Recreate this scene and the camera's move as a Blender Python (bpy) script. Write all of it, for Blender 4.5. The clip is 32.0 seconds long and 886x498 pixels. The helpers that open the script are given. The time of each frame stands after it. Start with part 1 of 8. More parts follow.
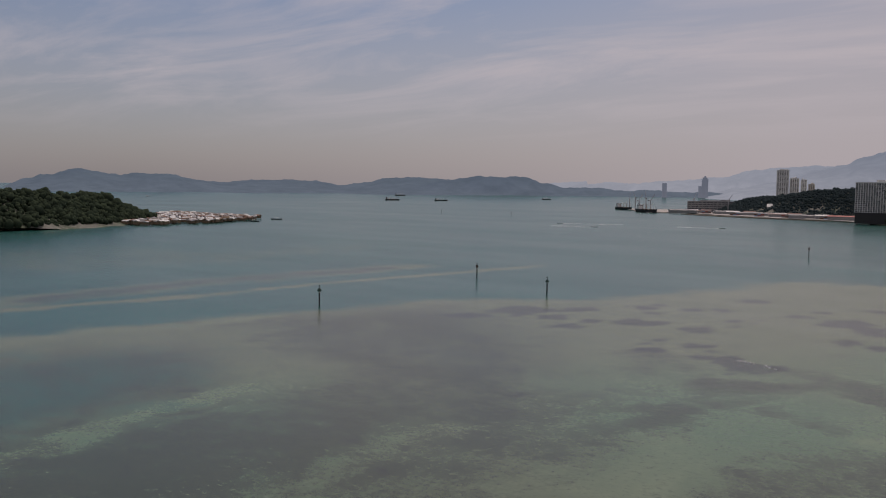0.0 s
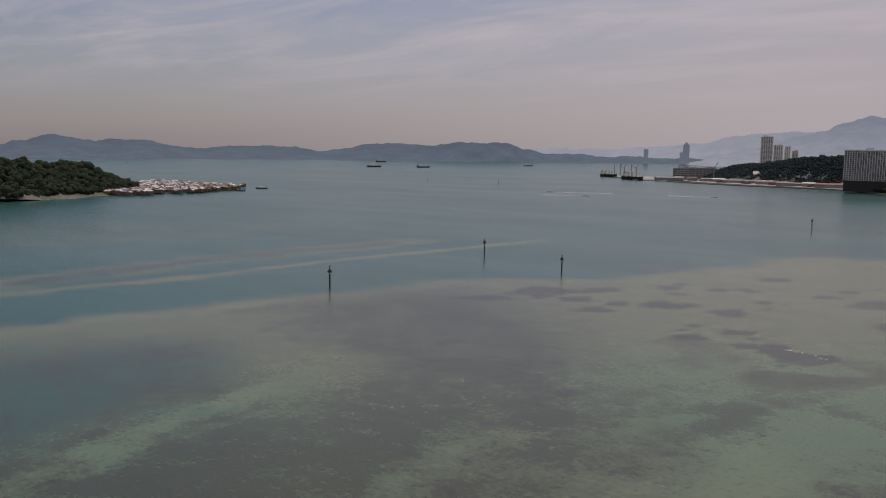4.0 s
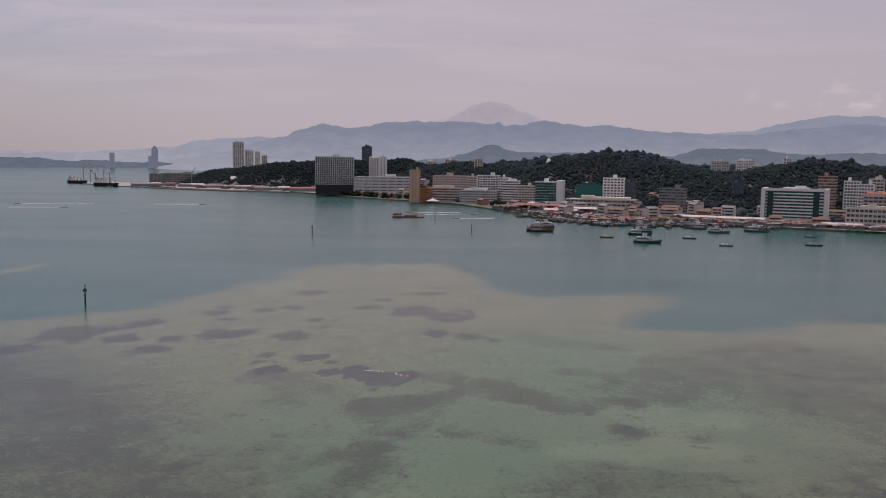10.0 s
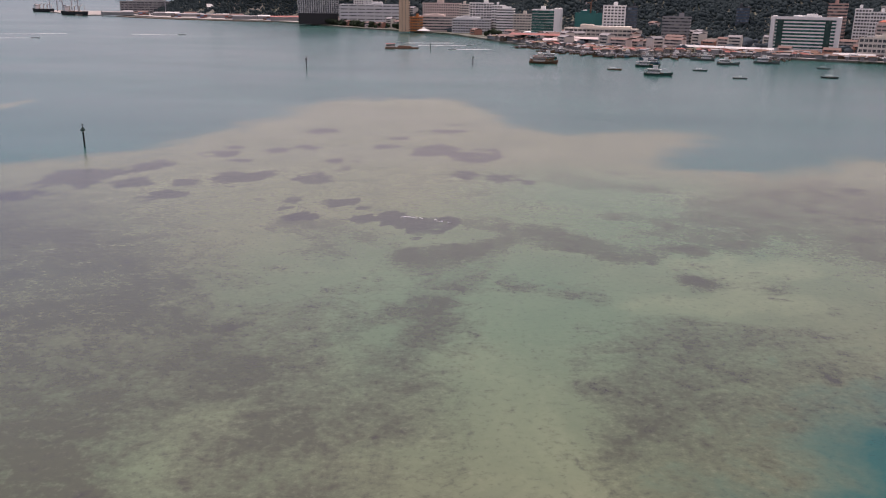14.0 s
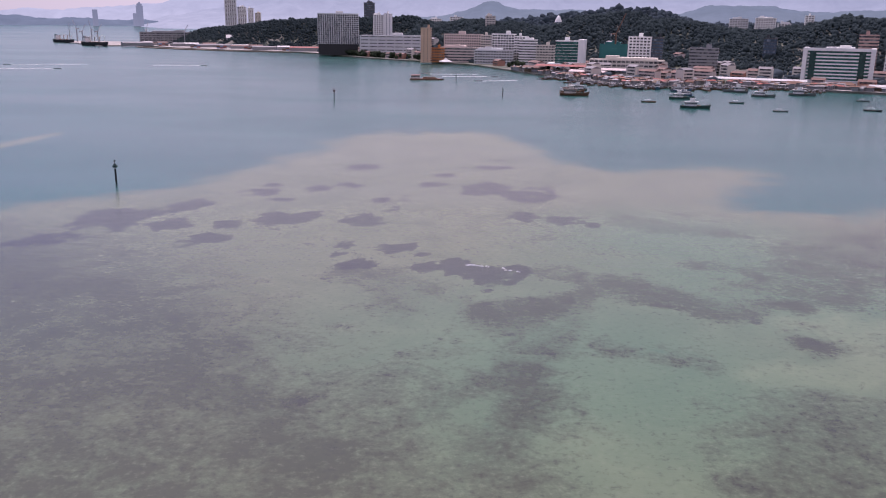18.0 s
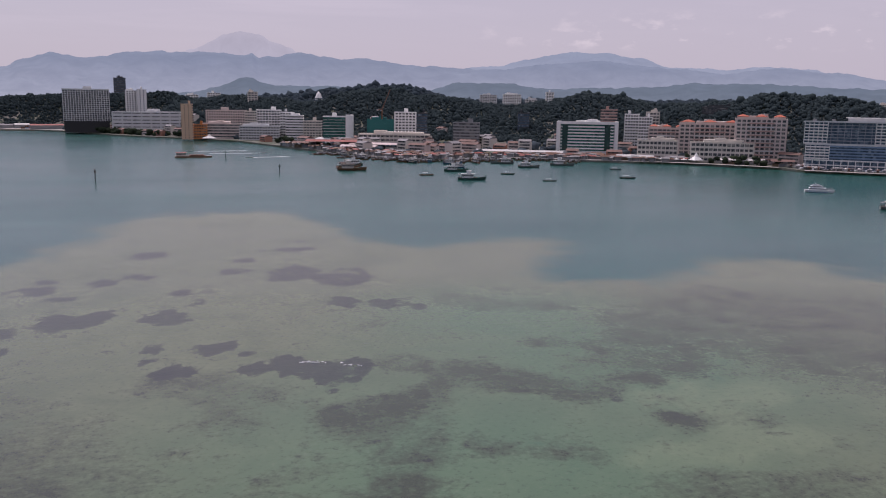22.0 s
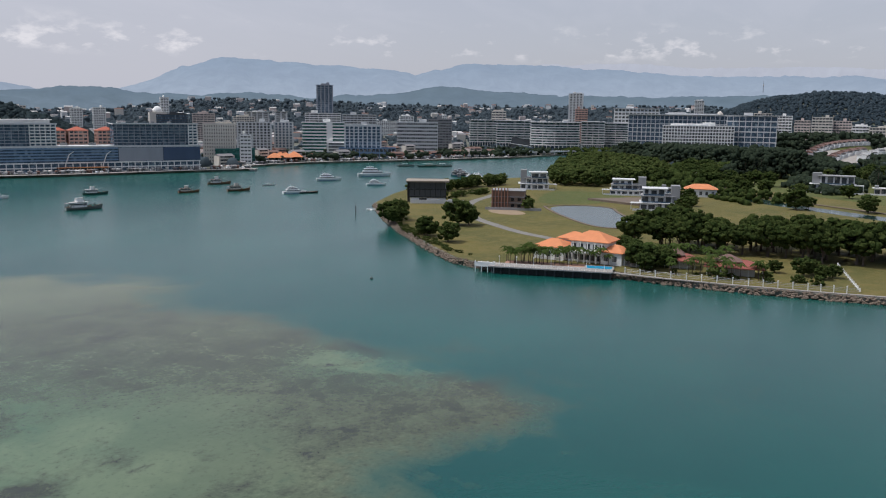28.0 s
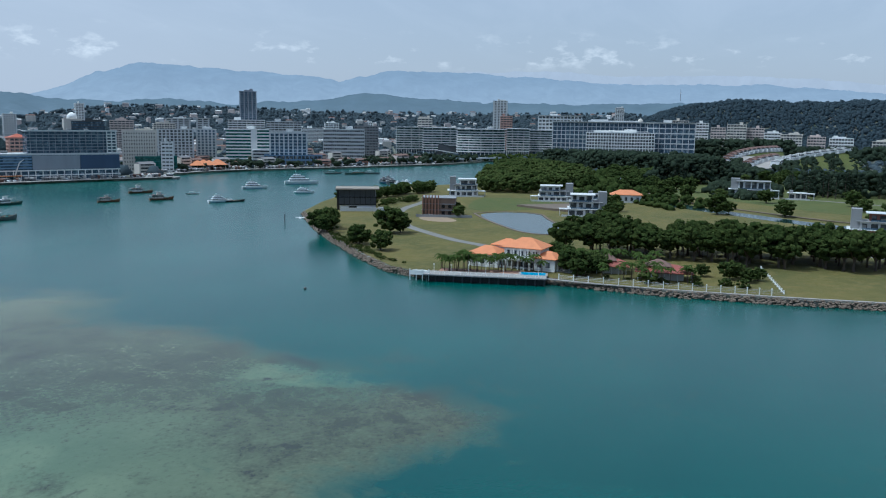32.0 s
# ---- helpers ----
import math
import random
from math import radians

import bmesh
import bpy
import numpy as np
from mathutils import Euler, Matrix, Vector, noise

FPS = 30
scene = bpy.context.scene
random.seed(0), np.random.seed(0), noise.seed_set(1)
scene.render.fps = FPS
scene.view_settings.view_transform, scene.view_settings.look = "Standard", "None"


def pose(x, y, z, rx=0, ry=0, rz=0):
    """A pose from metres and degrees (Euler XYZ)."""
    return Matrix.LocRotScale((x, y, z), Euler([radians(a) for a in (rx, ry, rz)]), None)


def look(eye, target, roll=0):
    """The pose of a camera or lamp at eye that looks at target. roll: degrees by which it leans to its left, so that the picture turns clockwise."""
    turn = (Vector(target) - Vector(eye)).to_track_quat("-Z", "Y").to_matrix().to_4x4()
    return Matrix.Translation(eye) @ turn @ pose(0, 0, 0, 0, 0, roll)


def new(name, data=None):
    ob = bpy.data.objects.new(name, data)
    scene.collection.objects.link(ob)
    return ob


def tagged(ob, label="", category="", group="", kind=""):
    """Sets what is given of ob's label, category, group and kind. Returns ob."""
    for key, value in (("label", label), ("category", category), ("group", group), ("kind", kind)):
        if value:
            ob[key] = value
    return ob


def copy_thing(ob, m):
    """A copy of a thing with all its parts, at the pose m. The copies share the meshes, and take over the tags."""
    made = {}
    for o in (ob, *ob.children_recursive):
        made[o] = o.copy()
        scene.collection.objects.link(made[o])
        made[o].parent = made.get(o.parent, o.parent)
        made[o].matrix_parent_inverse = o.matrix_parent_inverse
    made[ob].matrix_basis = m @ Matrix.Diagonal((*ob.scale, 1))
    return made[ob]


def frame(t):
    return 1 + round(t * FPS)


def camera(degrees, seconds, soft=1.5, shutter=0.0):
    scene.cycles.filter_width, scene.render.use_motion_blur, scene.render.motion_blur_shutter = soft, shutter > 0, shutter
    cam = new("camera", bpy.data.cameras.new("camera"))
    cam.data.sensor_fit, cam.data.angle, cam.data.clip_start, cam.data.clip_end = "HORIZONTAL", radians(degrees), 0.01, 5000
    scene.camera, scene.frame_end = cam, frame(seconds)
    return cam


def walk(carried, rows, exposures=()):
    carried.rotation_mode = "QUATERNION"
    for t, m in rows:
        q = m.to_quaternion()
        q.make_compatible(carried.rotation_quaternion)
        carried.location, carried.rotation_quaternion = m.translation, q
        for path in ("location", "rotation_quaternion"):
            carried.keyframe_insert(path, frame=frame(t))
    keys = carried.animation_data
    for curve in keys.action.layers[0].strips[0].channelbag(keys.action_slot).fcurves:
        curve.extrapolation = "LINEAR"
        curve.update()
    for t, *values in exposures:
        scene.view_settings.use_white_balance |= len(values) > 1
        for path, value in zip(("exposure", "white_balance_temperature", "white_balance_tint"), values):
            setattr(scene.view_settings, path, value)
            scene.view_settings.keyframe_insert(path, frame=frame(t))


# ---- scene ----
cam = camera(55.25, 32.0, 1.1)
PATH = [
    (0.0, (87.03, -47.62, 52.59), (25.75, 31.07, 45.32), 0.73),
    (0.5, (84.41, -47.38, 52.87), (23.52, 31.35, 43.14), 0.73),
    (1.0, (81.78, -47.09, 53.20), (20.97, 31.71, 43.48), 0.73),
    (1.5, (79.06, -46.71, 53.62), (18.54, 32.29, 43.85), 0.73),
    (2.0, (76.15, -46.30, 54.14), (15.88, 32.90, 44.36), 0.73),
    (2.5, (73.17, -45.85, 54.76), (13.21, 33.52, 44.51), 0.72),
    (4.5, (61.25, -43.88, 57.39), (2.43, 36.20, 46.03), 0.72),
    (5.0, (58.07, -43.24, 58.02), (0.47, 37.73, 46.80), 0.72),
    (5.5, (54.63, -42.47, 58.64), (2.69, 42.26, 47.61), 0.71),
    (6.0, (51.24, -41.57, 59.24), (0.55, 43.92, 48.22), 0.72),
    (6.5, (48.02, -40.60, 59.83), (-2.50, 45.00, 48.86), 0.73),
    (7.0, (44.92, -39.64, 60.38), (-0.15, 48.97, 49.58), 0.73),
    (7.5, (41.95, -38.66, 60.84), (-2.47, 50.28, 50.06), 0.74),
    (8.0, (39.13, -37.59, 61.20), (1.51, 54.44, 50.55), 0.75),
    (8.5, (36.33, -36.41, 61.46), (7.18, 58.67, 50.95), 0.75),
    (9.0, (33.60, -35.03, 61.63), (12.23, 62.11, 51.23), 0.75),
    (9.5, (30.99, -33.44, 61.73), (25.08, 65.86, 51.53), 0.75),
    (10.0, (28.45, -31.69, 61.78), (26.05, 67.77, 51.61), 0.76),
    (10.5, (26.02, -29.76, 61.76), (23.53, 69.69, 51.58), 0.76),
    (11.0, (23.73, -27.71, 61.68), (21.05, 71.73, 51.49), 0.76),
    (11.5, (21.54, -25.55, 61.56), (20.62, 73.92, 51.30), 0.76),
    (12.0, (19.36, -23.36, 61.40), (19.22, 76.08, 50.88), 0.76),
    (12.5, (17.19, -21.17, 61.22), (17.24, 77.52, 45.13), 0.76),
    (13.0, (15.08, -18.97, 61.03), (15.26, 78.40, 38.24), 0.77),
    (13.5, (13.01, -16.71, 60.87), (13.25, 79.99, 35.39), 0.78),
    (14.0, (10.97, -14.39, 60.76), (11.18, 81.22, 31.46), 0.79),
    (14.5, (9.07, -12.04, 60.68), (9.18, 82.58, 28.32), 0.80),
    (16.5, (1.89, -2.53, 60.49), (1.39, 91.15, 25.50), 0.81),
    (17.0, (0.00, 0.00, 60.45), (-0.66, 93.97, 26.27), 0.81),
    (17.5, (-1.88, 2.66, 60.43), (-2.77, 98.04, 30.40), 0.80),
    (18.0, (-3.69, 5.35, 60.44), (-4.82, 101.89, 34.39), 0.81),
    (18.5, (-5.47, 7.92, 60.46), (-6.84, 105.80, 40.01), 0.82),
    (19.0, (-7.35, 10.33, 60.45), (-8.87, 108.77, 42.90), 0.82),
    (19.5, (-9.37, 12.63, 60.44), (-10.97, 111.06, 42.86), 0.82),
    (20.0, (-11.34, 14.82, 60.46), (-13.04, 113.24, 42.83), 0.82),
    (20.5, (-13.27, 16.95, 60.47), (-11.07, 115.37, 42.88), 0.82),
    (21.0, (-15.16, 19.11, 60.45), (-5.93, 117.14, 42.96), 0.81),
    (21.5, (-16.97, 21.39, 60.38), (-0.30, 118.43, 42.92), 0.81),
    (22.0, (-18.77, 23.86, 60.24), (7.49, 118.78, 42.90), 0.80),
    (22.5, (-20.38, 26.53, 60.07), (13.59, 118.99, 42.84), 0.79),
    (23.0, (-21.80, 29.37, 59.87), (20.92, 118.15, 42.75), 0.77),
    (23.5, (-22.94, 32.41, 59.69), (24.89, 118.56, 42.63), 0.75),
    (24.0, (-23.80, 35.53, 59.54), (28.33, 119.16, 42.55), 0.74),
    (24.5, (-24.47, 38.69, 59.42), (30.93, 120.20, 42.47), 0.74),
    (25.0, (-25.06, 41.83, 59.36), (31.38, 122.63, 42.42), 0.73),
    (25.5, (-25.51, 44.84, 59.42), (36.81, 121.20, 42.58), 0.74),
    (26.0, (-25.99, 47.66, 59.56), (46.17, 114.84, 42.84), 0.73),
    (26.5, (-26.61, 50.31, 59.73), (56.01, 104.17, 43.21), 0.72),
    (28.5, (-29.12, 59.20, 60.31), (64.28, 91.22, 44.48), 0.72),
    (29.0, (-29.22, 60.37, 60.38), (64.41, 91.78, 44.64), 0.73),
    (29.5, (-28.80, 60.62, 60.40), (64.89, 91.88, 44.75), 0.73),
    (30.0, (-28.41, 60.81, 60.42), (65.62, 91.08, 44.86), 0.73),
    (30.5, (-28.17, 60.95, 60.42), (66.21, 90.18, 44.98), 0.74),
    (31.0, (-27.99, 61.04, 60.43), (66.82, 88.91, 45.12), 0.75),
    (31.5, (-27.87, 61.12, 60.44), (67.88, 85.67, 45.28), 0.76),
    (32.0, (-27.74, 61.16, 60.41), (67.88, 86.24, 45.34), 0.77),
]
# stops, kelvin and tint: a greyish pink balance over the reef, cooler once the headland fills the view
EXPOSURES = [(0.0, -0.42, 6800, 22), (5.0, -0.36, 6800, 24), (7.0, -0.28, 6800, 28), (9.0, -0.24, 6750, 27), (11.0, -0.24, 6650, 28), (13.0, -0.1, 6650, 29), (14.0, 0.4, 6850, 33), (15.0, 0.4, 6800, 33), (16.5, 0.3, 6600, 35), (18.0, 0.48, 6150, 42), (19.5, 0.08, 6100, 37), (21.0, 0.0, 6150, 34), (23.0, 0.0, 6450, 28), (25.0, 0.14, 6650, 27), (26.0, 0.04, 6600, 26), (27.5, 0.1, 6200, 16), (28.5, 0.15, 5850, 9), (30.0, 0.15, 5250, 6), (31.0, 0.15, 5050, 1), (32.0, 0.15, 5050, 0)]
walk(cam, [(t, look(eye, target, roll)) for t, eye, target, roll in PATH], EXPOSURES)


# ---- world and sun ----
SUN_TO = Vector((-0.20, 0.45, 0.87)).normalized()
sun = new("sun", bpy.data.lights.new("sun", "SUN"))
sun.data.energy, sun.data.angle, sun.data.color = 2.7, radians(2.0), (1.0, 0.95, 0.88)
sun.matrix_world = Matrix.Translation((0, 0, 900)) @ SUN_TO.to_track_quat("Z", "Y").to_matrix().to_4x4()


class Nodes:
    """A short way to write node trees."""

    def __init__(self, tree):
        self.tree = tree
        tree.nodes.clear()

    def add(self, kind, mode=None, **sockets):
        n = self.tree.nodes.new("ShaderNode" + kind)
        if mode and kind == "Attribute":
            n.attribute_name = mode
        elif mode:
            n.operation = mode
        for k, v in sockets.items():
            self.put(n.inputs[int(k[1:]) if k[0] == "i" and k[1:].isdigit() else k.replace("_", " ")], v)
        return n

    def put(self, socket, v):
        if isinstance(v, bpy.types.NodeSocket):
            self.tree.links.new(v, socket)
        elif isinstance(v, bpy.types.Node):
            self.tree.links.new(v.outputs[0], socket)
        else:
            socket.default_value = (*v, 1) if isinstance(v, tuple) and len(v) == 3 and socket.type == "RGBA" else v

    def math(self, op, a, b=0.0):
        return self.add("Math", op, i0=a, i1=b).outputs[0]

    def mix(self, f, a, b, mode="MIX"):
        n = self.add("Mix")
        n.data_type, n.blend_type = "RGBA", mode
        self.put(n.inputs[0], f), self.put(n.inputs[6], a), self.put(n.inputs[7], b)
        return n.outputs[2]

    def ramp(self, f, *stops):
        n = self.add("ValToRGB", None, Fac=f)
        e = n.color_ramp.elements
        for k, (p, c) in enumerate(stops):
            el = e[k] if k < 2 else e.new(p)
            el.position, el.color = p, (*c, 1) if isinstance(c, tuple) else (c, c, c, 1)
        return n.outputs[0]

    def noise(self, vec, scale, detail=3.0, rough=0.55, out=0, warp=0.0):
        n = self.add("TexNoise", None, Scale=scale, Detail=detail, Roughness=rough, Distortion=warp)
        if vec is not None:
            self.put(n.inputs["Vector"], vec)
        return n.outputs[out]

    def scaled(self, vec, s):
        return self.add("Mapping", None, Vector=vec, Scale=s).outputs[0]


world = bpy.data.worlds.new("world")
scene.world = world
world.use_nodes = True
W = Nodes(world.node_tree)
sky = W.add("TexSky")
sky.sky_type, sky.sun_disc = "NISHITA", False
sky.sun_elevation, sky.sun_rotation = math.asin(SUN_TO.z), math.atan2(SUN_TO.x, SUN_TO.y)
sky.altitude, sky.air_density, sky.dust_density, sky.ozone_density = 60.0, 1.2, 2.2, 1.5
way = W.add("TexCoord").outputs["Generated"]
up = W.add("SeparateXYZ", None, Vector=way).outputs[2]
lift = W.math("MAXIMUM", up, 0.03)
# clouds on a flat layer: the direction divided by its height
sheet = W.add("VectorMath", "DIVIDE", i0=way, i1=W.add("CombineXYZ", None, X=W.math("ADD", lift, 0.12), Y=W.math("ADD", lift, 0.12), Z=1.0).outputs[0]).outputs[0]
streak = W.noise(W.scaled(sheet, (0.5, 1.1, 1.0)), 1.7, 8.0, 0.6, 0, 0.5)
veil = W.math("MULTIPLY", W.ramp(streak, (0.44, 0.0), (0.68, 1.0)), W.ramp(up, (0.05, 0.0), (0.13, 1.0)))
# small heaped clouds standing in a low band over the mountains to the east
side = W.math("ADD", W.math("MULTIPLY", W.add("SeparateXYZ", None, Vector=way).outputs[0], 0.5), 0.5)
east = W.ramp(side, (0.62, 0.0), (0.75, 1.0))
puffs = W.noise(W.scaled(way, (26.0, 26.0, 60.0)), 1.0, 7.0, 0.60)
group = W.ramp(W.noise(W.scaled(way, (5.0, 5.0, 0.0)), 1.0, 2.0, 0.5), (0.42, 0.0), (0.58, 1.0))
heap = W.math("ADD", puffs, W.math("MULTIPLY", group, 0.10))
band = W.math("MULTIPLY", W.ramp(up, (0.056, 0.0), (0.068, 1.0)), W.ramp(up, (0.072, 1.0), (0.104, 0.0)))
puff = W.math("MULTIPLY", W.math("MULTIPLY", W.ramp(heap, (0.60, 0.0), (0.74, 1.0)), band), east)
low = W.mix(W.ramp(side, (0.22, 0.0), (0.5, 1.0)), W.ramp(up, (0.0, 1.0), (0.13, 0.7), (0.24, 0.0)), W.ramp(up, (0.0, 1.0), (0.24, 0.85), (0.40, 0.0)))
high = W.math("MULTIPLY", W.ramp(up, (0.45, 0.0), (0.72, 1.0)), W.ramp(side, (0.08, 0.35), (0.42, 1.0)))
west = W.ramp(W.math("MULTIPLY", W.add("SeparateXYZ", None, Vector=way).outputs[0], -1.0), (0.25, 1.0), (0.85, 0.46))
base = W.mix(W.math("MULTIPLY", W.math("MULTIPLY", W.math("MULTIPLY", low, west), W.ramp(side, (0.9, 1.0), (1.0, 0.8))), 0.88), W.mix(1.0, sky, W.mix(W.ramp(side, (0.15, 0.0), (0.5, 1.0)), (0.066, 0.076, 0.090), (0.080, 0.086, 0.094)), "MULTIPLY"), (0.63, 0.615, 0.645))
base = W.mix(W.math("MULTIPLY", veil, W.ramp(side, (0.35, 0.62), (0.75, 0.22))), base, (0.74, 0.72, 0.74))
base = W.mix(W.math("MULTIPLY", high, 0.75), base, (1.15, 1.12, 1.08))
base = W.mix(W.math("MULTIPLY", puff, 0.75), base, (0.92, 0.87, 0.84))
W.add("OutputWorld", None, Surface=W.add("Background", None, Color=base, Strength=0.85))


# ---- materials ----
def material(name):
    m = bpy.data.materials.new(name)
    m.use_nodes = True
    return m, Nodes(m.node_tree)


def finish(n, color, rough=0.7, metal=0.0, bump=None, strength=0.3, distance=0.05, ior=1.45):
    b = n.add("BsdfPrincipled", None, Base_Color=color, Roughness=rough, Metallic=metal, IOR=ior)
    if bump is not None:
        b2 = n.add("Bump", None, Strength=strength, Distance=distance, Height=bump)
        n.put(b.inputs["Normal"], b2)
    n.add("OutputMaterial", None, Surface=b)


def dull(name, color, rough=0.8, wear=0.35, scale=0.15, fine=3.0, metal=0.0, streaks=True):
    """Painted, rendered or stony surface with two scales of stain and grain."""
    m, n = material(name)
    co = n.add("TexCoord").outputs["Object"]
    big = n.noise(n.scaled(co, (1, 1, 0.25)) if streaks else co, scale, 4.0)
    small = n.noise(co, fine, 3.0)
    rnd = n.add("ObjectInfo").outputs["Random"]
    dark = tuple(c * 0.6 for c in color)
    col = n.mix(n.math("MULTIPLY", n.ramp(big, (0.35, 0.0), (0.7, 1.0)), wear), color, dark)
    col = n.mix(n.math("MULTIPLY", n.ramp(small, (0.3, 0.0), (0.7, 1.0)), wear * 0.5), col, dark)
    col = n.mix(n.math("MULTIPLY", rnd, 0.15), col, tuple(c * 0.75 for c in color))
    finish(n, col, rough, metal, small, 0.25, 0.03)
    return m


def glass_wall(name, dark, pale, cell=(2.2, 2.2, 3.4), chance=0.75, rough=0.12):
    """Window glass seen from outside: every pane a little different, a few with pale blinds."""
    m, n = material(name)
    co = n.add("TexCoord").outputs["Object"]
    snap = n.add("VectorMath", "SNAP", i0=co, i1=cell).outputs[0]
    rnd = n.add("TexWhiteNoise", None, Vector=snap).outputs["Value"]
    col = n.mix(n.ramp(rnd, (chance, 0.0), (1.0, 1.0)), dark, pale)
    col = n.mix(n.math("MULTIPLY", n.ramp(rnd, (0.0, 1.0), (0.5, 0.0)), 0.6), col, tuple(c * 0.4 for c in dark))
    finish(n, col, rough, 0.0, n.noise(co, 0.7), 0.05, 0.02, 1.5)
    return m


def leafy(name, a, b, c):
    """Matt foliage: every leaf clump its own green, a few yellowed or in gaps."""
    m, n = material(name)
    isl = n.add("NewGeometry").outputs["Random Per Island"]
    rnd = n.add("ObjectInfo").outputs["Random"]
    co = n.add("TexCoord").outputs["Object"]
    f = n.noise(co, 1.1, 4.0, 0.7)
    col = n.mix(isl, a, b)
    col = n.mix(n.ramp(f, (0.45, 0.0), (0.62, 1.0)), col, c)
    col = n.mix(n.math("MULTIPLY", rnd, 0.3), col, tuple(x * 0.6 for x in a))
    d = n.add("BsdfDiffuse", None, Color=col)
    t = n.add("BsdfTranslucent", None, Color=n.mix(0.5, col, tuple(x * 1.5 for x in b)))
    bm = n.add("Bump", None, Strength=0.8, Distance=0.5, Height=f)
    n.put(d.inputs["Normal"], bm)
    n.add("OutputMaterial", None, Surface=n.add("MixShader", None, i0=0.3, i1=d, i2=t))
    return m


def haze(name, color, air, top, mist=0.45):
    """Backdrop of far forested slopes; air haze is painted on as emission, paler low down."""
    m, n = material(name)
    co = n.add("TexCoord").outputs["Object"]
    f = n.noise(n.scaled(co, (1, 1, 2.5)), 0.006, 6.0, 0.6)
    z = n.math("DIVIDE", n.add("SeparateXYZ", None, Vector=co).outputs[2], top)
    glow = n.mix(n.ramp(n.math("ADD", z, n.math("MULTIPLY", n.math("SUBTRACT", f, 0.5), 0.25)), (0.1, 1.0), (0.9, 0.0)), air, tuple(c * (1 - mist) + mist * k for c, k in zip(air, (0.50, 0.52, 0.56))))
    # noise dims the emission, painting in the light and dark of the slopes
    fold_shade = n.ramp(n.noise(n.scaled(co, (1, 1, 0.5)), 0.011, 6.0, 0.65, 0, 0.6), (0.32, 0.0), (0.68, 1.0))
    glow = n.mix(n.math("MULTIPLY", fold_shade, 0.8 - mist), glow, tuple(c * 0.74 for c in air))
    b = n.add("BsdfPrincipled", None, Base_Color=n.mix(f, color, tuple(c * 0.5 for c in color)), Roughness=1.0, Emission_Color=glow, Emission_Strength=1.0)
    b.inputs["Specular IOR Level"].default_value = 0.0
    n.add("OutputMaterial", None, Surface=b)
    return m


# haze is part of these colours: each surface emits its own bluish air tone
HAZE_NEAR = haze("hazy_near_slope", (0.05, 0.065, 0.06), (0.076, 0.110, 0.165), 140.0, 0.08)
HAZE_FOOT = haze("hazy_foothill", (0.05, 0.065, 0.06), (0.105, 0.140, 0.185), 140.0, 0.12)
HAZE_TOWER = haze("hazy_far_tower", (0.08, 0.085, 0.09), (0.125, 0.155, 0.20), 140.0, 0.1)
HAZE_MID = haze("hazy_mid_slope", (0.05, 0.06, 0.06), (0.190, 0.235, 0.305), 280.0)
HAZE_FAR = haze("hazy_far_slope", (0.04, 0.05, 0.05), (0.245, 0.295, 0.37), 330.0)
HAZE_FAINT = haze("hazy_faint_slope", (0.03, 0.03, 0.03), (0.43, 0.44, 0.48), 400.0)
WHITE = dull("white_render", (0.80, 0.79, 0.76))
CREAM = dull("cream_render", (0.62, 0.57, 0.50))
PINK = dull("pink_beige_render", (0.60, 0.50, 0.45))
PALE = dull("pale_grey_concrete", (0.60, 0.60, 0.59))
GREY = dull("grey_concrete", (0.27, 0.27, 0.27))
DARK = dull("dark_grey_panels", (0.055, 0.06, 0.065), 0.5)
BLACK = dull("black_cladding", (0.012, 0.012, 0.014), 0.35)
ORANGE = dull("orange_paint", (0.52, 0.20, 0.06))
BRICK = dull("red_brick_render", (0.22, 0.085, 0.055))
BLUE = dull("blue_panels", (0.17, 0.26, 0.38), 0.4)
TEAL = dull("teal_net", (0.03, 0.16, 0.15), 0.9)
TILE = dull("orange_roof_tile", (0.62, 0.23, 0.095), 0.75, 0.3, 0.4, 2.0, 0.0, False)
REDROOF = dull("red_roof_sheet", (0.27, 0.075, 0.055), 0.7, 0.35, 0.3, 2.0, 0.0, False)
ROOFWHITE = dull("white_roof_sheet", (0.50, 0.485, 0.46), 0.5, 0.35, 0.2, 2.0, 0.0, False)
ROOFGREY = dull("grey_roof_sheet", (0.20, 0.19, 0.19), 0.7, 0.4, 0.3, 2.0, 0.0, False)
ROOFBROWN = dull("brown_roof_tile", (0.17, 0.10, 0.08), 0.8, 0.4, 0.3, 2.0, 0.0, False)
RUST = dull("rusty_metal", (0.16, 0.085, 0.055), 0.85, 0.5, 0.5)
WOOD = dull("weathered_wood", (0.20, 0.14, 0.09), 0.85, 0.45, 0.5)
STEEL = dull("galvanised_steel", (0.35, 0.35, 0.36), 0.45, 0.3, 0.4, 3.0, 0.6)
ROCK = dull("shore_rock", (0.165, 0.125, 0.092), 0.9, 0.6, 0.5, 2.0, 0.0, False)
GLASS = glass_wall("dark_window_glass", (0.055, 0.062, 0.07), (0.26, 0.25, 0.23), (2.2, 2.2, 3.4), 0.55)
GLASSBLUE = glass_wall("blue_window_glass", (0.06, 0.095, 0.135), (0.20, 0.25, 0.29))
GLASSGREEN = glass_wall("green_window_glass", (0.02, 0.10, 0.085), (0.06, 0.17, 0.15))
LEAF = leafy("broad_leaves", (0.046, 0.068, 0.020), (0.085, 0.104, 0.031), (0.024, 0.040, 0.013))
LEAFLIGHT = leafy("light_leaves", (0.064, 0.090, 0.026), (0.115, 0.132, 0.042), (0.036, 0.056, 0.018))
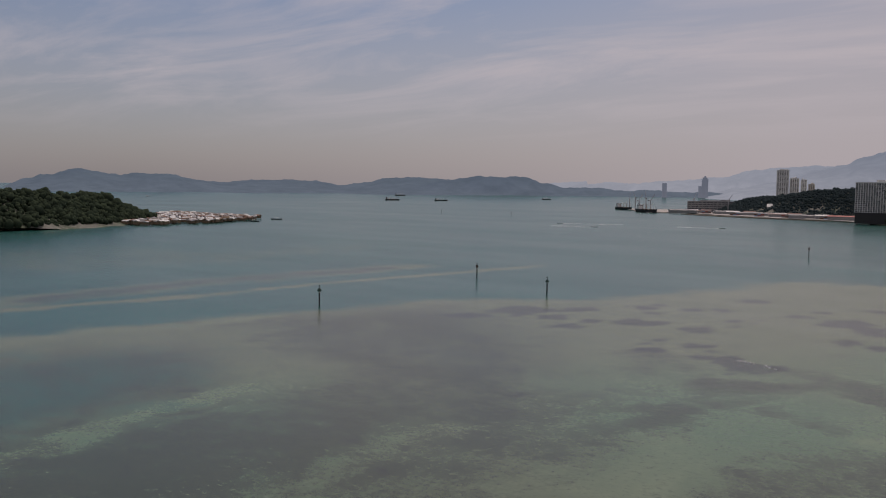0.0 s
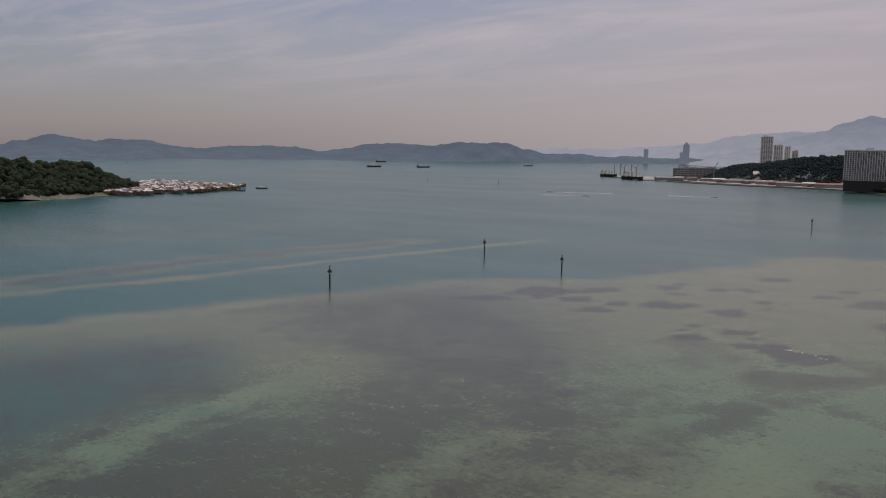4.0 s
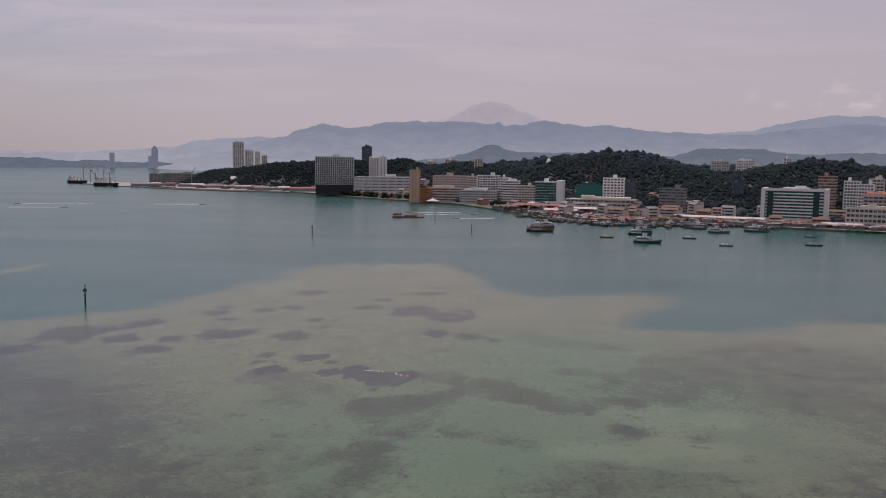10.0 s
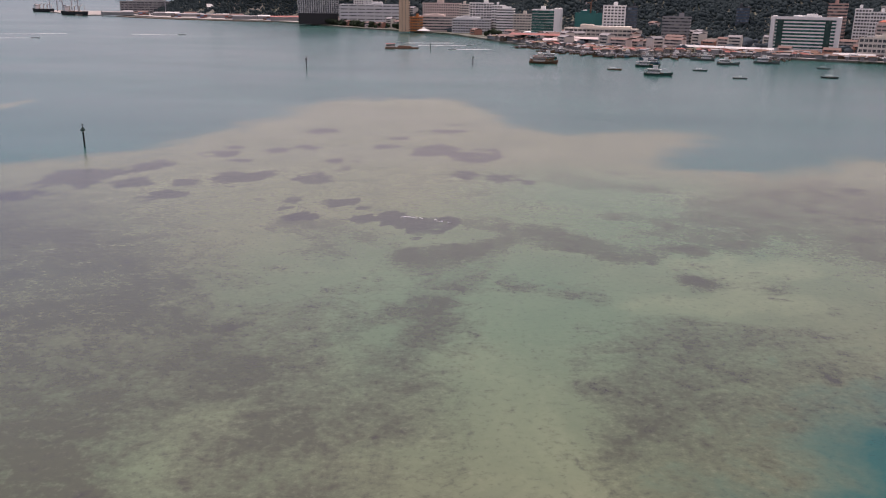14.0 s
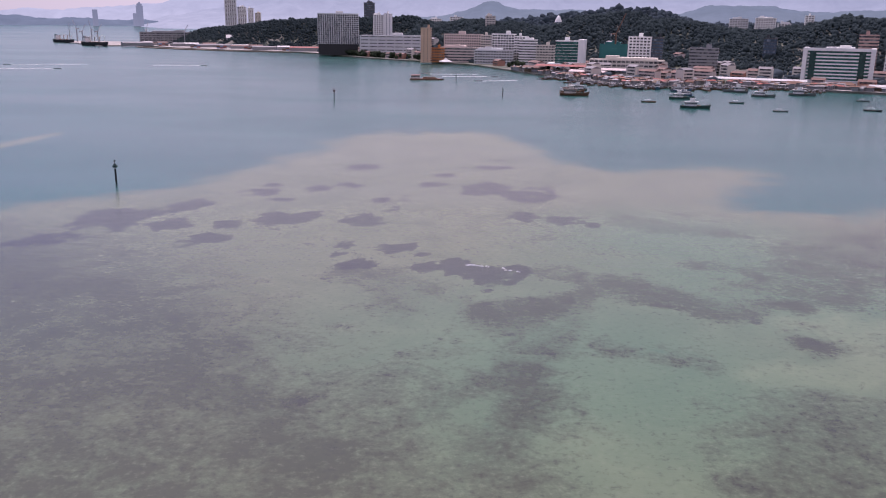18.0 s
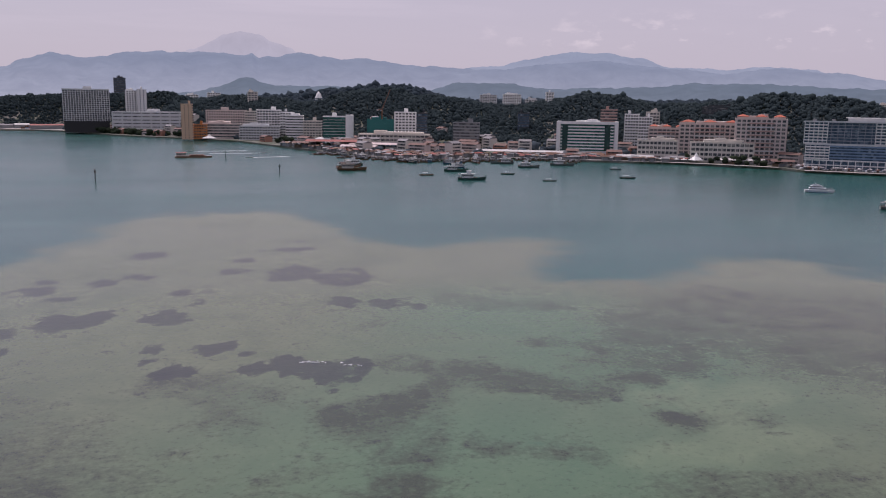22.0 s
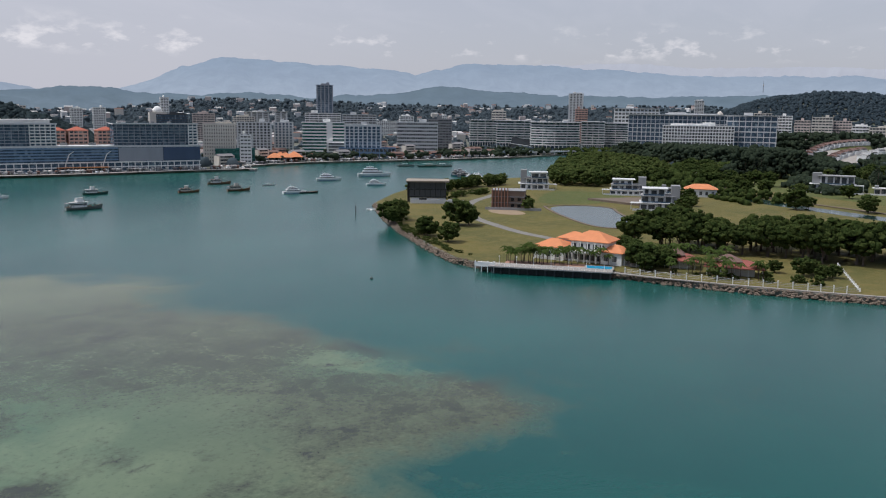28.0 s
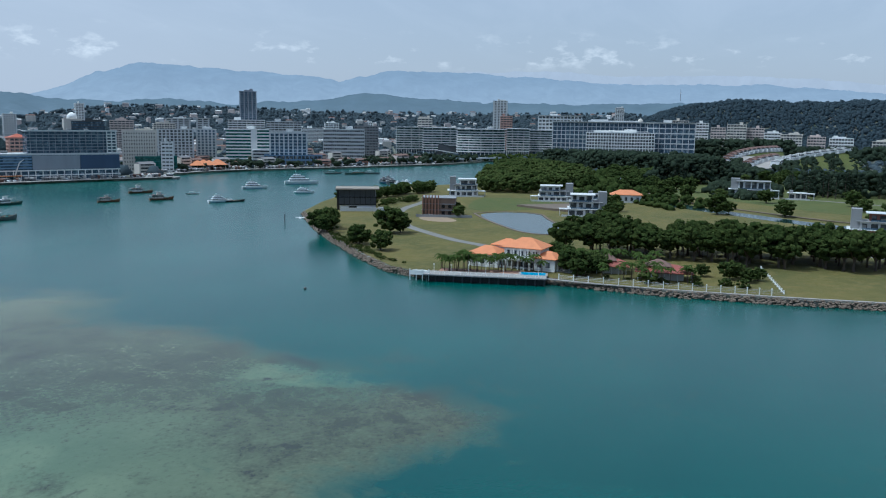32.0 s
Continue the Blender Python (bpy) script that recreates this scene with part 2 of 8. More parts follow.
LEAFDARK = leafy("dark_forest_leaves", (0.040, 0.055, 0.036), (0.064, 0.082, 0.048), (0.028, 0.040, 0.030))
PALMLEAF = leafy("palm_fronds", (0.06, 0.10, 0.025), (0.10, 0.13, 0.04), (0.05, 0.08, 0.02))
BARK = dull("grey_brown_bark", (0.12, 0.09, 0.065), 0.95, 0.5, 0.8)


def water_material():
    """Sea: the bed shows through the shallows; ripples and faint wind lanes on top."""
    m, n = material("sea_water")
    co = n.add("TexCoord").outputs["Object"]
    shoal, weed, meadow, green, clean = (n.add("Attribute", k).outputs["Fac"] for k in ("shoal", "weed", "meadow", "green", "sand"))
    n1 = n.noise(co, 0.012, 5.0, 0.6)
    n2 = n.noise(co, 0.045, 6.0, 0.62, 0, 1.0)
    n3 = n.noise(co, 0.17, 6.0, 0.68, 0, 0.6)
    n4 = n.noise(co, 0.75, 4.0, 0.7)

    def swing(x, k):
        return n.math("MULTIPLY", n.math("SUBTRACT", x, 0.5), k)
    wob = n.math("ADD", shoal, n.math("ADD", swing(n2, 0.95), swing(n3, 0.6)))
    deep = n.mix(n.ramp(n1, (0.35, 0.0), (0.65, 1.0)), (0.004, 0.056, 0.047), (0.007, 0.074, 0.060))
    sand = n.mix(n.ramp(n2, (0.35, 0.0), (0.65, 1.0)), (0.088, 0.108, 0.058), (0.122, 0.142, 0.078))
    sand = n.mix(n.math("MULTIPLY", green, 0.6), sand, (0.066, 0.138, 0.074))
    sand = n.mix(n.math("MULTIPLY", n.math("MULTIPLY", clean, n.ramp(n3, (0.3, 0.3), (0.6, 1.0))), 0.5), sand, (0.16, 0.20, 0.11))
    grass = n.mix(n3, (0.027, 0.032, 0.016), (0.048, 0.054, 0.030))
    thick = n.math("ADD", meadow, n.math("ADD", n.math("ADD", swing(n1, 1.1), swing(n2, 2.1)), n.math("ADD", swing(n3, 1.6), swing(n4, 1.1))))
    bed = n.mix(n.math("MULTIPLY", n.ramp(thick, (0.12, 0.0), (0.95, 1.0)), 0.9), sand, grass)
    wd = n.math("ADD", weed, n.math("ADD", swing(n2, 1.6), swing(n3, 2.6)))
    bed = n.mix(n.math("MULTIPLY", n.ramp(wd, (0.36, 0.0), (0.74, 1.0)), 0.74), bed, n.mix(n3, (0.009, 0.009, 0.010), (0.028, 0.024, 0.023)))
    bed = n.mix(n.math("MULTIPLY", n.ramp(n4, (0.55, 0.0), (0.72, 1.0)), 0.5), bed, (0.030, 0.033, 0.025))
    bed = n.mix(n.math("MULTIPLY", n.ramp(n4, (0.28, 1.0), (0.44, 0.0)), 0.22), bed, (0.17, 0.18, 0.12))
    col = n.mix(n.ramp(wob, (0.14, 0.0), (0.80, 1.0)), deep, bed)
    r1 = n.noise(n.scaled(co, (0.5, 1.0, 1.0)), 0.40, 3.0, 0.6)
    r2 = n.noise(n.scaled(co, (0.6, 1.0, 1.0)), 1.5, 3.0, 0.65)
    lanes = n.noise(n.scaled(co, (0.35, 1.0, 1.0)), 0.007, 4.0, 0.6)
    calm = n.ramp(lanes, (0.38, 0.30), (0.62, 1.0))
    h = n.math("MULTIPLY", n.math("ADD", r1, n.math("MULTIPLY", r2, 0.5)), calm)
    rough = n.math("ADD", n.math("MULTIPLY", calm, 0.06), 0.21)
    finish(n, col, rough, 0.0, h, 0.20, 0.40, 1.43)
    return m


WATER = water_material()


def grass_material(name, a, b, c):
    m, n = material(name)
    co = n.add("TexCoord").outputs["Object"]
    big, mid, fine = n.noise(co, 0.03, 5.0, 0.6), n.noise(co, 0.25, 4.0, 0.6), n.noise(co, 2.5, 3.0, 0.7)
    col = n.mix(n.ramp(big, (0.38, 0.0), (0.62, 1.0)), a, b)
    col = n.mix(n.math("MULTIPLY", n.ramp(mid, (0.48, 0.0), (0.68, 1.0)), 0.7), col, c)
    col = n.mix(n.math("MULTIPLY", fine, 0.5), col, tuple(x * 0.5 for x in a))
    finish(n, col, 0.95, 0.0, fine, 0.8, 0.2)
    return m


GRASS = grass_material("dry_lawn", (0.086, 0.084, 0.016), (0.142, 0.116, 0.025), (0.185, 0.138, 0.042))
GREENGRASS = grass_material("golf_lawn", (0.068, 0.086, 0.015), (0.092, 0.104, 0.019), (0.13, 0.110, 0.028))
TOWNGROUND = grass_material("town_ground", (0.045, 0.065, 0.03), (0.17, 0.16, 0.14), (0.27, 0.25, 0.22))
PAVING = dull("pale_paving", (0.33, 0.30, 0.27), 0.9, 0.4, 0.2, 1.5, 0.0, False)
ROADMAT = dull("worn_road", (0.20, 0.19, 0.175), 0.9, 0.4, 0.2, 1.5, 0.0, False)
FOAM = dull("white_foam", (0.75, 0.76, 0.76), 0.9, 0.3, 0.5, 2.0, 0.0, False)


# ---- mesh tools ----
class M:
    """Collects boxes, prisms and lumps into one mesh."""

    def __init__(self):
        self.v, self.f = [], []

    def add(self, verts, faces):
        k = len(self.v)
        self.v.extend(verts)
        self.f.extend(tuple(i + k for i in q) for q in faces)
        return self

    def box(self, cx, cy, z0, sx, sy, sz, rz=0.0, taper=1.0):
        c, s, p = math.cos(rz), math.sin(rz), []
        for z, k in ((z0, 1.0), (z0 + sz, taper)):
            for dx, dy in ((-1, -1), (1, -1), (1, 1), (-1, 1)):
                x, y = dx * sx / 2 * k, dy * sy / 2 * k
                p.append((cx + x * c - y * s, cy + x * s + y * c, z))
        return self.add(p, [(3, 2, 1, 0), (4, 5, 6, 7), (0, 1, 5, 4), (1, 2, 6, 5), (2, 3, 7, 6), (3, 0, 4, 7)])

    def beam(self, a, b, w):
        """A square bar from a to b."""
        a, b = Vector(a), Vector(b)
        d = (b - a).normalized()
        u = d.orthogonal().normalized() * w / 2
        t = d.cross(u)
        p = [tuple(e + i * u + j * t) for e in (a, b) for i, j in ((-1, -1), (1, -1), (1, 1), (-1, 1))]
        return self.add(p, [(3, 2, 1, 0), (4, 5, 6, 7), (0, 1, 5, 4), (1, 2, 6, 5), (2, 3, 7, 6), (3, 0, 4, 7)])

    def tube(self, pts, radii, n=8):
        """A round bar through points with a radius at each."""
        rings = []
        for i, p in enumerate(pts):
            d = Vector(pts[min(i + 1, len(pts) - 1)]) - Vector(pts[max(i - 1, 0)])
            u = d.orthogonal().normalized()
            t = d.normalized().cross(u)
            rings.append([tuple(Vector(p) + radii[i] * (math.cos(a) * u + math.sin(a) * t)) for a in (2 * math.pi * k / n for k in range(n))])
        v = [q for r in rings for q in r]
        f = [(i * n + k, i * n + (k + 1) % n, (i + 1) * n + (k + 1) % n, (i + 1) * n + k) for i in range(len(pts) - 1) for k in range(n)]
        f += [tuple(range(n - 1, -1, -1)), tuple(range(len(v) - n, len(v)))]
        return self.add(v, f)

    def prism(self, poly, z0, z1):
        n = len(poly)
        v = [(x, y, z0) for x, y in poly] + [(x, y, z1) for x, y in poly]
        return self.add(v, [tuple(range(n - 1, -1, -1)), tuple(range(n, 2 * n))] + [(i, (i + 1) % n, n + (i + 1) % n, n + i) for i in range(n)])

    def hip(self, cx, cy, z, w, d, h, ridge=None, over=0.6):
        """A hipped roof with an eaves edge 0.25 thick."""
        w, d = w + 2 * over, d + 2 * over
        r = (max(w - d, 0.2) if ridge is None else ridge) / 2
        a = [(cx + i * w / 2, cy + j * d / 2) for i, j in ((-1, -1), (1, -1), (1, 1), (-1, 1))]
        v = [(x, y, z) for x, y in a] + [(x, y, z + 0.25) for x, y in a] + [(cx - r, cy, z + h), (cx + r, cy, z + h)]
        return self.add(v, [(3, 2, 1, 0), (0, 1, 5, 4), (1, 2, 6, 5), (2, 3, 7, 6), (3, 0, 4, 7), (4, 5, 9, 8), (5, 6, 9), (6, 7, 8, 9), (7, 4, 8)])

    def gable(self, cx, cy, z, w, d, h, over=0.4):
        w, d = w + 2 * over, d + 2 * over
        v = [(cx + i * w / 2, cy + j * d / 2, z) for i, j in ((-1, -1), (1, -1), (1, 1), (-1, 1))] + [(cx - w / 2, cy, z + h), (cx + w / 2, cy, z + h)]
        return self.add(v, [(3, 2, 1, 0), (0, 1, 5, 4), (2, 3, 4, 5), (1, 2, 5), (3, 0, 4)])

    def data(self, name, mat, smooth=False):
        me = bpy.data.meshes.new(name)
        me.from_pydata(self.v, [], self.f)
        for one in mat if isinstance(mat, (list, tuple)) else [mat]:
            me.materials.append(one)
        if smooth:
            me.polygons.foreach_set("use_smooth", [True] * len(me.polygons))
        me.update()
        return me


def part(name, m, mat, parent, label="", smooth=False):
    """One mesh object under a thing or a part; m is an M or ready mesh data."""
    ob = new(name, m.data(name, mat, smooth) if isinstance(m, M) else m)
    ob.parent = parent
    return tagged(ob, label)


def thing(name, label, category, at=None, group="", kind=""):
    ob = new(name)
    if at is not None:
        ob.matrix_basis = at
    return tagged(ob, label, category, group, kind)


def solid(name, m, mat, label, category, kind="", group="", smooth=False, at=None):
    ob = new(name, m.data(name, mat, smooth))
    if at is not None:
        ob.matrix_basis = at
    return tagged(ob, label, category, group, kind)


def face_at(x, y, z, facing):
    """A pose whose local -y looks along the plan angle facing (degrees from +x)."""
    return pose(x, y, z, 0, 0, facing + 90)


_g = (1 + 5 ** 0.5) / 2
ICO_V = [Vector(p).normalized() for p in ((-1, _g, 0), (1, _g, 0), (-1, -_g, 0), (1, -_g, 0), (0, -1, _g), (0, 1, _g), (0, -1, -_g), (0, 1, -_g), (_g, 0, -1), (_g, 0, 1), (-_g, 0, -1), (-_g, 0, 1))]
ICO_F = [(0, 11, 5), (0, 5, 1), (0, 1, 7), (0, 7, 10), (0, 10, 11), (1, 5, 9), (5, 11, 4), (11, 10, 2), (10, 7, 6), (7, 1, 8), (3, 9, 4), (3, 4, 2), (3, 2, 6), (3, 6, 8), (3, 8, 9), (4, 9, 5), (2, 4, 11), (6, 2, 10), (8, 6, 7), (9, 8, 1)]


def finer(vs, fs):
    vs, seen, out = list(vs), {}, []

    def mid(a, b):
        k = (min(a, b), max(a, b))
        if k not in seen:
            seen[k] = len(vs)
            vs.append(((vs[a] + vs[b]) / 2).normalized())
        return seen[k]
    for a, b, c in fs:
        ab, bc, ca = mid(a, b), mid(b, c), mid(c, a)
        out += [(a, ab, ca), (b, bc, ab), (c, ca, bc), (ab, bc, ca)]
    return vs, out


ICO2_V, ICO2_F = finer(ICO_V, ICO_F)
rng = np.random.default_rng(7)
LUMPS = []
for _k in range(10):
    _v = np.array([tuple(p) for p in ICO2_V])
    LUMPS.append(_v * (1 + rng.uniform(-0.28, 0.28, (len(_v), 1))))
SMALL = [np.array([tuple(p) for p in ICO_V]) * (1 + rng.uniform(-0.25, 0.25, (12, 1))) for _k in range(8)]


def lumps_mesh(name, places, sizes, mat, squash=0.8, fine=True, towards=None):
    """Many leafy lumps as one mesh, made with arrays."""
    shapes, faces = (LUMPS, ICO2_F) if fine else (SMALL, ICO_F)
    fa = np.array(faces)
    vs, fs, k = [], [], 0
    for p, s in zip(places, sizes):
        sh = shapes[int(rng.integers(len(shapes)))]
        a = rng.uniform(0, 6.28)
        c, q = math.cos(a), math.sin(a)
        x, y, z = sh[:, 0] * c - sh[:, 1] * q, sh[:, 0] * q + sh[:, 1] * c, sh[:, 2] * squash * rng.uniform(0.8, 1.25)
        vs.append(np.stack([x, y, z], 1) * s + p)
        fs.append(fa + k)
        k += len(sh)
    v, f = np.concatenate(vs), np.concatenate(fs)
    me = bpy.data.meshes.new(name)
    me.vertices.add(len(v))
    me.vertices.foreach_set("co", v.astype(np.float32).ravel())
    me.loops.add(f.size)
    me.loops.foreach_set("vertex_index", f.astype(np.int32).ravel())
    me.polygons.add(len(f))
    me.polygons.foreach_set("loop_start", np.arange(0, f.size, 3, dtype=np.int32))
    me.polygons.foreach_set("loop_total", np.full(len(f), 3, dtype=np.int32))
    me.materials.append(mat)
    me.update(calc_edges=True)
    me.validate()
    return me


def inside(poly, x, y):
    """Whether plan points lie in a polygon, and their distance from its outline (arrays)."""
    x, y = np.asarray(x, float), np.asarray(y, float)
    hit, dist = np.zeros(x.shape, bool), np.full(x.shape, 1e9)
    for (x0, y0), (x1, y1) in zip(poly, poly[1:] + poly[:1]):
        cross = (y0 > y) != (y1 > y)
        hit ^= cross & (x < (x1 - x0) * (y - y0) / ((y1 - y0) or 1e-9) + x0)
        dx, dy = x1 - x0, y1 - y0
        t = np.clip(((x - x0) * dx + (y - y0) * dy) / (dx * dx + dy * dy), 0, 1)
        dist = np.minimum(dist, np.hypot(x - x0 - t * dx, y - y0 - t * dy))
    return hit, dist


def rounded(poly, closed=True, times=2):
    """Corner-cut smoothing of a plan outline."""
    for _ in range(times):
        out = []
        for a, b in zip(poly, poly[1:] + (poly[:1] if closed else [])):
            out += [(a[0] * 0.75 + b[0] * 0.25, a[1] * 0.75 + b[1] * 0.25), (a[0] * 0.25 + b[0] * 0.75, a[1] * 0.25 + b[1] * 0.75)]
        poly = out if closed else [poly[0]] + out + [poly[-1]]
    return poly


def sheet_mesh(m, poly, z0, z1, name, mat):
    """A slab with a plan outline of any shape, its top cut into triangles."""
    bm = bmesh.new()
    top = [bm.verts.new((x, y, z1)) for x, y in poly]
    low = [bm.verts.new((x, y, z0)) for x, y in poly]
    f = bm.faces.new(top)
    for i in range(len(poly)):
        bm.faces.new((top[i], low[i], low[(i + 1) % len(poly)], top[(i + 1) % len(poly)]))
    bmesh.ops.recalc_face_normals(bm, faces=bm.faces)
    bmesh.ops.triangulate(bm, faces=[f])
    me = bpy.data.meshes.new(name)
    bm.to_mesh(me)
    bm.free()
    me.materials.append(mat)
    return me


# ---- sea ----
SHOAL = [(-212, 60), (-208, 84), (-197, 109), (-186, 136), (-179, 164), (-176, 200), (-168, 244), (-144, 277), (-114, 301), (-100, 323), (-86, 358), (-72, 418), (-49, 462), (-19, 481), (13, 474), (36, 429), (44, 376), (62, 361), (114, 369), (132, 356), (99, 326), (87, 302), (95, 282), (122, 277), (152, 292), (176, 306), (202, 296), (207, 260), (187, 223), (182, 193), (170, 167), (158, 137), (148, 106), (138, 96), (123, 98), (95, 113), (81, 112), (65, 97), (54, 75), (45, 30), (40, -40), (-60, -60), (-190, 20)]


# coral heads and seagrass on the shoal: plan place, half length along x and y
HEADS_NORTH = [(-43, 360, 6, 6), (-53, 313, 5, 6), (-71, 317, 3, 4), (-71, 304, 6, 7), (-45, 320, 4, 4), (-11, 324, 5, 5), (9, 322, 7, 6), (5, 308, 6, 5), (-7, 342, 2, 3), (-63, 291, 5, 3), (-109, 257, 11, 14), (-89, 253, 8, 6), (-71, 254, 4, 5), (-72, 236, 7, 6), (-58, 263, 8, 7), (-49, 269, 2, 3), (-31, 261, 7, 7), (-28, 294, 2, 3), (-22, 280, 2, 3), (-91, 281, 4, 8), (23, 301, 8, 13), (20, 271, 5, 7), (30, 267, 5, 5)]
HEADS_SOUTH = [(14, 364, 6, 4), (16, 384, 4, 3), (-112, 234, 6, 6), (-34, 232, 3, 3), (-21, 229, 6, 4), (-12, 224, 2, 2), (-28, 212, 3, 3), (-35, 222, 2, 2), (-10, 211, 3, 4), (-3, 216, 4, 7), (6, 206, 10, 8), (-102, 268, 4, 4), (-122, 230, 4, 6)]
# dark weed streaks: plan line, half width, strength
STREAKS = (
    (((3, 178), (8, 175), (13, 176)), 5, 0.75), (((11, 178), (22, 189), (36, 198)), 6, 0.8), (((19, 207), (29, 203), (38, 200)), 7, 0.6),
    (((40, 193), (47, 188), (56, 183)), 7, 0.85), (((24, 186), (19, 171), (15, 157)), 5, 0.55), (((10, 146), (9, 133), (5, 124), (0, 112)), 5, 0.8),
    (((1, 141), (-5, 135), (-8, 127)), 4, 0.65), (((29, 159), (35, 156), (39, 150)), 6, 0.8), (((62, 216), (70, 214), (72, 208)), 6, 0.75),
    (((-26, 203), (-12, 194), (-15, 183)), 9, 0.55), (((62, 258), (75, 254)), 7, 0.6), (((51, 275), (54, 264)), 6, 0.45),
    (((2, 113), (6, 108)), 6, 0.6), (((-45, 65), (-46, 95)), 9, 0.7), (((-50, 30), (-60, 62)), 9, 0.9), (((-38, 34), (-40, 62)), 8, 0.8))
# broad beds of thinner weed: plan outline, edge softness, strength
BEDS = (
    ([(-186, 52), (-160, 112), (-112, 116), (-90, 92), (-90, 66), (-82, 30), (-76, -30), (-190, -40)], 50, 0.8),
    ([(107, 256), (144, 268), (184, 258), (196, 225), (190, 190), (178, 160), (140, 142), (111, 159), (102, 183), (88, 200), (92, 226)], 26, 0.64),
    ([(72, 197), (86, 194), (91, 181), (76, 175), (67, 184)], 8, 0.75), ([(61, 168), (77, 168), (88, 161), (83, 152), (65, 150), (59, 159)], 8, 0.78),
    ([(80, 232), (112, 244), (106, 200), (90, 172), (70, 176), (62, 190)], 22, 0.62),
    ([(-170, 235), (-100, 240), (-74, 214), (-36, 172), (-12, 126), (6, 104), (10, 60), (0, -40), (-120, -40), (-75, 100), (-165, 160)], 40, 0.85),
    ([(-70, 18), (-72, 60), (-50, 92), (-26, 66), (-34, 20), (-45, 0)], 16, 1.0),
    ([(100, 150), (172, 164), (164, 100), (138, 86), (104, 102), (88, 120)], 22, 0.64), ([(42, 132), (55, 142), (90, 146), (84, 112), (60, 90), (50, 66), (32, 55), (32, 90)], 22, 0.62))
# clean pale sand
PALE_SAND = (
    (((69, 174), (80, 172), (92, 172)), 4, 0.9), (((52, 146), (66, 147), (84, 149)), 4, 0.8), (((18, 119), (26, 104), (26, 84)), 7, 0.6), (((151, 152), (152, 140), (153, 127)), 5, 1.0),
    (((-74, 23), (-76, 40), (-86, 67), (-86, 90)), 3, 0.5), (((80, 179), (76, 166), (75, 156)), 5, 0.9), (((-21, 50), (-25, 72), (-22, 97)), 5, 0.35), (((-19, 474), (13, 462), (30, 425)), 26, 0.3),
    (((-208, 88), (-194, 115), (-182, 145), (-177, 170)), 8, 0.8))


def sea_rise(x, y):
    """Beyond three and a half kilometres the western water climbs a little, as far as the view reaches, so that its edge stands where the true skyline would."""
    r = np.hypot(x, y)
    return 41.0 * np.clip((r - 3500) / 1450, 0, 1.1) ** 1.5 * np.clip((-np.asarray(x, float) - 500) / 500, 0, 1)


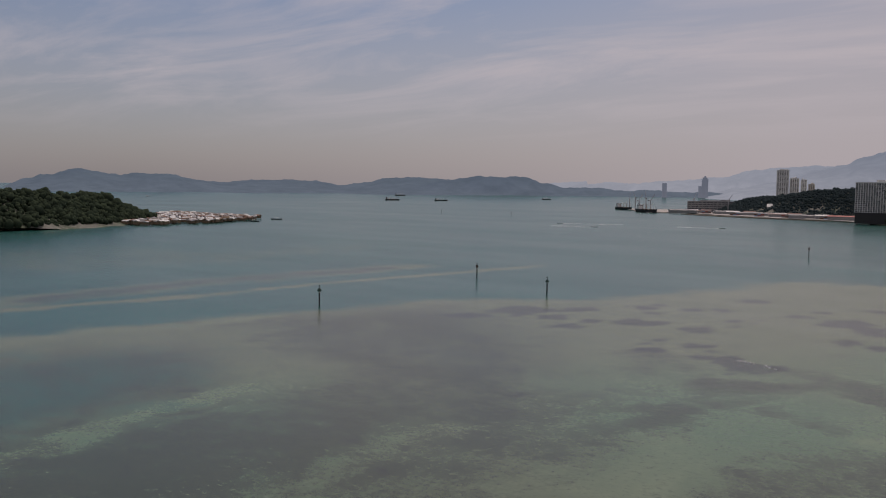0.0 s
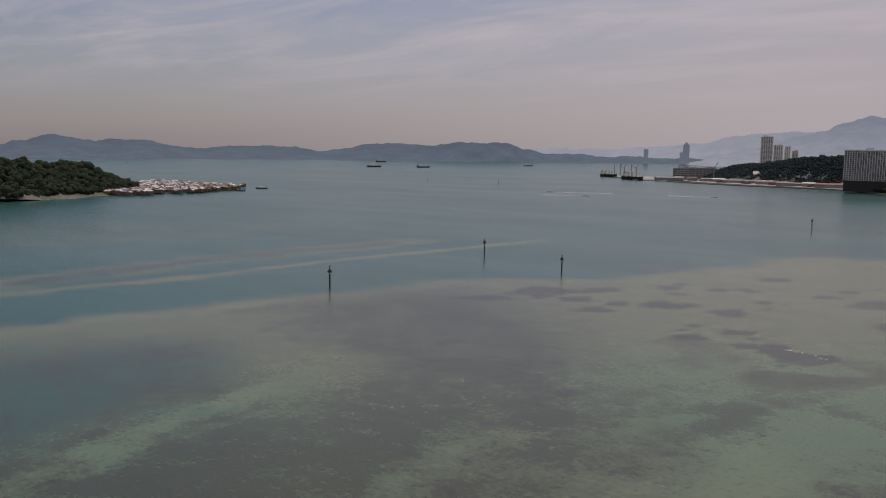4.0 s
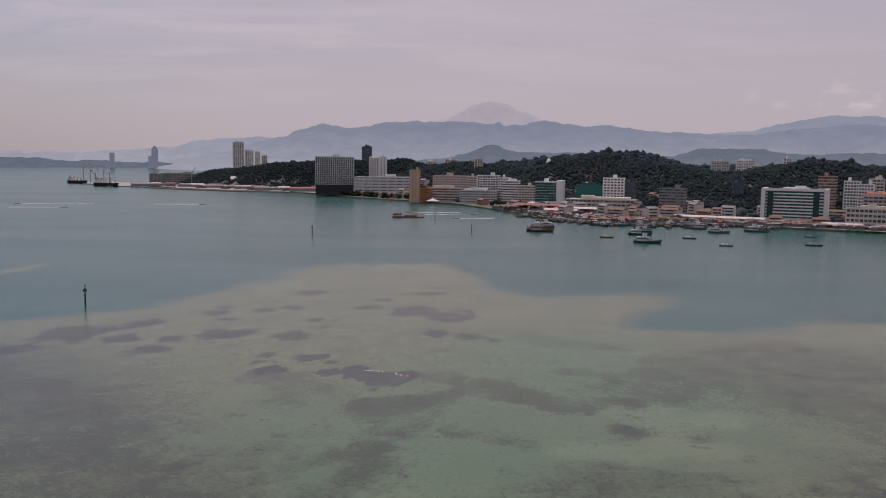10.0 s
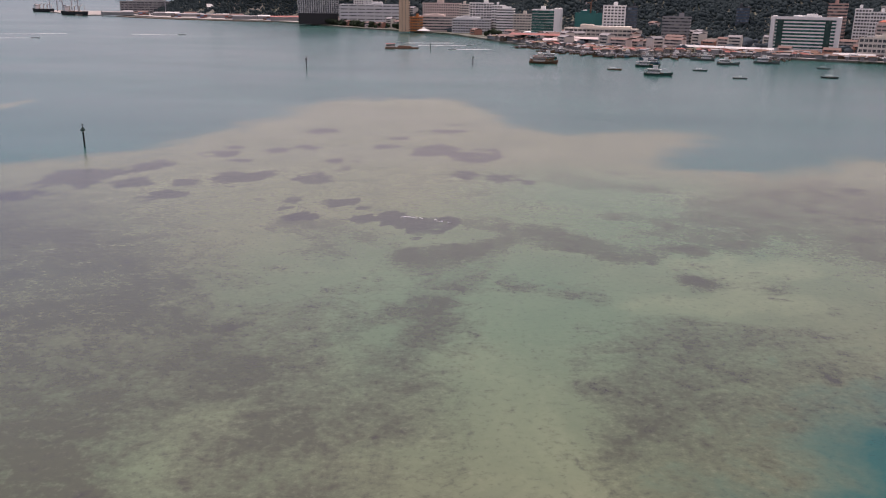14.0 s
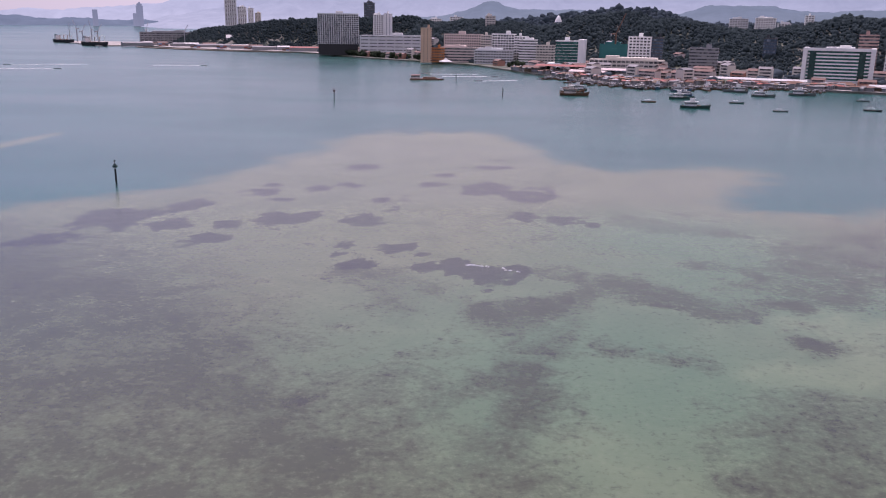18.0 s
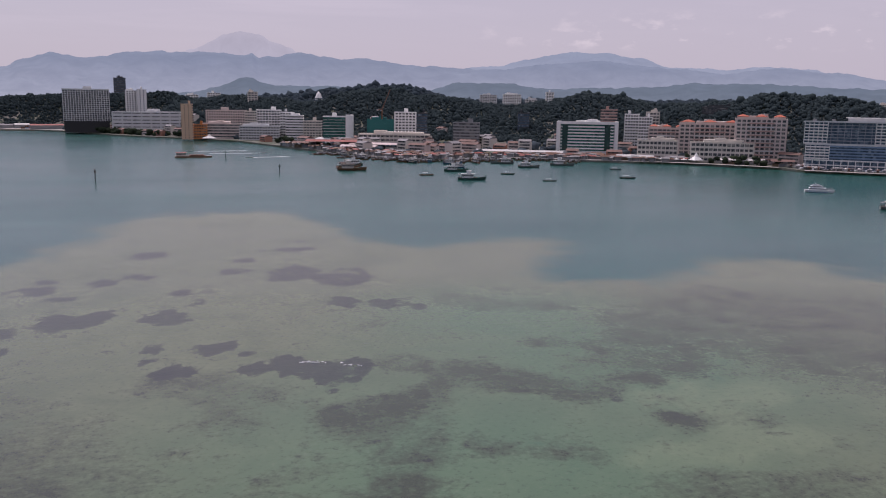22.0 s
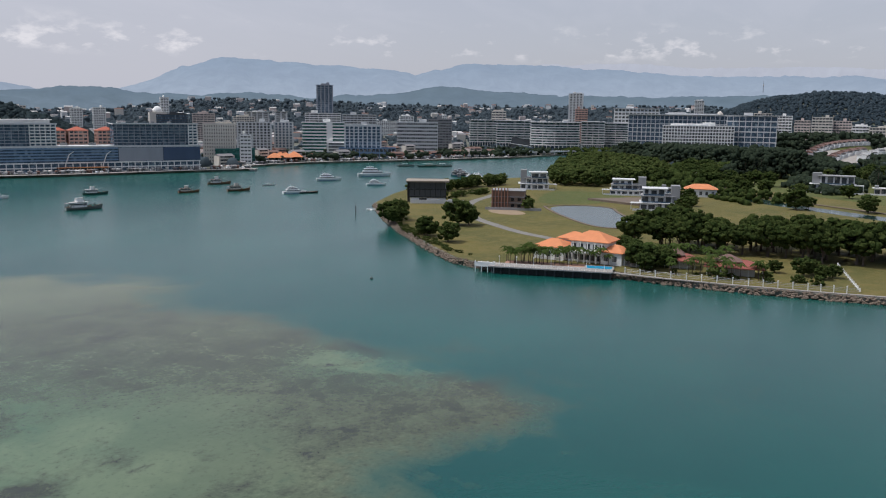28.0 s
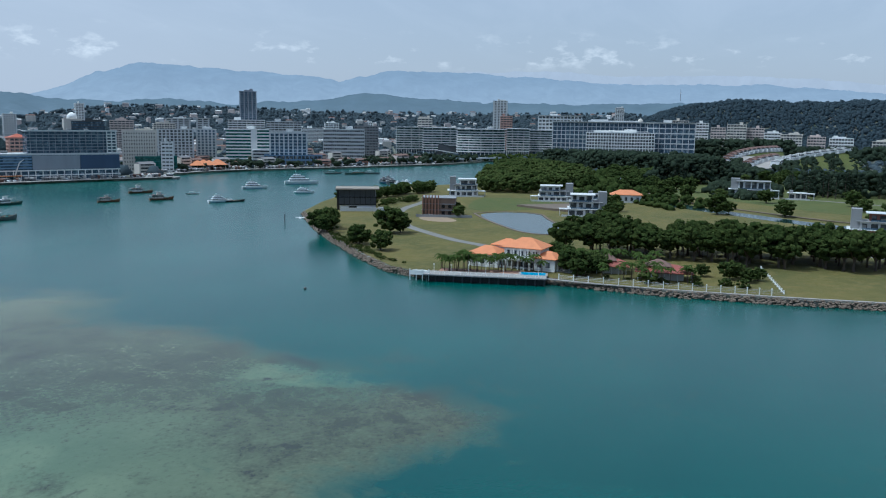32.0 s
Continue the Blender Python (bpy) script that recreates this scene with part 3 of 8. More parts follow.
def build_sea():
    def lines(lo, hi, step, ends):
        return np.concatenate([ends[0], np.arange(lo, hi + 1, step), ends[1]])
    xs = lines(-420, 320, 2.5, ([-4950, -4600, -4200, -3800, -3500, -3200, -2800, -2400, -1800, -1300, -1000, -800, -650, -520], [420, 520, 650, 800, 1000, 1300, 1800, 2600, 4950]))
    ys = lines(-80, 600, 2.5, ([-4950, -2000, -800, -300, -150], [700, 820, 960, 1150, 1400, 1700, 2000, 2300, 2600, 2900, 3200, 3500, 3800, 4200, 4600, 4900]))
    X, Y = np.meshgrid(xs, ys)

    # drift: how far tides and weed have pushed every edge about, in metres
    drift = np.array([11 * noise.fractal(Vector((x / 38, y / 38, 0.3)), 0.8, 2.0, 6) if -430 < x < 330 and -90 < y < 610 else 0.0 for x, y in zip(X.ravel(), Y.ravel())]).reshape(X.shape)
    small = np.array([noise.fractal(Vector((x / 9, y / 13, 4.7)), 0.7, 2.0, 4) if -430 < x < 330 and -90 < y < 610 else 0.0 for x, y in zip(X.ravel(), Y.ravel())]).reshape(X.shape)

    def patch(poly, soft):
        hit, d = inside(poly, X, Y)
        return np.clip(0.5 + (np.where(hit, d, -d) + drift) / soft, 0, 1)

    def bar(pts, wide):
        d = np.full(X.shape, 1e9)
        for (x0, y0), (x1, y1) in zip(pts, pts[1:]):
            dx, dy = x1 - x0, y1 - y0
            t = np.clip(((X - x0) * dx + (Y - y0) * dy) / (dx * dx + dy * dy), 0, 1)
            d = np.minimum(d, np.hypot(X - x0 - t * dx, Y - y0 - t * dy))
        return np.clip(1.5 - (d + 0.35 * drift + 3.0 * small) / wide, 0, 1)
    # the shoal: a crisp northern edge, softer towards the east, with a deeper trough in the south-west
    shoal = patch(SHOAL, 16) * 0.5 + patch(SHOAL, 50) * 0.5
    shoal -= 0.45 * patch([(-182, 58), (-158, 108), (-112, 112), (-88, 92), (-88, 66), (-80, 30), (-76, -20), (-180, -30)], 46)
    # narrow banks to the west, with thin water over them
    for pts, wide, top in ((((-269, 90), (-257, 156), (-247, 208), (-244, 265), (-230, 341), (-223, 387), (-214, 450)), 6, 0.78), (((-288, 120), (-290, 192), (-292, 246), (-281, 319), (-273, 380)), 18, 0.6), (((-500, 200), (-560, 300), (-480, 330)), 40, 0.3), (((-420, 230), (-410, 340), (-440, 480)), 40, 0.3)):
        shoal = np.maximum(shoal, bar(pts, wide) * top)
    shoal = np.clip(shoal, 0, 1)
    weed, meadow, green = (np.zeros(X.shape) for _ in range(3))
    for beds in (HEADS_NORTH, HEADS_SOUTH):
        for bx, by, a, b in beds:
            r = np.hypot((X - bx) / (a + 1), (Y - by) / (b + 1))
            weed = np.maximum(weed, np.clip((1.2 - r * (1 + 0.55 * small + 0.03 * drift)) / 0.5, 0, 1))
    weed = np.maximum(weed, bar(((-285, 140), (-290, 185), (-294, 240), (-284, 300), (-276, 360)), 10) * 0.9)
    for poly, soft, top in BEDS:
        meadow = np.maximum(meadow, patch(poly, soft) * top)
    for pts, wide, top in STREAKS:
        meadow = np.maximum(meadow, bar(pts, wide) * top)
    sand = np.zeros(X.shape)
    for pts, wide, top in PALE_SAND:
        sand = np.maximum(sand, bar(pts, wide) * top)
    meadow = np.clip(meadow - 0.8 * sand, 0, 1)
    for bx, by, r in ((70, 200, 62), (24, 150, 60), (62, 240, 46), (-60, 50, 60), (150, 140, 22)):
        green = np.maximum(green, np.clip(1.3 - np.hypot(X - bx, Y - by) / r, 0, 1))
    nx, ny = len(xs), len(ys)
    v = np.stack([X.ravel(), Y.ravel(), sea_rise(X, Y).ravel()], 1)
    i = (np.arange(ny - 1)[:, None] * nx + np.arange(nx - 1)[None]).ravel()
    f = np.stack([i, i + 1, i + 1 + nx, i + nx], 1)
    me = bpy.data.meshes.new("water")
    me.from_pydata(v.tolist(), [], f.tolist())
    for nm, val in (("shoal", shoal), ("weed", weed), ("meadow", meadow), ("green", green), ("sand", sand)):
        me.attributes.new(nm, "FLOAT", "POINT").data.foreach_set("value", val.ravel().astype(np.float32))
    me.materials.append(WATER)
    return tagged(new("water", me), "calm teal sea over a pale sandy shoal with dark weed", "sea", kind="structure")


build_sea()


# ---- far land ----
def ridge(name, dist, crest, mat, depth=700, rough=1.0):
    """A mountain range: crest heights by compass bearing, with spurs and gullies down to the plain."""
    az, hz = np.array([c[0] for c in crest]), np.array([c[1] for c in crest], float)
    n = max(int((az[-1] - az[0]) * 9), 60)
    a = np.linspace(az[0], az[-1], n)
    k = np.clip(np.searchsorted(az, a) - 1, 0, len(az) - 2)
    u = (a - az[k]) / (az[k + 1] - az[k])
    u = u * u * (3 - 2 * u) * 0.6 + u * 0.4
    top = hz[k] * (1 - u) + hz[k + 1] * u
    rows = [(1.0, 0.0), (0.93, 0.10), (0.80, 0.25), (0.62, 0.42), (0.42, 0.62), (0.2, 0.82), (-0.02, 1.0)]
    v, f = [], []
    for j, (hk, back) in enumerate([(-0.02, -0.2)] + rows):
        for i in range(n):
            r = dist - depth * back
            b = radians(a[i])
            x, y = r * math.sin(b), 20 + r * math.cos(b)
            wob = noise.fractal(Vector((x / 160, y / 160, j * 0.2)), 0.9, 2.0, 4)
            z = top[i] * hk + (rough * wob * top[i] * 0.10 * (1 - abs(hk - 0.5)) if hk > 0 and hk < 1 else 0) + (noise.fractal(Vector((x / 45, y / 45, 3)), 0.8, 2, 4) * 5 * rough + noise.fractal(Vector((x / 150, y / 150, 7)), 0.9, 2, 4) * 7 * rough if hk == 1 else 0)
            v.append((x, y, max(z, -3)))
    m = len(rows) + 1
    f = [(j * n + i, j * n + i + 1, (j + 1) * n + i + 1, (j + 1) * n + i) for j in range(m - 1) for i in range(n - 1)]
    g = M().add(v, f)
    solid(name, g, mat, "hazy blue forested mountains far beyond the water", "mountains", "structure", smooth=True)


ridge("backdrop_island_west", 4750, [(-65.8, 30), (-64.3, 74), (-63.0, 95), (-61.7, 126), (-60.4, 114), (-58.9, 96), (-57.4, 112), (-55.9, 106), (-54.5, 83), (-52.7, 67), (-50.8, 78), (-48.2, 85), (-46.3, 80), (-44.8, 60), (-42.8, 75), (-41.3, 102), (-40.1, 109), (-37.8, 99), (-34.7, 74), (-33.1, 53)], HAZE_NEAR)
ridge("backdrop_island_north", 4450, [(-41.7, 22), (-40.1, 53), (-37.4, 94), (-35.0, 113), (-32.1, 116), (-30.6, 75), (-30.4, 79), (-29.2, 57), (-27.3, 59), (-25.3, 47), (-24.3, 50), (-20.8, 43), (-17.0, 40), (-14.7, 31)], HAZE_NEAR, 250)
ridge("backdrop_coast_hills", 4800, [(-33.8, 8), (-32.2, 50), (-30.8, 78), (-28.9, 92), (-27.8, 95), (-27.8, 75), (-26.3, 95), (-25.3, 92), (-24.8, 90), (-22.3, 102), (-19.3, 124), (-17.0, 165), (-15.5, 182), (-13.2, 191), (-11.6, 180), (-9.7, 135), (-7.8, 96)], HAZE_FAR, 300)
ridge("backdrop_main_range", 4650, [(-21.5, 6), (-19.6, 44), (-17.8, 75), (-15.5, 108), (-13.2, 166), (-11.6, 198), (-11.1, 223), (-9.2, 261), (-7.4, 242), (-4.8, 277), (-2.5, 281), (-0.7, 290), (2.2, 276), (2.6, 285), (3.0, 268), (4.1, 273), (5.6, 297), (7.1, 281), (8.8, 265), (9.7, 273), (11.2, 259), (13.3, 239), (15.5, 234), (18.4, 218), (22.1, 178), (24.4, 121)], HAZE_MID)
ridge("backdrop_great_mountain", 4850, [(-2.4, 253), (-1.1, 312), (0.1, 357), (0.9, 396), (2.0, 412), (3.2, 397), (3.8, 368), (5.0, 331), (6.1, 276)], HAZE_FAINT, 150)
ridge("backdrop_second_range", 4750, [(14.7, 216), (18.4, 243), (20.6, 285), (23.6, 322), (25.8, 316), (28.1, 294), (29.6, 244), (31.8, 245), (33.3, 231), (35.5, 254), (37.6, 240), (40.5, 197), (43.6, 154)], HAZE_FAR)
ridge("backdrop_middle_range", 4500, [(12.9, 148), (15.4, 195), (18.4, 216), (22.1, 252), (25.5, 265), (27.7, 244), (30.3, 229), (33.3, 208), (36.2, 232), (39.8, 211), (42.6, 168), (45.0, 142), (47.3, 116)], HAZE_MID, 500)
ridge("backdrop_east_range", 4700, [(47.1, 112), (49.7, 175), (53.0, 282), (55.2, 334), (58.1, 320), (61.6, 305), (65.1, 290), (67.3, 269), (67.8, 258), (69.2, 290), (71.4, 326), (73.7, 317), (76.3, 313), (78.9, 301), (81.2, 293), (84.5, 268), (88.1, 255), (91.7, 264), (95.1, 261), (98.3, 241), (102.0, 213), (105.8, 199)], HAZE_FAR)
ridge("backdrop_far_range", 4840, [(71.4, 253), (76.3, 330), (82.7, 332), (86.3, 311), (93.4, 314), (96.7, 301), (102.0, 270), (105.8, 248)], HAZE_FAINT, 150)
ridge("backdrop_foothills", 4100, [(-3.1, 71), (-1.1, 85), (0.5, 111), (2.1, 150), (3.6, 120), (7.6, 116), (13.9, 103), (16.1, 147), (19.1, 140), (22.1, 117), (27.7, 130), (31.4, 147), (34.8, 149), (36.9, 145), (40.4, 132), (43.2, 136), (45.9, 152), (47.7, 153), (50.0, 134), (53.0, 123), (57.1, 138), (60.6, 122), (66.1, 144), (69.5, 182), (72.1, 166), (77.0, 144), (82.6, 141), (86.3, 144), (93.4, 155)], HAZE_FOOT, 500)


# ---- land ----
COAST = [(-760, 2060), (-690, 1850), (-557, 1712), (-434, 1640), (-321, 1602), (-251, 1548), (-160, 1405), (-106, 1345), (-40, 1290), (24, 1205), (60, 1105), (107, 973), (148, 885), (204, 838), (267, 868), (349, 821), (437, 772), (498, 705), (500, 675), (561, 622), (635, 577), (690, 536), (712, 526), (745, 558), (829, 534), (893, 485), (963, 427), (1004, 403), (1079, 350), (1210, 308), (1218, 284), (1100, 272), (980, 264), (855, 253), (760, 232)]
CAPE = [(712, 262), (672, 290), (600, 306), (530, 297), (470, 284), (441, 268), (404, 247), (362, 220), (317, 188), (291, 167), (281, 149), (286, 103), (280, 83), (275, 55), (274, 18), (275, -11), (280, -200), (300, -600)]
BACK = [(600, -2500), (2500, -4000), (4600, -1000), (4700, 700), (4200, 2100), (3200, 3400), (1600, 4400), (0, 4700), (-900, 4600), (-1000, 3000), (-700, 2250)]
tagged(new("ground", sheet_mesh(None, COAST + CAPE + BACK, -2.0, 1.9, "ground", TOWNGROUND)), "flat coastal town ground behind a sea wall", "ground", kind="structure")
cape = [(712, 262), (672, 289), (600, 305), (530, 296), (470, 283), (442, 267), (405, 246), (363, 219), (318, 187), (293, 167), (283, 149), (288, 103), (282, 83), (277, 55), (276, 18), (277, -11), (282, -200), (330, -300), (900, -300), (1150, 100), (1100, 268), (980, 261), (855, 250), (760, 230)]
tagged(new("lawn", sheet_mesh(None, cape, 1.8, 2.0, "lawn", GRASS)), "dry yellow-green grass covering the low headland", "grass", kind="structure")


MALLGREY = dull("grey_mall_panels", (0.30, 0.31, 0.34), 0.5)
SALMON = dull("salmon_render", (0.56, 0.34, 0.27))
REDTILE = dull("red_roof_tile", (0.42, 0.11, 0.06), 0.75, 0.3, 0.4, 2.0, 0.0, False)
TERRAPINK = dull("dusty_pink_render", (0.50, 0.33, 0.28))
MALLGREEN = glass_wall("dark_green_glass", (0.012, 0.045, 0.038), (0.03, 0.07, 0.06))


def building(name, x, y, w, d, h, face, floors, wall, label, glass=None, band=0.45, bays=0, pier=0.8, proud=0.35, base=2.0, plant=True, group="", sides=True, crown=0.0, category="building", balcony=0.0, eave=0.0):
    """A block with its front's middle at x, y: glazed core, a wall band for every floor, piers between the bays, parapet and roof plant."""
    b = thing(name, label, category, face_at(x, y, base, face), group)
    glass = glass or GLASS
    e = M().box(0, d / 2, 0, w, d, h)
    part("core", e, glass, b, "dark window glass")
    fh = h / floors
    strip = M()
    t = fh * band
    for cx, cy, sx, sy in ((0, -proud / 2, w + 2 * proud, proud), (0, d + proud / 2, w + 2 * proud, proud), (-w / 2 - proud / 2, d / 2, proud, d), (w / 2 + proud / 2, d / 2, proud, d)):
        strip.box(cx, cy, 0, sx, sy, t)
    if balcony:
        strip.box(0, -proud - balcony / 2, 0, w, balcony, 0.25).box(0, -proud - balcony, 0, w, 0.12, 1.0)
    data = strip.data("floor_band", wall)
    far = math.hypot(x, y) > 1455 and "landmark" not in name
    if far:
        grid = M()
        for k in range(floors):
            grid.add([(q[0], q[1], q[2] + k * fh) for q in strip.v], strip.f)
        for k in range(bays + 1 if bays else 0):
            grid.box(-w / 2 + (w - pier) * k / bays + pier / 2, -proud / 2 - 0.004, 0, pier, proud, h - 0.01)
        tagged(part("facade_grid", grid, wall, b), kind="stuff")
    for k in range(0 if far else floors):
        part("floor_band", data, wall, b).location = (0, 0, k * fh)
    if bays and not far:
        col = M().box(0, 0, 0, pier, proud, h - 0.01).data("pier", wall)
        for k in range(bays + 1):
            part("pier", col, wall, b).location = (-w / 2 + (w - pier) * k / bays + pier / 2, -proud / 2 - 0.004, 0)
        if sides and math.hypot(x, y) < 1180:
            col2 = M().box(0, 0, 0, proud, pier, h - 0.01).data("pier", wall)
            nb = max(2, round(bays * d / w))
            for s in (-1, 1):
                for k in range(nb + 1):
                    part("pier", col2, wall, b).location = (s * (w / 2 + proud / 2 + 0.004), (d - pier) * k / nb + pier / 2, 0)
    cap = M().box(0, d / 2, h, w + 2 * proud + 0.1, d + 2 * proud + 0.1, 0.35)
    for cx, cy, sx, sy in ((0, -proud, w + 2 * proud, 0.3), (0, d + proud, w + 2 * proud, 0.3), (-w / 2 - proud, d / 2, 0.3, d), (w / 2 + proud, d / 2, 0.3, d)):
        cap.box(cx, cy, h + 0.3, sx, sy, 1.0 + crown)
    part("roof", cap, wall, b)
    if eave:
        part("eave_slab", M().box(0, d / 2, h + 1.3 + crown, w + 2 * eave, d + 2 * eave, 0.6), PALE, b)
    if plant:
        r = random.Random(round(x * 7 + y))
        top = b
        if r.random() < 0.55:
            top = part("penthouse", M().box(w * r.uniform(-0.15, 0.15), d * 0.55, h + 0.35, w * r.uniform(0.45, 0.7), d * 0.6, 3.4), wall, b)
        part("lift_house", M().box(w * r.uniform(-0.25, 0.25), d * 0.5, h + 0.36, w * 0.18, d * 0.35, 5.2), wall, top)
        for _ in range(3):
            part("roof_unit", M().box(w * r.uniform(-0.42, 0.42), d * r.uniform(0.2, 0.8), h + 0.35, r.uniform(1.5, 3), r.uniform(1.5, 3), r.uniform(1.0, 1.8)), GREY, b)
    return b


APRICOT = dull("apricot_render", (0.60, 0.41, 0.28))
# port and north shore
building("apartment_tower", -611, 2360, 31, 26, 108, -75, 32, PALE, "tall pale grey apartment tower on the far shore", bays=5, pier=2.4)
building("apartment_tower", -588, 2390, 24, 24, 86, -75, 25, WHITE, "white apartment tower beside a taller grey one", bays=4, pier=2.4)
building("apartment_tower", -570, 2415, 15, 20, 83, -75, 24, WHITE, "white apartment tower beside a taller grey one", bays=3, pier=2.4)
building("apartment_tower", -556, 2440, 16, 20, 71, -75, 20, CREAM, "cream apartment tower beside a taller grey one", bays=3, pier=2.4)
# far towers: walls and glass share one emissive colour with the haze painted in
sp = building("office_tower", -1452, 4000, 30, 30, 104, -70, 26, HAZE_TOWER, "hazy blue stepped tower on the far coast", glass=HAZE_TOWER, plant=False)
part("crown", M().box(0, 15, 104, 22, 22, 10).box(0, 15, 114, 14, 14, 8, 0, 0.3), HAZE_TOWER, sp)
part("side_wing", M().box(-22, 15, 0, 16, 24, 72), HAZE_TOWER, sp)
building("office_tower", -1629, 3930, 22, 20, 84, -67, 22, HAZE_TOWER, "hazy grey tower block on the far coast", glass=HAZE_TOWER, plant=False)
building("condominium", -202, 1470, 68, 26, 48, -84, 15, PALE, "dark condominium slab with pale vertical strips over a black car park", bays=18, pier=0.75, band=0.16, base=20.0, crown=0.5)
solid("car_park_podium", M().box(0, 15, 0, 66, 30, 18.2), BLACK, "black car park podium carrying the condominium on columns", "podium", at=face_at(-202, 1468, 1.9, -84))
building("hill_tower", -178, 1760, 21, 20, 72, -83, 20, DARK, "dark glass tower standing behind the wooded hill", glass=GLASSBLUE, base=20, bays=5, pier=0.4)
building("white_tower", -146, 1605, 19, 20, 66, -84, 18, WHITE, "white tower block beside a blue glass one", bays=4, pier=2.0)
building("white_tower", -128, 1597, 15, 20, 68, -84, 18, WHITE, "white tower with a blue glass front", glass=GLASSBLUE, bays=2, pier=4.0)
building("shopping_mall", -112, 1440, 101, 60, 32, -90, 6, PALE, "pale grey shopping mall on the waterfront", band=0.75, bays=7, pier=2.0)
building("orange_tower", -47, 1245, 14, 14, 47, -95, 14, APRICOT, "cream and orange tower on the waterfront", bays=2, pier=4.0)
building("orange_block", -30, 1262, 18, 14, 19, -95, 5, ORANGE, "low orange block beside the waterfront tower", bays=5)
building("hotel", 6, 1315, 56, 20, 38, -98, 10, PINK, "pink-beige hotel slab with a grid of windows", bays=16, pier=1.3, band=0.4)
building("hotel_podium", -2, 1268, 52, 30, 20, -98, 5, PINK, "pink-beige hotel podium with long galleries", band=0.5)
building("office_block", 42, 1308, 18, 18, 37, -98, 10, CREAM, "narrow cream office block between hotels", bays=5)
building("hotel", 64, 1262, 33, 20, 40, -100, 11, WHITE, "white hotel with black window strips", bays=8, pier=0.8, band=0.3)
building("hotel_podium", 49, 1228, 54, 24, 18, -100, 5, PALE, "grey hotel podium with rows of windows", bays=14)
building("office_block", 87, 1252, 16, 18, 37, -100, 10, WHITE, "white office block crowded between hotels", bays=4)
building("office_block", 97, 1230, 24, 20, 33, -100, 9, WHITE, "white office block with long window bands", band=0.55)
building("office_block", 121, 1221, 25, 20, 26, -100, 7, CREAM, "cream office block with window bands", band=0.5, bays=6)
wg = building("green_glass_office", 142, 1150, 30, 24, 34, -103, 9, WHITE, "white office block with a green glass front", glass=GLASSGREEN, band=0.08)
part("side_tower", M().box(19, 12, 0, 9, 26, 37), WHITE, wg)
part("base_storey", M().box(0, 10, 0, 50, 34, 6), WHITE, wg)
building("net_wrapped_site", 197, 1118, 34, 25, 31, -103, 8, TEAL, "unfinished block wrapped in teal safety net", glass=TEAL, band=0.9)
building("white_block", 228, 1108, 28, 20, 41, -104, 11, WHITE, "white office tower with dark side panels", bays=6, pier=1.4)
building("dark_block", 250, 1108, 14, 20, 40, -104, 11, DARK, "dark glass block joined to a white tower", glass=GLASSBLUE, band=0.3)
building("long_hall", 203, 1062, 88, 34, 14, -106, 3, CREAM, "long cream market hall with terracotta panels", bays=16, band=0.5)
building("grey_slab", 290, 1040, 32, 16, 30, -110, 8, GREY, "grey concrete slab block with sun screens", band=0.6)
big = building("customs_office", 383, 888, 58, 26, 34, -116, 10, WHITE, "white-framed office slab with long green window bands", glass=GLASSGREEN, band=0.42, plant=True)
for u in (-31.5, 31.5):
    part("end_pier", M().box(u, 12, 0, 4, 29, 37), WHITE, big)
part("top_beam", M().box(0, -0.4, 34, 66, 1.6, 3), WHITE, big)
for u in (-24, 22):
    part("glass_strip", M().box(u, -0.6, 0, 6, 0.9, 34), MALLGREEN, big, "dark green glass strip")
part("base_storey", M().box(0, -3, 0, 56, 6, 5), PALE, big)
building("brick_tower", 470, 1013, 20, 16, 48, -117, 13, TERRAPINK, "slim dusty pink office tower with pale bands", band=0.5)
building("white_block", 486, 982, 17, 16, 43, -118, 12, WHITE, "white apartment block behind the shops", bays=5)
building("white_block", 491, 957, 16, 16, 40, -118, 11, WHITE, "white apartment block behind the shops", bays=5)
building("cream_block", 513, 979, 16, 16, 46, -118, 12, CREAM, "cream apartment block behind the shops", bays=4)
building("dark_slab", 400, 1131, 16, 14, 41, -111, 11, DARK, "dark glass slab with a sloping roof", glass=GLASSBLUE, band=0.2)
building("hill_office", 617, 990, 48, 24, 22, -122, 6, DARK, "long dark office building on the wooded hill", glass=GLASS, band=0.25, base=33)
building("shop_office", 462, 856, 38, 22, 30, -121, 8, PINK, "pink-beige office with a wide front", bays=8, band=0.5)
building("shop_office", 489, 815, 62, 26, 36, -121, 9, PINK, "pink-beige office complex with balconies", bays=12, pier=1.4)
building("shop_office", 510, 758, 48, 28, 43, -123, 11, PINK, "large pink-beige apartment complex with bands", bays=10, pier=1.4)
for k, ob in enumerate([o for o in scene.objects if o.name.startswith("shop_office")]):
    for u in (-0.36, 0.0, 0.36):
        wd = (38, 62, 48)[k]
        part("roof_pavilion", M().box(u * wd, 8, (30, 36, 43)[k] + 0.4, wd * 0.22, 10, 2.6), PINK, ob)
        part("pavilion_roof", M().hip(u * wd, 8, (30, 36, 43)[k] + 3.0, wd * 0.22, 10, 2.4, 1.0, 0.5), REDTILE, ob)
    for z in range(1, (8, 9, 11)[k]):
        part("balcony", M().box(0, -1.0, z * (30, 36, 43)[k] / (8, 9, 11)[k], (38, 62, 48)[k] * 0.5, 1.4, 1.1), TERRAPINK if z % 3 else PALE, ob)
building("shop_row", 425, 808, 40, 16, 19, -120, 4, CREAM, "cream shophouse row with red roofs", bays=10)
building("shop_row", 474, 768, 60, 16, 19, -120, 4, CREAM, "cream shophouse row with pink gables", bays=14)
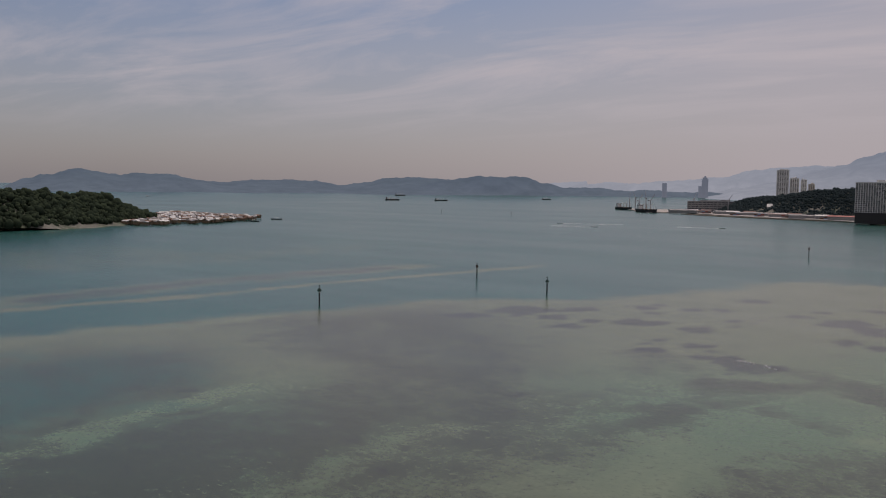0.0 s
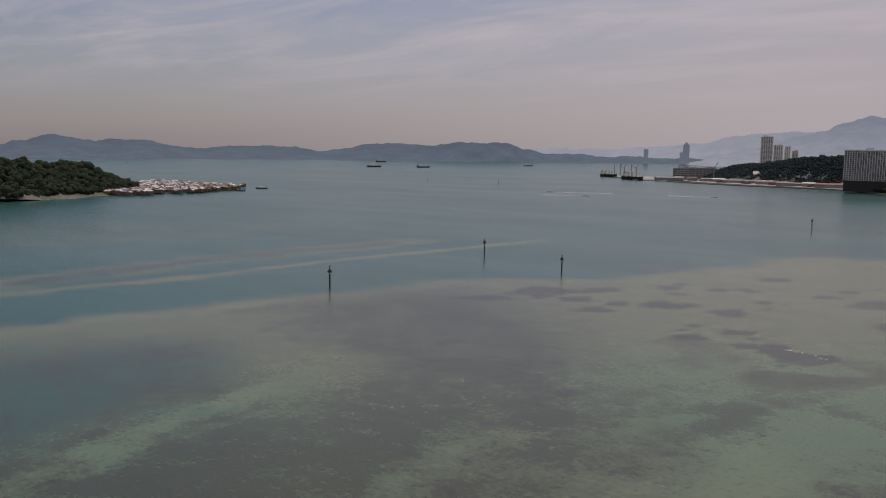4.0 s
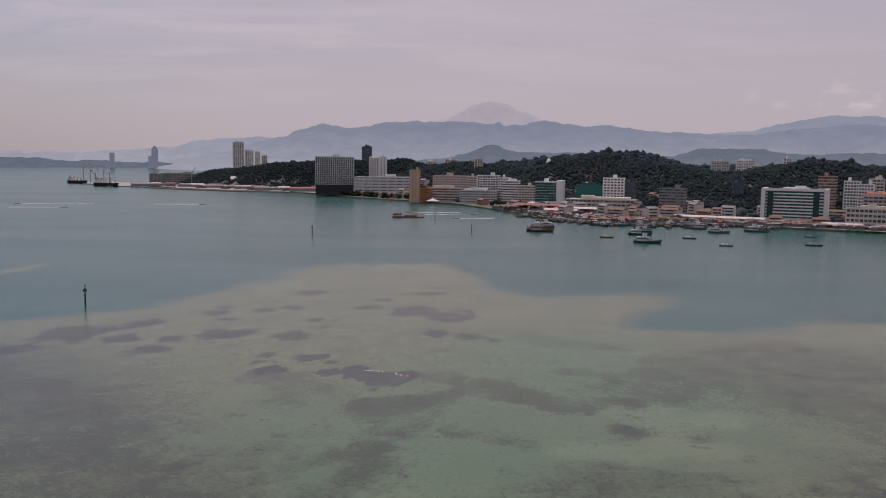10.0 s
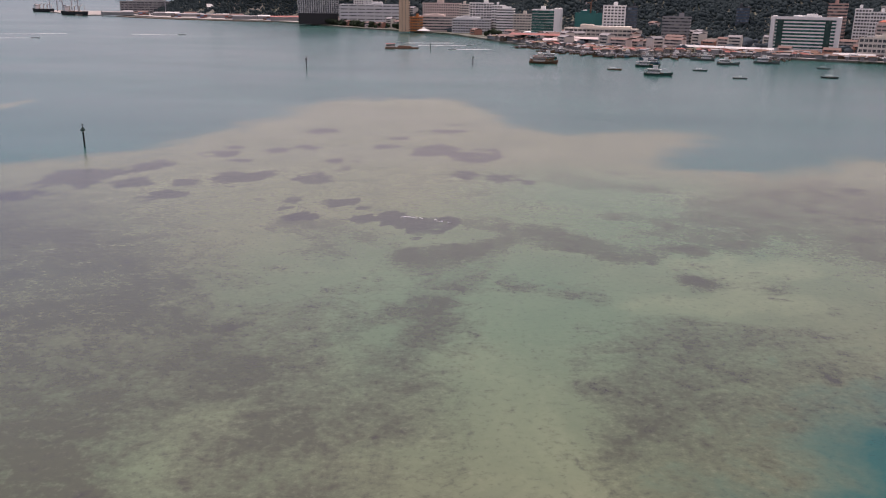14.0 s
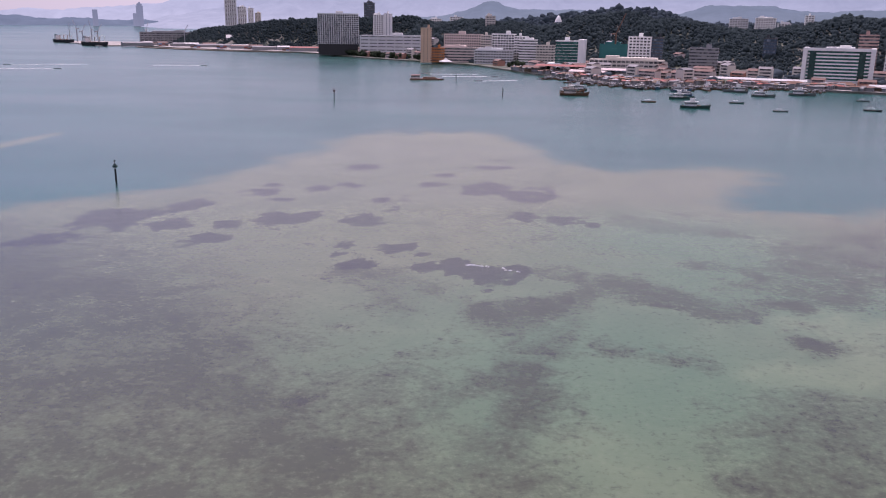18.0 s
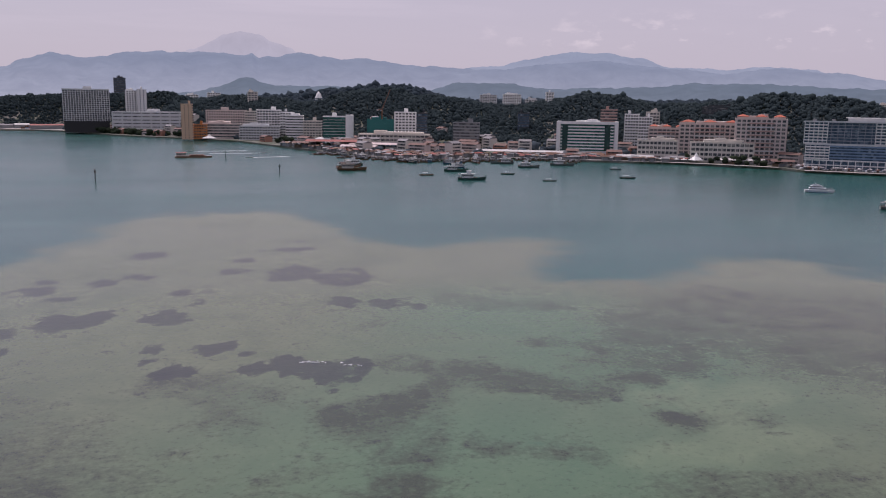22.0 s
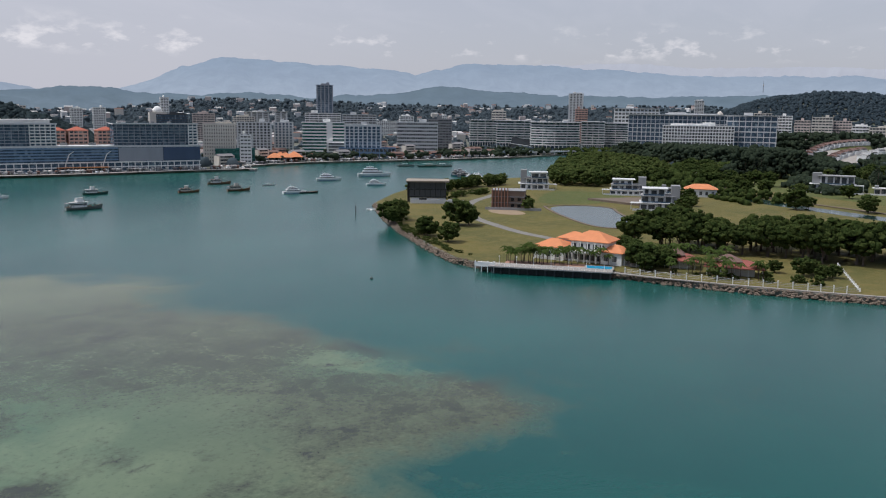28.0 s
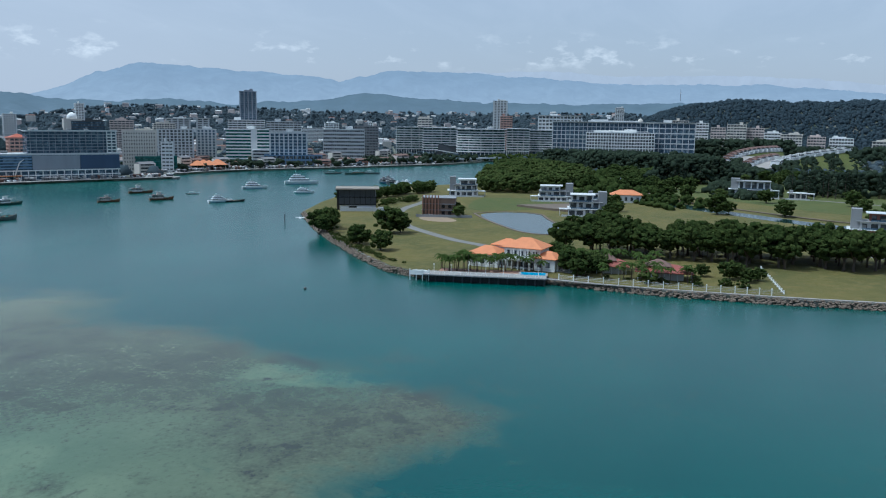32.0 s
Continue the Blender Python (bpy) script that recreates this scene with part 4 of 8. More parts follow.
# waterfront mall
def waterfront_mall():
    """The long mall: white-framed ground floors, blue glass above, plain panels towards one end, two blocks on top."""
    b = thing("waterfront_mall", "long waterfront mall with blue glass and white frames", "shopping mall", face_at(590, 626, 2.0, -129))
    part("core", M().box(0, 21, 0, 206, 42, 23), GLASSBLUE, b)
    for z, t in ((0, 0.9), (4.0, 1.0), (8.2, 1.1)):
        part("floor_band", M().box(0, -0.35, z, 207, 0.7, t), WHITE, b)
    col = M().box(0, 0, 0, 0.7, 0.8, 8.4).data("column", WHITE)
    for k in range(35):
        part("column", col, WHITE, b).location = (-102 + k * 6, -0.42, 0)
    for z in (10.6, 13.2, 15.8, 18.4, 21.0):
        part("glass_band", M().box(-27.5, -0.2, z, 110, 0.4, 1.2), BLUE, b)
    for z in (9.8, 12.4, 15.0, 17.6, 20.2):
        part("balcony", M().box(-92.7, -0.8, z, 20.5, 1.6, 1.1), WHITE, b)
    for k in range(6):
        part("balcony_pier", M().box(-102.5 + k * 4, -0.4, 9, 0.5, 0.8, 13), WHITE, b)
    part("grey_panel", M().box(47.8, -0.5, 9.6, 40, 1.0, 12.4), MALLGREY, b, "plain grey wall panel")
    part("dark_panel", M().box(85.6, -0.5, 9.6, 35, 1.0, 12.4), MALLBLUE, b, "dark blue wall panel")
    part("parapet", M().box(0, 0.2, 22.4, 207, 0.8, 1.6).box(0, 21, 23, 205, 40, 0.4), PALE, b)
    for k, u in enumerate((-20, 12)):
        part("entrance_arch", M().tube([(u, -1.2, 0), (u + 2, -1.5, 8), (u + 5, -1.2, 16), (u + 9, -0.8, 19)], [0.5, 0.5, 0.45, 0.3], 6), WHITE, b)
    part("entrance_canopy", M().box(-4, -4, 4.4, 44, 7, 0.5), ORANGE, b)
    for k in range(8):
        part("roof_unit", M().box(-90 + k * 25, 30, 23.4, 6, 5, 2.2), GREY, b)


MALLBLUE = dull("dark_blue_mall_panels", (0.055, 0.085, 0.15), 0.4)
waterfront_mall()


def framed_block(u0, u1, v, floors, h, label, ends, roof):
    """A glazed block on the mall's roof with pale balcony grids at its ends and a thin roof frame."""
    w = u1 - u0
    b = thing("mall_block", label, "building", face_at(590, 626, 25.4, -129) @ pose((u0 + u1) / 2, v, 0))
    part("core", M().box(0, 10, 0, w, 20, h), GLASSBLUE, b)
    fh = h / floors
    for k in range(floors):
        part("floor_band", M().box(0, -0.25, k * fh, w, 0.5, fh * 0.22), MALLGREY, b)
        for s, e in ((-1, ends[0]), (1, ends[1])):
            if e:
                part("balcony", M().box(s * (w / 2 - e / 2), -0.9, k * fh, e, 1.8, fh * 0.36), WHITE, b)
    for s, e in ((-1, ends[0]), (1, ends[1])):
        for i in range(int(e / 4) + 1 if e else 0):
            part("balcony_pier", M().box(s * (w / 2 - 0.3 - i * (e - 0.6) / max(1, int(e / 4))), -0.95, 0, 0.6, 1.9, h), WHITE, b)
    n = int((w - sum(ends)) / 5)
    for i in range(n):
        part("mullion", M().box(-w / 2 + ends[0] + (i + 0.5) * (w - sum(ends)) / n, -0.3, 0, 0.4, 0.6, h), MALLGREY, b)
    part("roof_frame", M().box(0, 9, h, w + 2, 22, 0.5).box(0, -1.6, h + 0.5, w + 2, 0.5, 0.8), PALE, b)
    if roof:
        part("upper_storey", M().box(w * 0.2, 12, h + 0.5, w * 0.5, 12, 3.6), PALE, b)
        part("upper_frame", M().box(w * 0.2, 12, h + 4.1, w * 0.55, 14, 0.5), WHITE, b)
    for k in range(4):
        part("roof_unit", M().box(-w * 0.4 + k * w * 0.2, 15, h + 0.5, 3, 3, 2), GREY, b)


framed_block(-105, -24, 4, 7, 19.5, "grey glass apartment block with white balcony ends", (20, 22), True)
framed_block(25, 102, 4, 7, 20, "dark glass hotel block with a pale roof frame", (0, 9), False)
for k, (px, py) in enumerate(((606, 676), (620, 662), (640, 646))):
    ob = building("red_apartment", px, py, 17, 16, 36, -129, 11, SALMON, "salmon-pink apartment block with a red roof", bays=4, plant=False)
    part("hip_roof", M().hip(0, 8, 36.4, 18, 17, 4), REDTILE, ob)
building("cream_hotel", 761, 601, 34, 24, 41, -146, 11, CREAM, "cream hotel slab with small square windows", bays=13, pier=1.5, band=0.55, crown=1.0)
building("hotel_podium", 768, 586, 42, 14, 15, -146, 3, TEAL, "low dark teal glass podium below the hotel", glass=GLASSGREEN, band=0.2, plant=False)
building("landmark_tower", 1299, 755, 28, 28, 101, -150, 28, MALLGREY, "tall blue-grey glass tower above the town", glass=GLASSBLUE, bays=4, pier=1.6, band=0.15)
building("white_slab", 767, 572, 12, 12, 30, -147, 8, WHITE, "thin white slab block beside the hotel", band=0.6, bays=3)
building("grand_hotel", 941, 671, 44, 24, 41, -148, 11, PALE, "pale hotel with curved grey glass bays", bays=9, pier=1.8, band=0.35)
building("grand_hotel", 987, 654, 26, 24, 41, -150, 11, PALE, "grey office tower with blue glass strips", bays=5, pier=2.2, band=0.35, glass=GLASSBLUE)
building("twin_block", 1419, 966, 46, 22, 53, -148, 14, PALE, "grey twin office blocks with deep eaves", bays=4, pier=3.0, eave=2.4)
building("twin_block", 1419, 913, 24, 22, 54, -150, 14, PALE, "grey narrow office block with deep eaves", bays=2, pier=3.0, eave=2.4)
building("red_white_block", 1174, 915, 36, 20, 50, -145, 14, PINK, "red and white office block behind the mall", bays=6)
building("dark_slab", 1161, 968, 50, 18, 48, -143, 12, DARK, "long dark office slab behind the mall", glass=GLASSBLUE, band=0.3)
bo = building("banded_office", 984, 592, 55, 26, 42, -152, 10, WHITE, "white and green banded office with a sail-shaped fin", glass=GLASSGREEN, band=0.45)
part("sail_fin", M().box(8, -2.5, 0, 8, 3, 44), WHITE, bo)
part("low_wing", M().box(22, -10, 0, 34, 10, 17), WHITE, bo)
for k in range(4):
    part("wing_glass", M().box(22, -15.1, 2.4 + k * 4, 31, 0.4, 1.8), GLASS, bo)
building("office_block", 1284, 751, 61, 22, 53, -153, 14, WHITE, "white stepped office behind the green one", bays=8)
building("blue_office", 947, 517, 46, 26, 39, -155, 10, PALE, "blue and cream office tower with glass bays", glass=GLASSBLUE, bays=8, pier=1.6, band=0.22, crown=0.8)
building("blue_podium", 937, 506, 70, 16, 12, -155, 2, BLUE, "low blue podium with shops below the office", bays=14, band=0.4, plant=False)
building("office_block", 1311, 695, 58, 22, 51, -155, 13, PALE, "grey stepped office block behind the blue one", bays=9)
building("ribbon_office", 1050, 484, 55, 28, 43, -159, 9, PALE, "pale office block with black window ribbons", bays=22, pier=0.4, band=0.5)
building("brick_block", 1150, 488, 35, 20, 47, -160, 12, GREY, "grey-brown block with a flat roof", bays=8)


BAYGLASS = glass_wall("green_grey_glass", (0.035, 0.075, 0.070), (0.24, 0.28, 0.26), (3.0, 3.0, 4.1), 0.5)


def bay_complex():
    """The long bayside complex: wings of white-banded floors on columns, a convex drum between them, one thin roof over all."""
    b = thing("bay_complex", "long white bayside complex with banded floors under one thin roof", "building", pose(0, 0, 2.0))
    for k, (x, y, w, h, face, bow) in enumerate(((1400, 495, 54, 45, -160, 0), (1372, 434, 62, 45, -165, 0), (1330, 356, 78, 44, -168, 16), (1388, 305, 38, 45, -170, 0), (1420, 252, 82, 43, -172, 0))):
        m = pose(0, 0, -2.0) @ face_at(x, y, 2.0, face)
        n = 12
        arc = [(-w / 2 + w * i / n, -bow * (1 - (2 * i / n - 1) ** 2)) for i in range(n + 1)]

        def slab(z0, z1, out, depth=26):
            g = M().prism([(u * (1 + out * 0.02), v - out) for u, v in arc] + [(w / 2, depth), (-w / 2, depth)], z0, z1)
            return g
        wing = part("wing", slab(7.5, h - 0.6, 0), BAYGLASS, b, "recessed green-grey glazing")
        wing.matrix_basis = m
        for f in range(9):
            z = 7.5 + f * (h - 8.5) / 9
            o = part("floor_band", slab(z, z + 1.5, 1.3), WHITE, wing)
        part("roof", slab(h, h + 0.8, 4.0, 29), PALE, wing)
        for i in range(0, n + 1):
            u, v = arc[i]
            part("column", M().box(u * 0.98, v + 0.6, 0, 1.0, 1.0, 7.5), WHITE, wing)
            if i % 3 == 0:
                part("pier", M().box(u * 0.985, v - 0.8, 7.5, 0.7, 1.2, h - 8), WHITE, wing)
        part("ground_storey", slab(0, 7.4, -5.0), GLASSBLUE, wing)
    w = thing("wedge_hall", "dark angular glass hall before the complex", "building", face_at(1352, 412, 2.0, -166))
    part("shell", M().add([(-24, 0, 0), (26, 0, 0), (26, 12, 0), (-24, 12, 0), (-20, 2, 19), (12, 0, 14), (24, 2, 8), (-18, 11, 17), (20, 11, 8)], [(0, 1, 6, 5, 4), (1, 2, 8, 6), (2, 3, 7, 8), (3, 0, 4, 7), (4, 5, 8, 7), (5, 6, 8)]), DARK, w)
    part("ramp", M().add([(-30, -2, 10), (34, -2, 1), (34, -8, 1), (-30, -8, 10), (-30, -2, 9), (34, -2, 0), (34, -8, 0), (-30, -8, 9)], [(0, 3, 2, 1), (3, 7, 6, 2), (0, 1, 5, 4), (0, 4, 7, 3), (1, 2, 6, 5)]), PALE, w)


bay_complex()
lg = building("long_gallery", 1296, 162, 146, 30, 57, -176, 9, PALE, "long office with a tall colonnade under a flat roof", bays=22, pier=1.0, band=0.18, eave=3.0, glass=GLASSBLUE)
building("white_terrace_block", 1199, 127, 95, 24, 43, -177, 10, WHITE, "white apartment row with ribbed fronts", bays=24, pier=1.0, band=0.3)
building("glass_office", 1221, 58, 66, 30, 57, 180, 8, PALE, "blue-grey glass office with pale frames", glass=GLASSBLUE, bays=8, pier=0.9, band=0.22, eave=2.0)
building("wide_mall", 1659, 269, 86, 30, 68, -172, 10, WHITE, "wide white mall with arched windows", bays=12, pier=2, eave=1.5)
for k, (x, y, w, h, wall, label) in enumerate((
        (1671, 40, 30, 62, CREAM, "cream town block under the hill"), (1690, 5, 34, 58, WHITE, "white town block under the hill"), (1650, -28, 26, 50, PINK, "pinkish town block under the hill"),
        (1640, -60, 34, 56, CREAM, "cream town block under the hill"), (1660, -95, 30, 50, PINK, "pinkish town block under the hill"), (1610, -120, 28, 42, WHITE, "white town block under the hill"),
        (1600, -150, 36, 40, CREAM, "cream town block under the hill"), (1620, -195, 30, 36, PINK, "pinkish town block under the hill"), (1640, -240, 40, 34, WHITE, "white town block under the hill"),
        (1600, -300, 34, 30, CREAM, "cream town block under the hill"), (1580, -350, 40, 28, WHITE, "white town block under the hill"))):
    building("far_block", x, y, w, 20, h, 178 - k, max(5, int(h / 5)), wall, label, bays=max(4, int(w / 5)), group="far town blocks")
building("orange_white_block", 1414, 475, 25, 20, 60, -164, 14, CREAM, "cream block with an orange band", bays=4)
building("red_block", 1545, 355, 22, 20, 66, -168, 16, SALMON, "salmon and white block in the town", bays=4)
building("town_tower", 2230, 500, 38, 26, 110, -168, 26, PALE, "pale twin-strip tower far in the town", bays=4, pier=4)

# blocks and houses standing out of the woods behind the town
for x, y, w, top, face, wall, label in (
        (-52, 2029, 28, 63, -88, WHITE, "white apartment block beyond the wooded hill"), (-4, 2029, 29, 68, -88, WHITE, "white apartment block beyond the wooded hill"),
        (612, 1926, 39, 72, -105, PALE, "grey-white apartment block beyond the wooded hill"), (664, 1908, 42, 74, -106, WHITE, "white apartment block beyond the wooded hill"),
        (745, 1876, 18, 80, -108, WHITE, "slim white tower beyond the wooded hill"), (525, 1426, 20, 62, -108, PALE, "grey block among the trees"),
        (1339, 1495, 43, 62, -128, CREAM, "cream block on the inland slope"), (1423, 1412, 23, 58, -130, WHITE, "white block on the inland slope"),
        (1454, 1379, 25, 60, -131, WHITE, "white block on the inland slope"), (1660, 1369, 19, 86, -135, WHITE, "white tower on the inland slope"),
        (53, 1467, 16, 68, -90, CREAM, "cream house on the wooded hilltop"), (1400, 983, 40, 46, -140, CREAM, "cream block on the inland slope"),
        (1639, 741, 29, 50, -150, WHITE, "white block in the inland town"), (1573, 635, 13, 52, -155, WHITE, "white tower in the inland town"),
        (2369, 194, 24, 98, -175, PALE, "pale tower far inland"), (1900, 900, 60, 36, -150, WHITE, "long white block in the inland town"),
        (2050, 640, 70, 42, -160, CREAM, "long cream block in the inland town"), (1750, 1000, 50, 34, -148, PALE, "grey block in the inland town"),
        (2150, 350, 60, 46, -170, WHITE, "white block in the inland town"), (1850, 420, 44, 40, -165, CREAM, "cream block in the inland town")):
    building("hill_block", x, y, w, 16, top - 2, face, max(4, int(top / 3.6)), wall, label, bays=max(3, int(w / 5)), pier=1.4, group="blocks beyond the hills")
egg = thing("egg_tower", "white egg-shaped tower beyond the wooded hill", "tower", pose(235, 2063, 2.0))
part("shell", M().tube([(0, 0, z * 0.78) for z in (0, 20, 45, 65, 80, 90, 95)], [10, 11.5, 12, 10.5, 7.5, 4, 0.4], 18), WHITE, egg, smooth=True)
for k in range(12):
    part("ring_window", M().tube([(0, 0, 6 + k * 4.6), (0, 0, 7.8 + k * 4.6)], [11.6 + 0.9 * math.sin(k / 3.4), 11.7 + 0.9 * math.sin(k / 3.4)], 18), GLASSBLUE, egg)
dh = thing("domed_hall", "cream hall with a pale dome inland", "building", face_at(1611, 1350, 2.0, -134))
part("wall", M().box(0, 15, 0, 38, 30, 50), CREAM, dh)
part("dome", M().tube([(0, 15, 50 + z) for z in (0, 6, 11, 14, 15)], [12, 11, 7.5, 3, 0.2], 16), WHITE, dh, smooth=True)


# ---- wooded hills ----
def hill_heights(crest, width, X, Y):
    z = np.zeros(X.shape)
    for (x0, y0, z0), (x1, y1, z1) in zip(crest, crest[1:]):
        dx, dy = x1 - x0, y1 - y0
        t = np.clip(((X - x0) * dx + (Y - y0) * dy) / (dx * dx + dy * dy), 0, 1)
        d = np.clip(np.hypot(X - x0 - t * dx, Y - y0 - t * dy) / width, 0, 1)
        z = np.maximum(z, (z0 + (z1 - z0) * t) * (1 - d * d * (3 - 2 * d)))
    return z


def wooded_hill(name, crest, width, step, size, mat, label, base=1.5, trim=6.0, keep=lambda x, y: True):
    """A hill under closed forest: the earth below, crowns of many sizes over it."""
    xs = np.arange(min(c[0] for c in crest) - width, max(c[0] for c in crest) + width, 30)
    ys = np.arange(min(c[1] for c in crest) - width, max(c[1] for c in crest) + width, 30)
    low = [(x, y, z - trim) for x, y, z in crest]
    X, Y = np.meshgrid(xs, ys)
    Z = hill_heights(low, width, X, Y)
    nx = len(xs)
    v = [(a, b, base + c - (6.0 if c <= 0.02 else 0)) for a, b, c in zip(X.ravel(), Y.ravel(), Z.ravel())]
    f = [(j * nx + i, j * nx + i + 1, (j + 1) * nx + i + 1, (j + 1) * nx + i) for j in range(len(ys) - 1) for i in range(nx - 1)
         if max(Z[j, i], Z[j, i + 1], Z[j + 1, i + 1], Z[j + 1, i]) > 0.02]
    solid(name, M().add(v, f), TOWNGROUND, "earth of a low wooded hill", "hill", "structure", smooth=True)
    gx, gy = np.meshgrid(np.arange(xs[0], xs[-1], step), np.arange(ys[0], ys[-1], step))
    px = gx.ravel() + rng.uniform(-0.5, 0.5, gx.size) * step
    py = gy.ravel() + rng.uniform(-0.5, 0.5, gx.size) * step
    pz = hill_heights(low, width, px, py)
    # the near slope and a strip beyond the crest
    slope = hill_heights(low, width, px - 25 * px / np.hypot(px, py), py - 25 * py / np.hypot(px, py))
    ok = (pz > 3) & (slope < pz + 7) & (rng.random(gx.size) > 0.06)
    pts = [(x, y, z) for x, y, z, k in zip(px, py, pz, ok) if k and keep(x, y)]
    s = size * rng.lognormal(0.0, 0.27, len(pts))
    places = [(x, y, z + base + q * 0.55 + 3.0 * noise.noise(Vector((x / 30, y / 30, 2)))) for (x, y, z), q in zip(pts, s)]
    me = lumps_mesh("forest", places, s, mat, 1.0, False)
    tagged(new("forest", me), label, "forest", kind="stuff")


HILL_WEST = [(-566, 1965, 38), (-493, 1892, 43), (-395, 1815, 56), (-275, 1738, 63), (-186, 1711, 65), (-93, 1670, 68), (-36, 1583, 57), (20, 1560, 60)]
HILL_TOWN = [(-18, 1569, 59), (15, 1549, 64), (54, 1507, 62), (94, 1475, 60), (140, 1440, 52), (188, 1414, 62), (210, 1390, 73), (256, 1361, 79), (284, 1334, 69), (336, 1300, 66), (394, 1261, 55), (431, 1237, 54), (466, 1213, 61), (519, 1178, 74), (541, 1157, 71), (566, 1133, 63), (597, 1104, 60), (628, 1062, 61), (662, 1015, 65), (681, 977, 75), (710, 955, 74), (744, 927, 70), (772, 903, 56), (800, 880, 35)]
HILL_EAST = [(1985, 70, 26), (1985, 30, 62), (1982, 2, 104), (1978, -20, 116), (1967, -86, 124), (1956, -190, 119), (1943, -278, 119), (1934, -330, 124), (1908, -441, 119)]
HILL_PLAIN = [(1593, 1805, 60), (1619, 1656, 58), (1721, 1544, 58), (2124, 1605, 95), (2274, 1525, 96), (2418, 1419, 96), (2551, 1188, 88), (2666, 1035, 86), (2783, 773, 86), (2868, 216, 92)]
HILL_BEHIND = [(100, 2480, 45), (163, 2462, 61), (298, 2451, 79), (428, 2434, 93), (512, 2419, 96), (567, 2407, 74), (680, 2380, 55), (900, 2250, 62), (1100, 2150, 60), (1300, 2000, 62)]
ISLET = [(-890, 330, 42), (-896, 400, 44), (-914, 454, 41), (-925, 480, 33), (-961, 530, 40), (-985, 570, 37), (-1008, 605, 22), (-1022, 625, 10)]
# air haze is painted into these three leaf colours, as bluish, greyer greens
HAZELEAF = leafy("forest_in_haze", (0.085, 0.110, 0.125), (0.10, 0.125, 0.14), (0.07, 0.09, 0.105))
HAZEDARK = leafy("far_forest_in_haze", (0.055, 0.078, 0.092), (0.080, 0.100, 0.114), (0.042, 0.060, 0.074))
HAZEHILL = leafy("hill_leaves_in_haze", (0.046, 0.064, 0.068), (0.064, 0.086, 0.086), (0.037, 0.052, 0.057))
wooded_hill("hill_slope_west", HILL_WEST, 95, 3.5, 2.3, HAZEHILL, "dense dark green forest covering the hill behind the port")
wooded_hill("hill_slope_town", HILL_TOWN, 170, 3.7, 2.5, HAZEHILL, "dense dark green forest covering the hill behind the town")
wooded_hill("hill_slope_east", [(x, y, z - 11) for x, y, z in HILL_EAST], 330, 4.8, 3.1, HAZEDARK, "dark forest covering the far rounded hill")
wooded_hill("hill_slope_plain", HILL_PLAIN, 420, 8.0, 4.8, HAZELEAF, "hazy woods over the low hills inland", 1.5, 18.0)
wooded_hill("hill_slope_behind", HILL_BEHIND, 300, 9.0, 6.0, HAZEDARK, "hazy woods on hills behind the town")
wooded_hill("islet_slope", ISLET, 78, 4.2, 3.4, LEAFDARK, "dense dark trees covering the small island", 0.3, 5.0)
tagged(new("beach", sheet_mesh(None, rounded([(-860, 260), (-850, 400), (-872, 480), (-900, 540), (-960, 640), (-1040, 712), (-1080, 700), (-1010, 600), (-980, 400), (-960, 260)]), -0.6, 0.35, "beach", dull("pale_sand", (0.42, 0.35, 0.26), 0.95, 0.3, 0.2, 1.0, 0.0, False))), "narrow strip of pale sand round the small island", "beach", kind="structure")


# ---- trees ----
def crown_mesh(name, r, h, clumps, leaves, mat, seed, cone=False):
    """A crown of clumps and loose leaf sprays, uneven and with gaps."""
    q = np.random.default_rng(seed)
    pts, sz = [], []
    while len(pts) < clumps:
        p = q.uniform(-1, 1, 3)
        d = np.linalg.norm(p)
        if d > 1 or d < 0.35:
            continue
        k = (1 - (p[2] + 1) / 2 * 0.8) if cone else 1.0
        lean = 1 + 0.22 * math.sin(3 * math.atan2(p[1], p[0]) + seed)
        pts.append((p[0] * r * k * lean, p[1] * r * k * lean, p[2] * h))
        sz.append(r * q.uniform(0.13, 0.26) * (0.7 if cone else 1))
    me0 = lumps_mesh(name, [np.array(p) for p in pts], sz, mat, 0.8, False)
    v = np.empty(len(me0.vertices) * 3, np.float32)
    me0.vertices.foreach_get("co", v)
    v = v.reshape(-1, 3)
    g = M()
    g.v = [tuple(p) for p in v.tolist()]
    g.f = [tuple(p.vertices) for p in me0.polygons]
    bpy.data.meshes.remove(me0)
    for _ in range(leaves):
        c = pts[int(q.integers(len(pts)))]
        n = Vector(q.normal(size=3)).normalized()
        o = Vector(c) + n * r * q.uniform(0.12, 0.3)
        a = n.orthogonal().normalized() * r * q.uniform(0.05, 0.10)
        b = n.cross(a).normalized() * r * q.uniform(0.03, 0.07)
        a = a + n * r * q.uniform(-0.05, 0.05)
        g.add([tuple(o - a), tuple(o + b), tuple(o + a), tuple(o - b)], [(0, 1, 2, 3)])
    return g.data(name, mat)


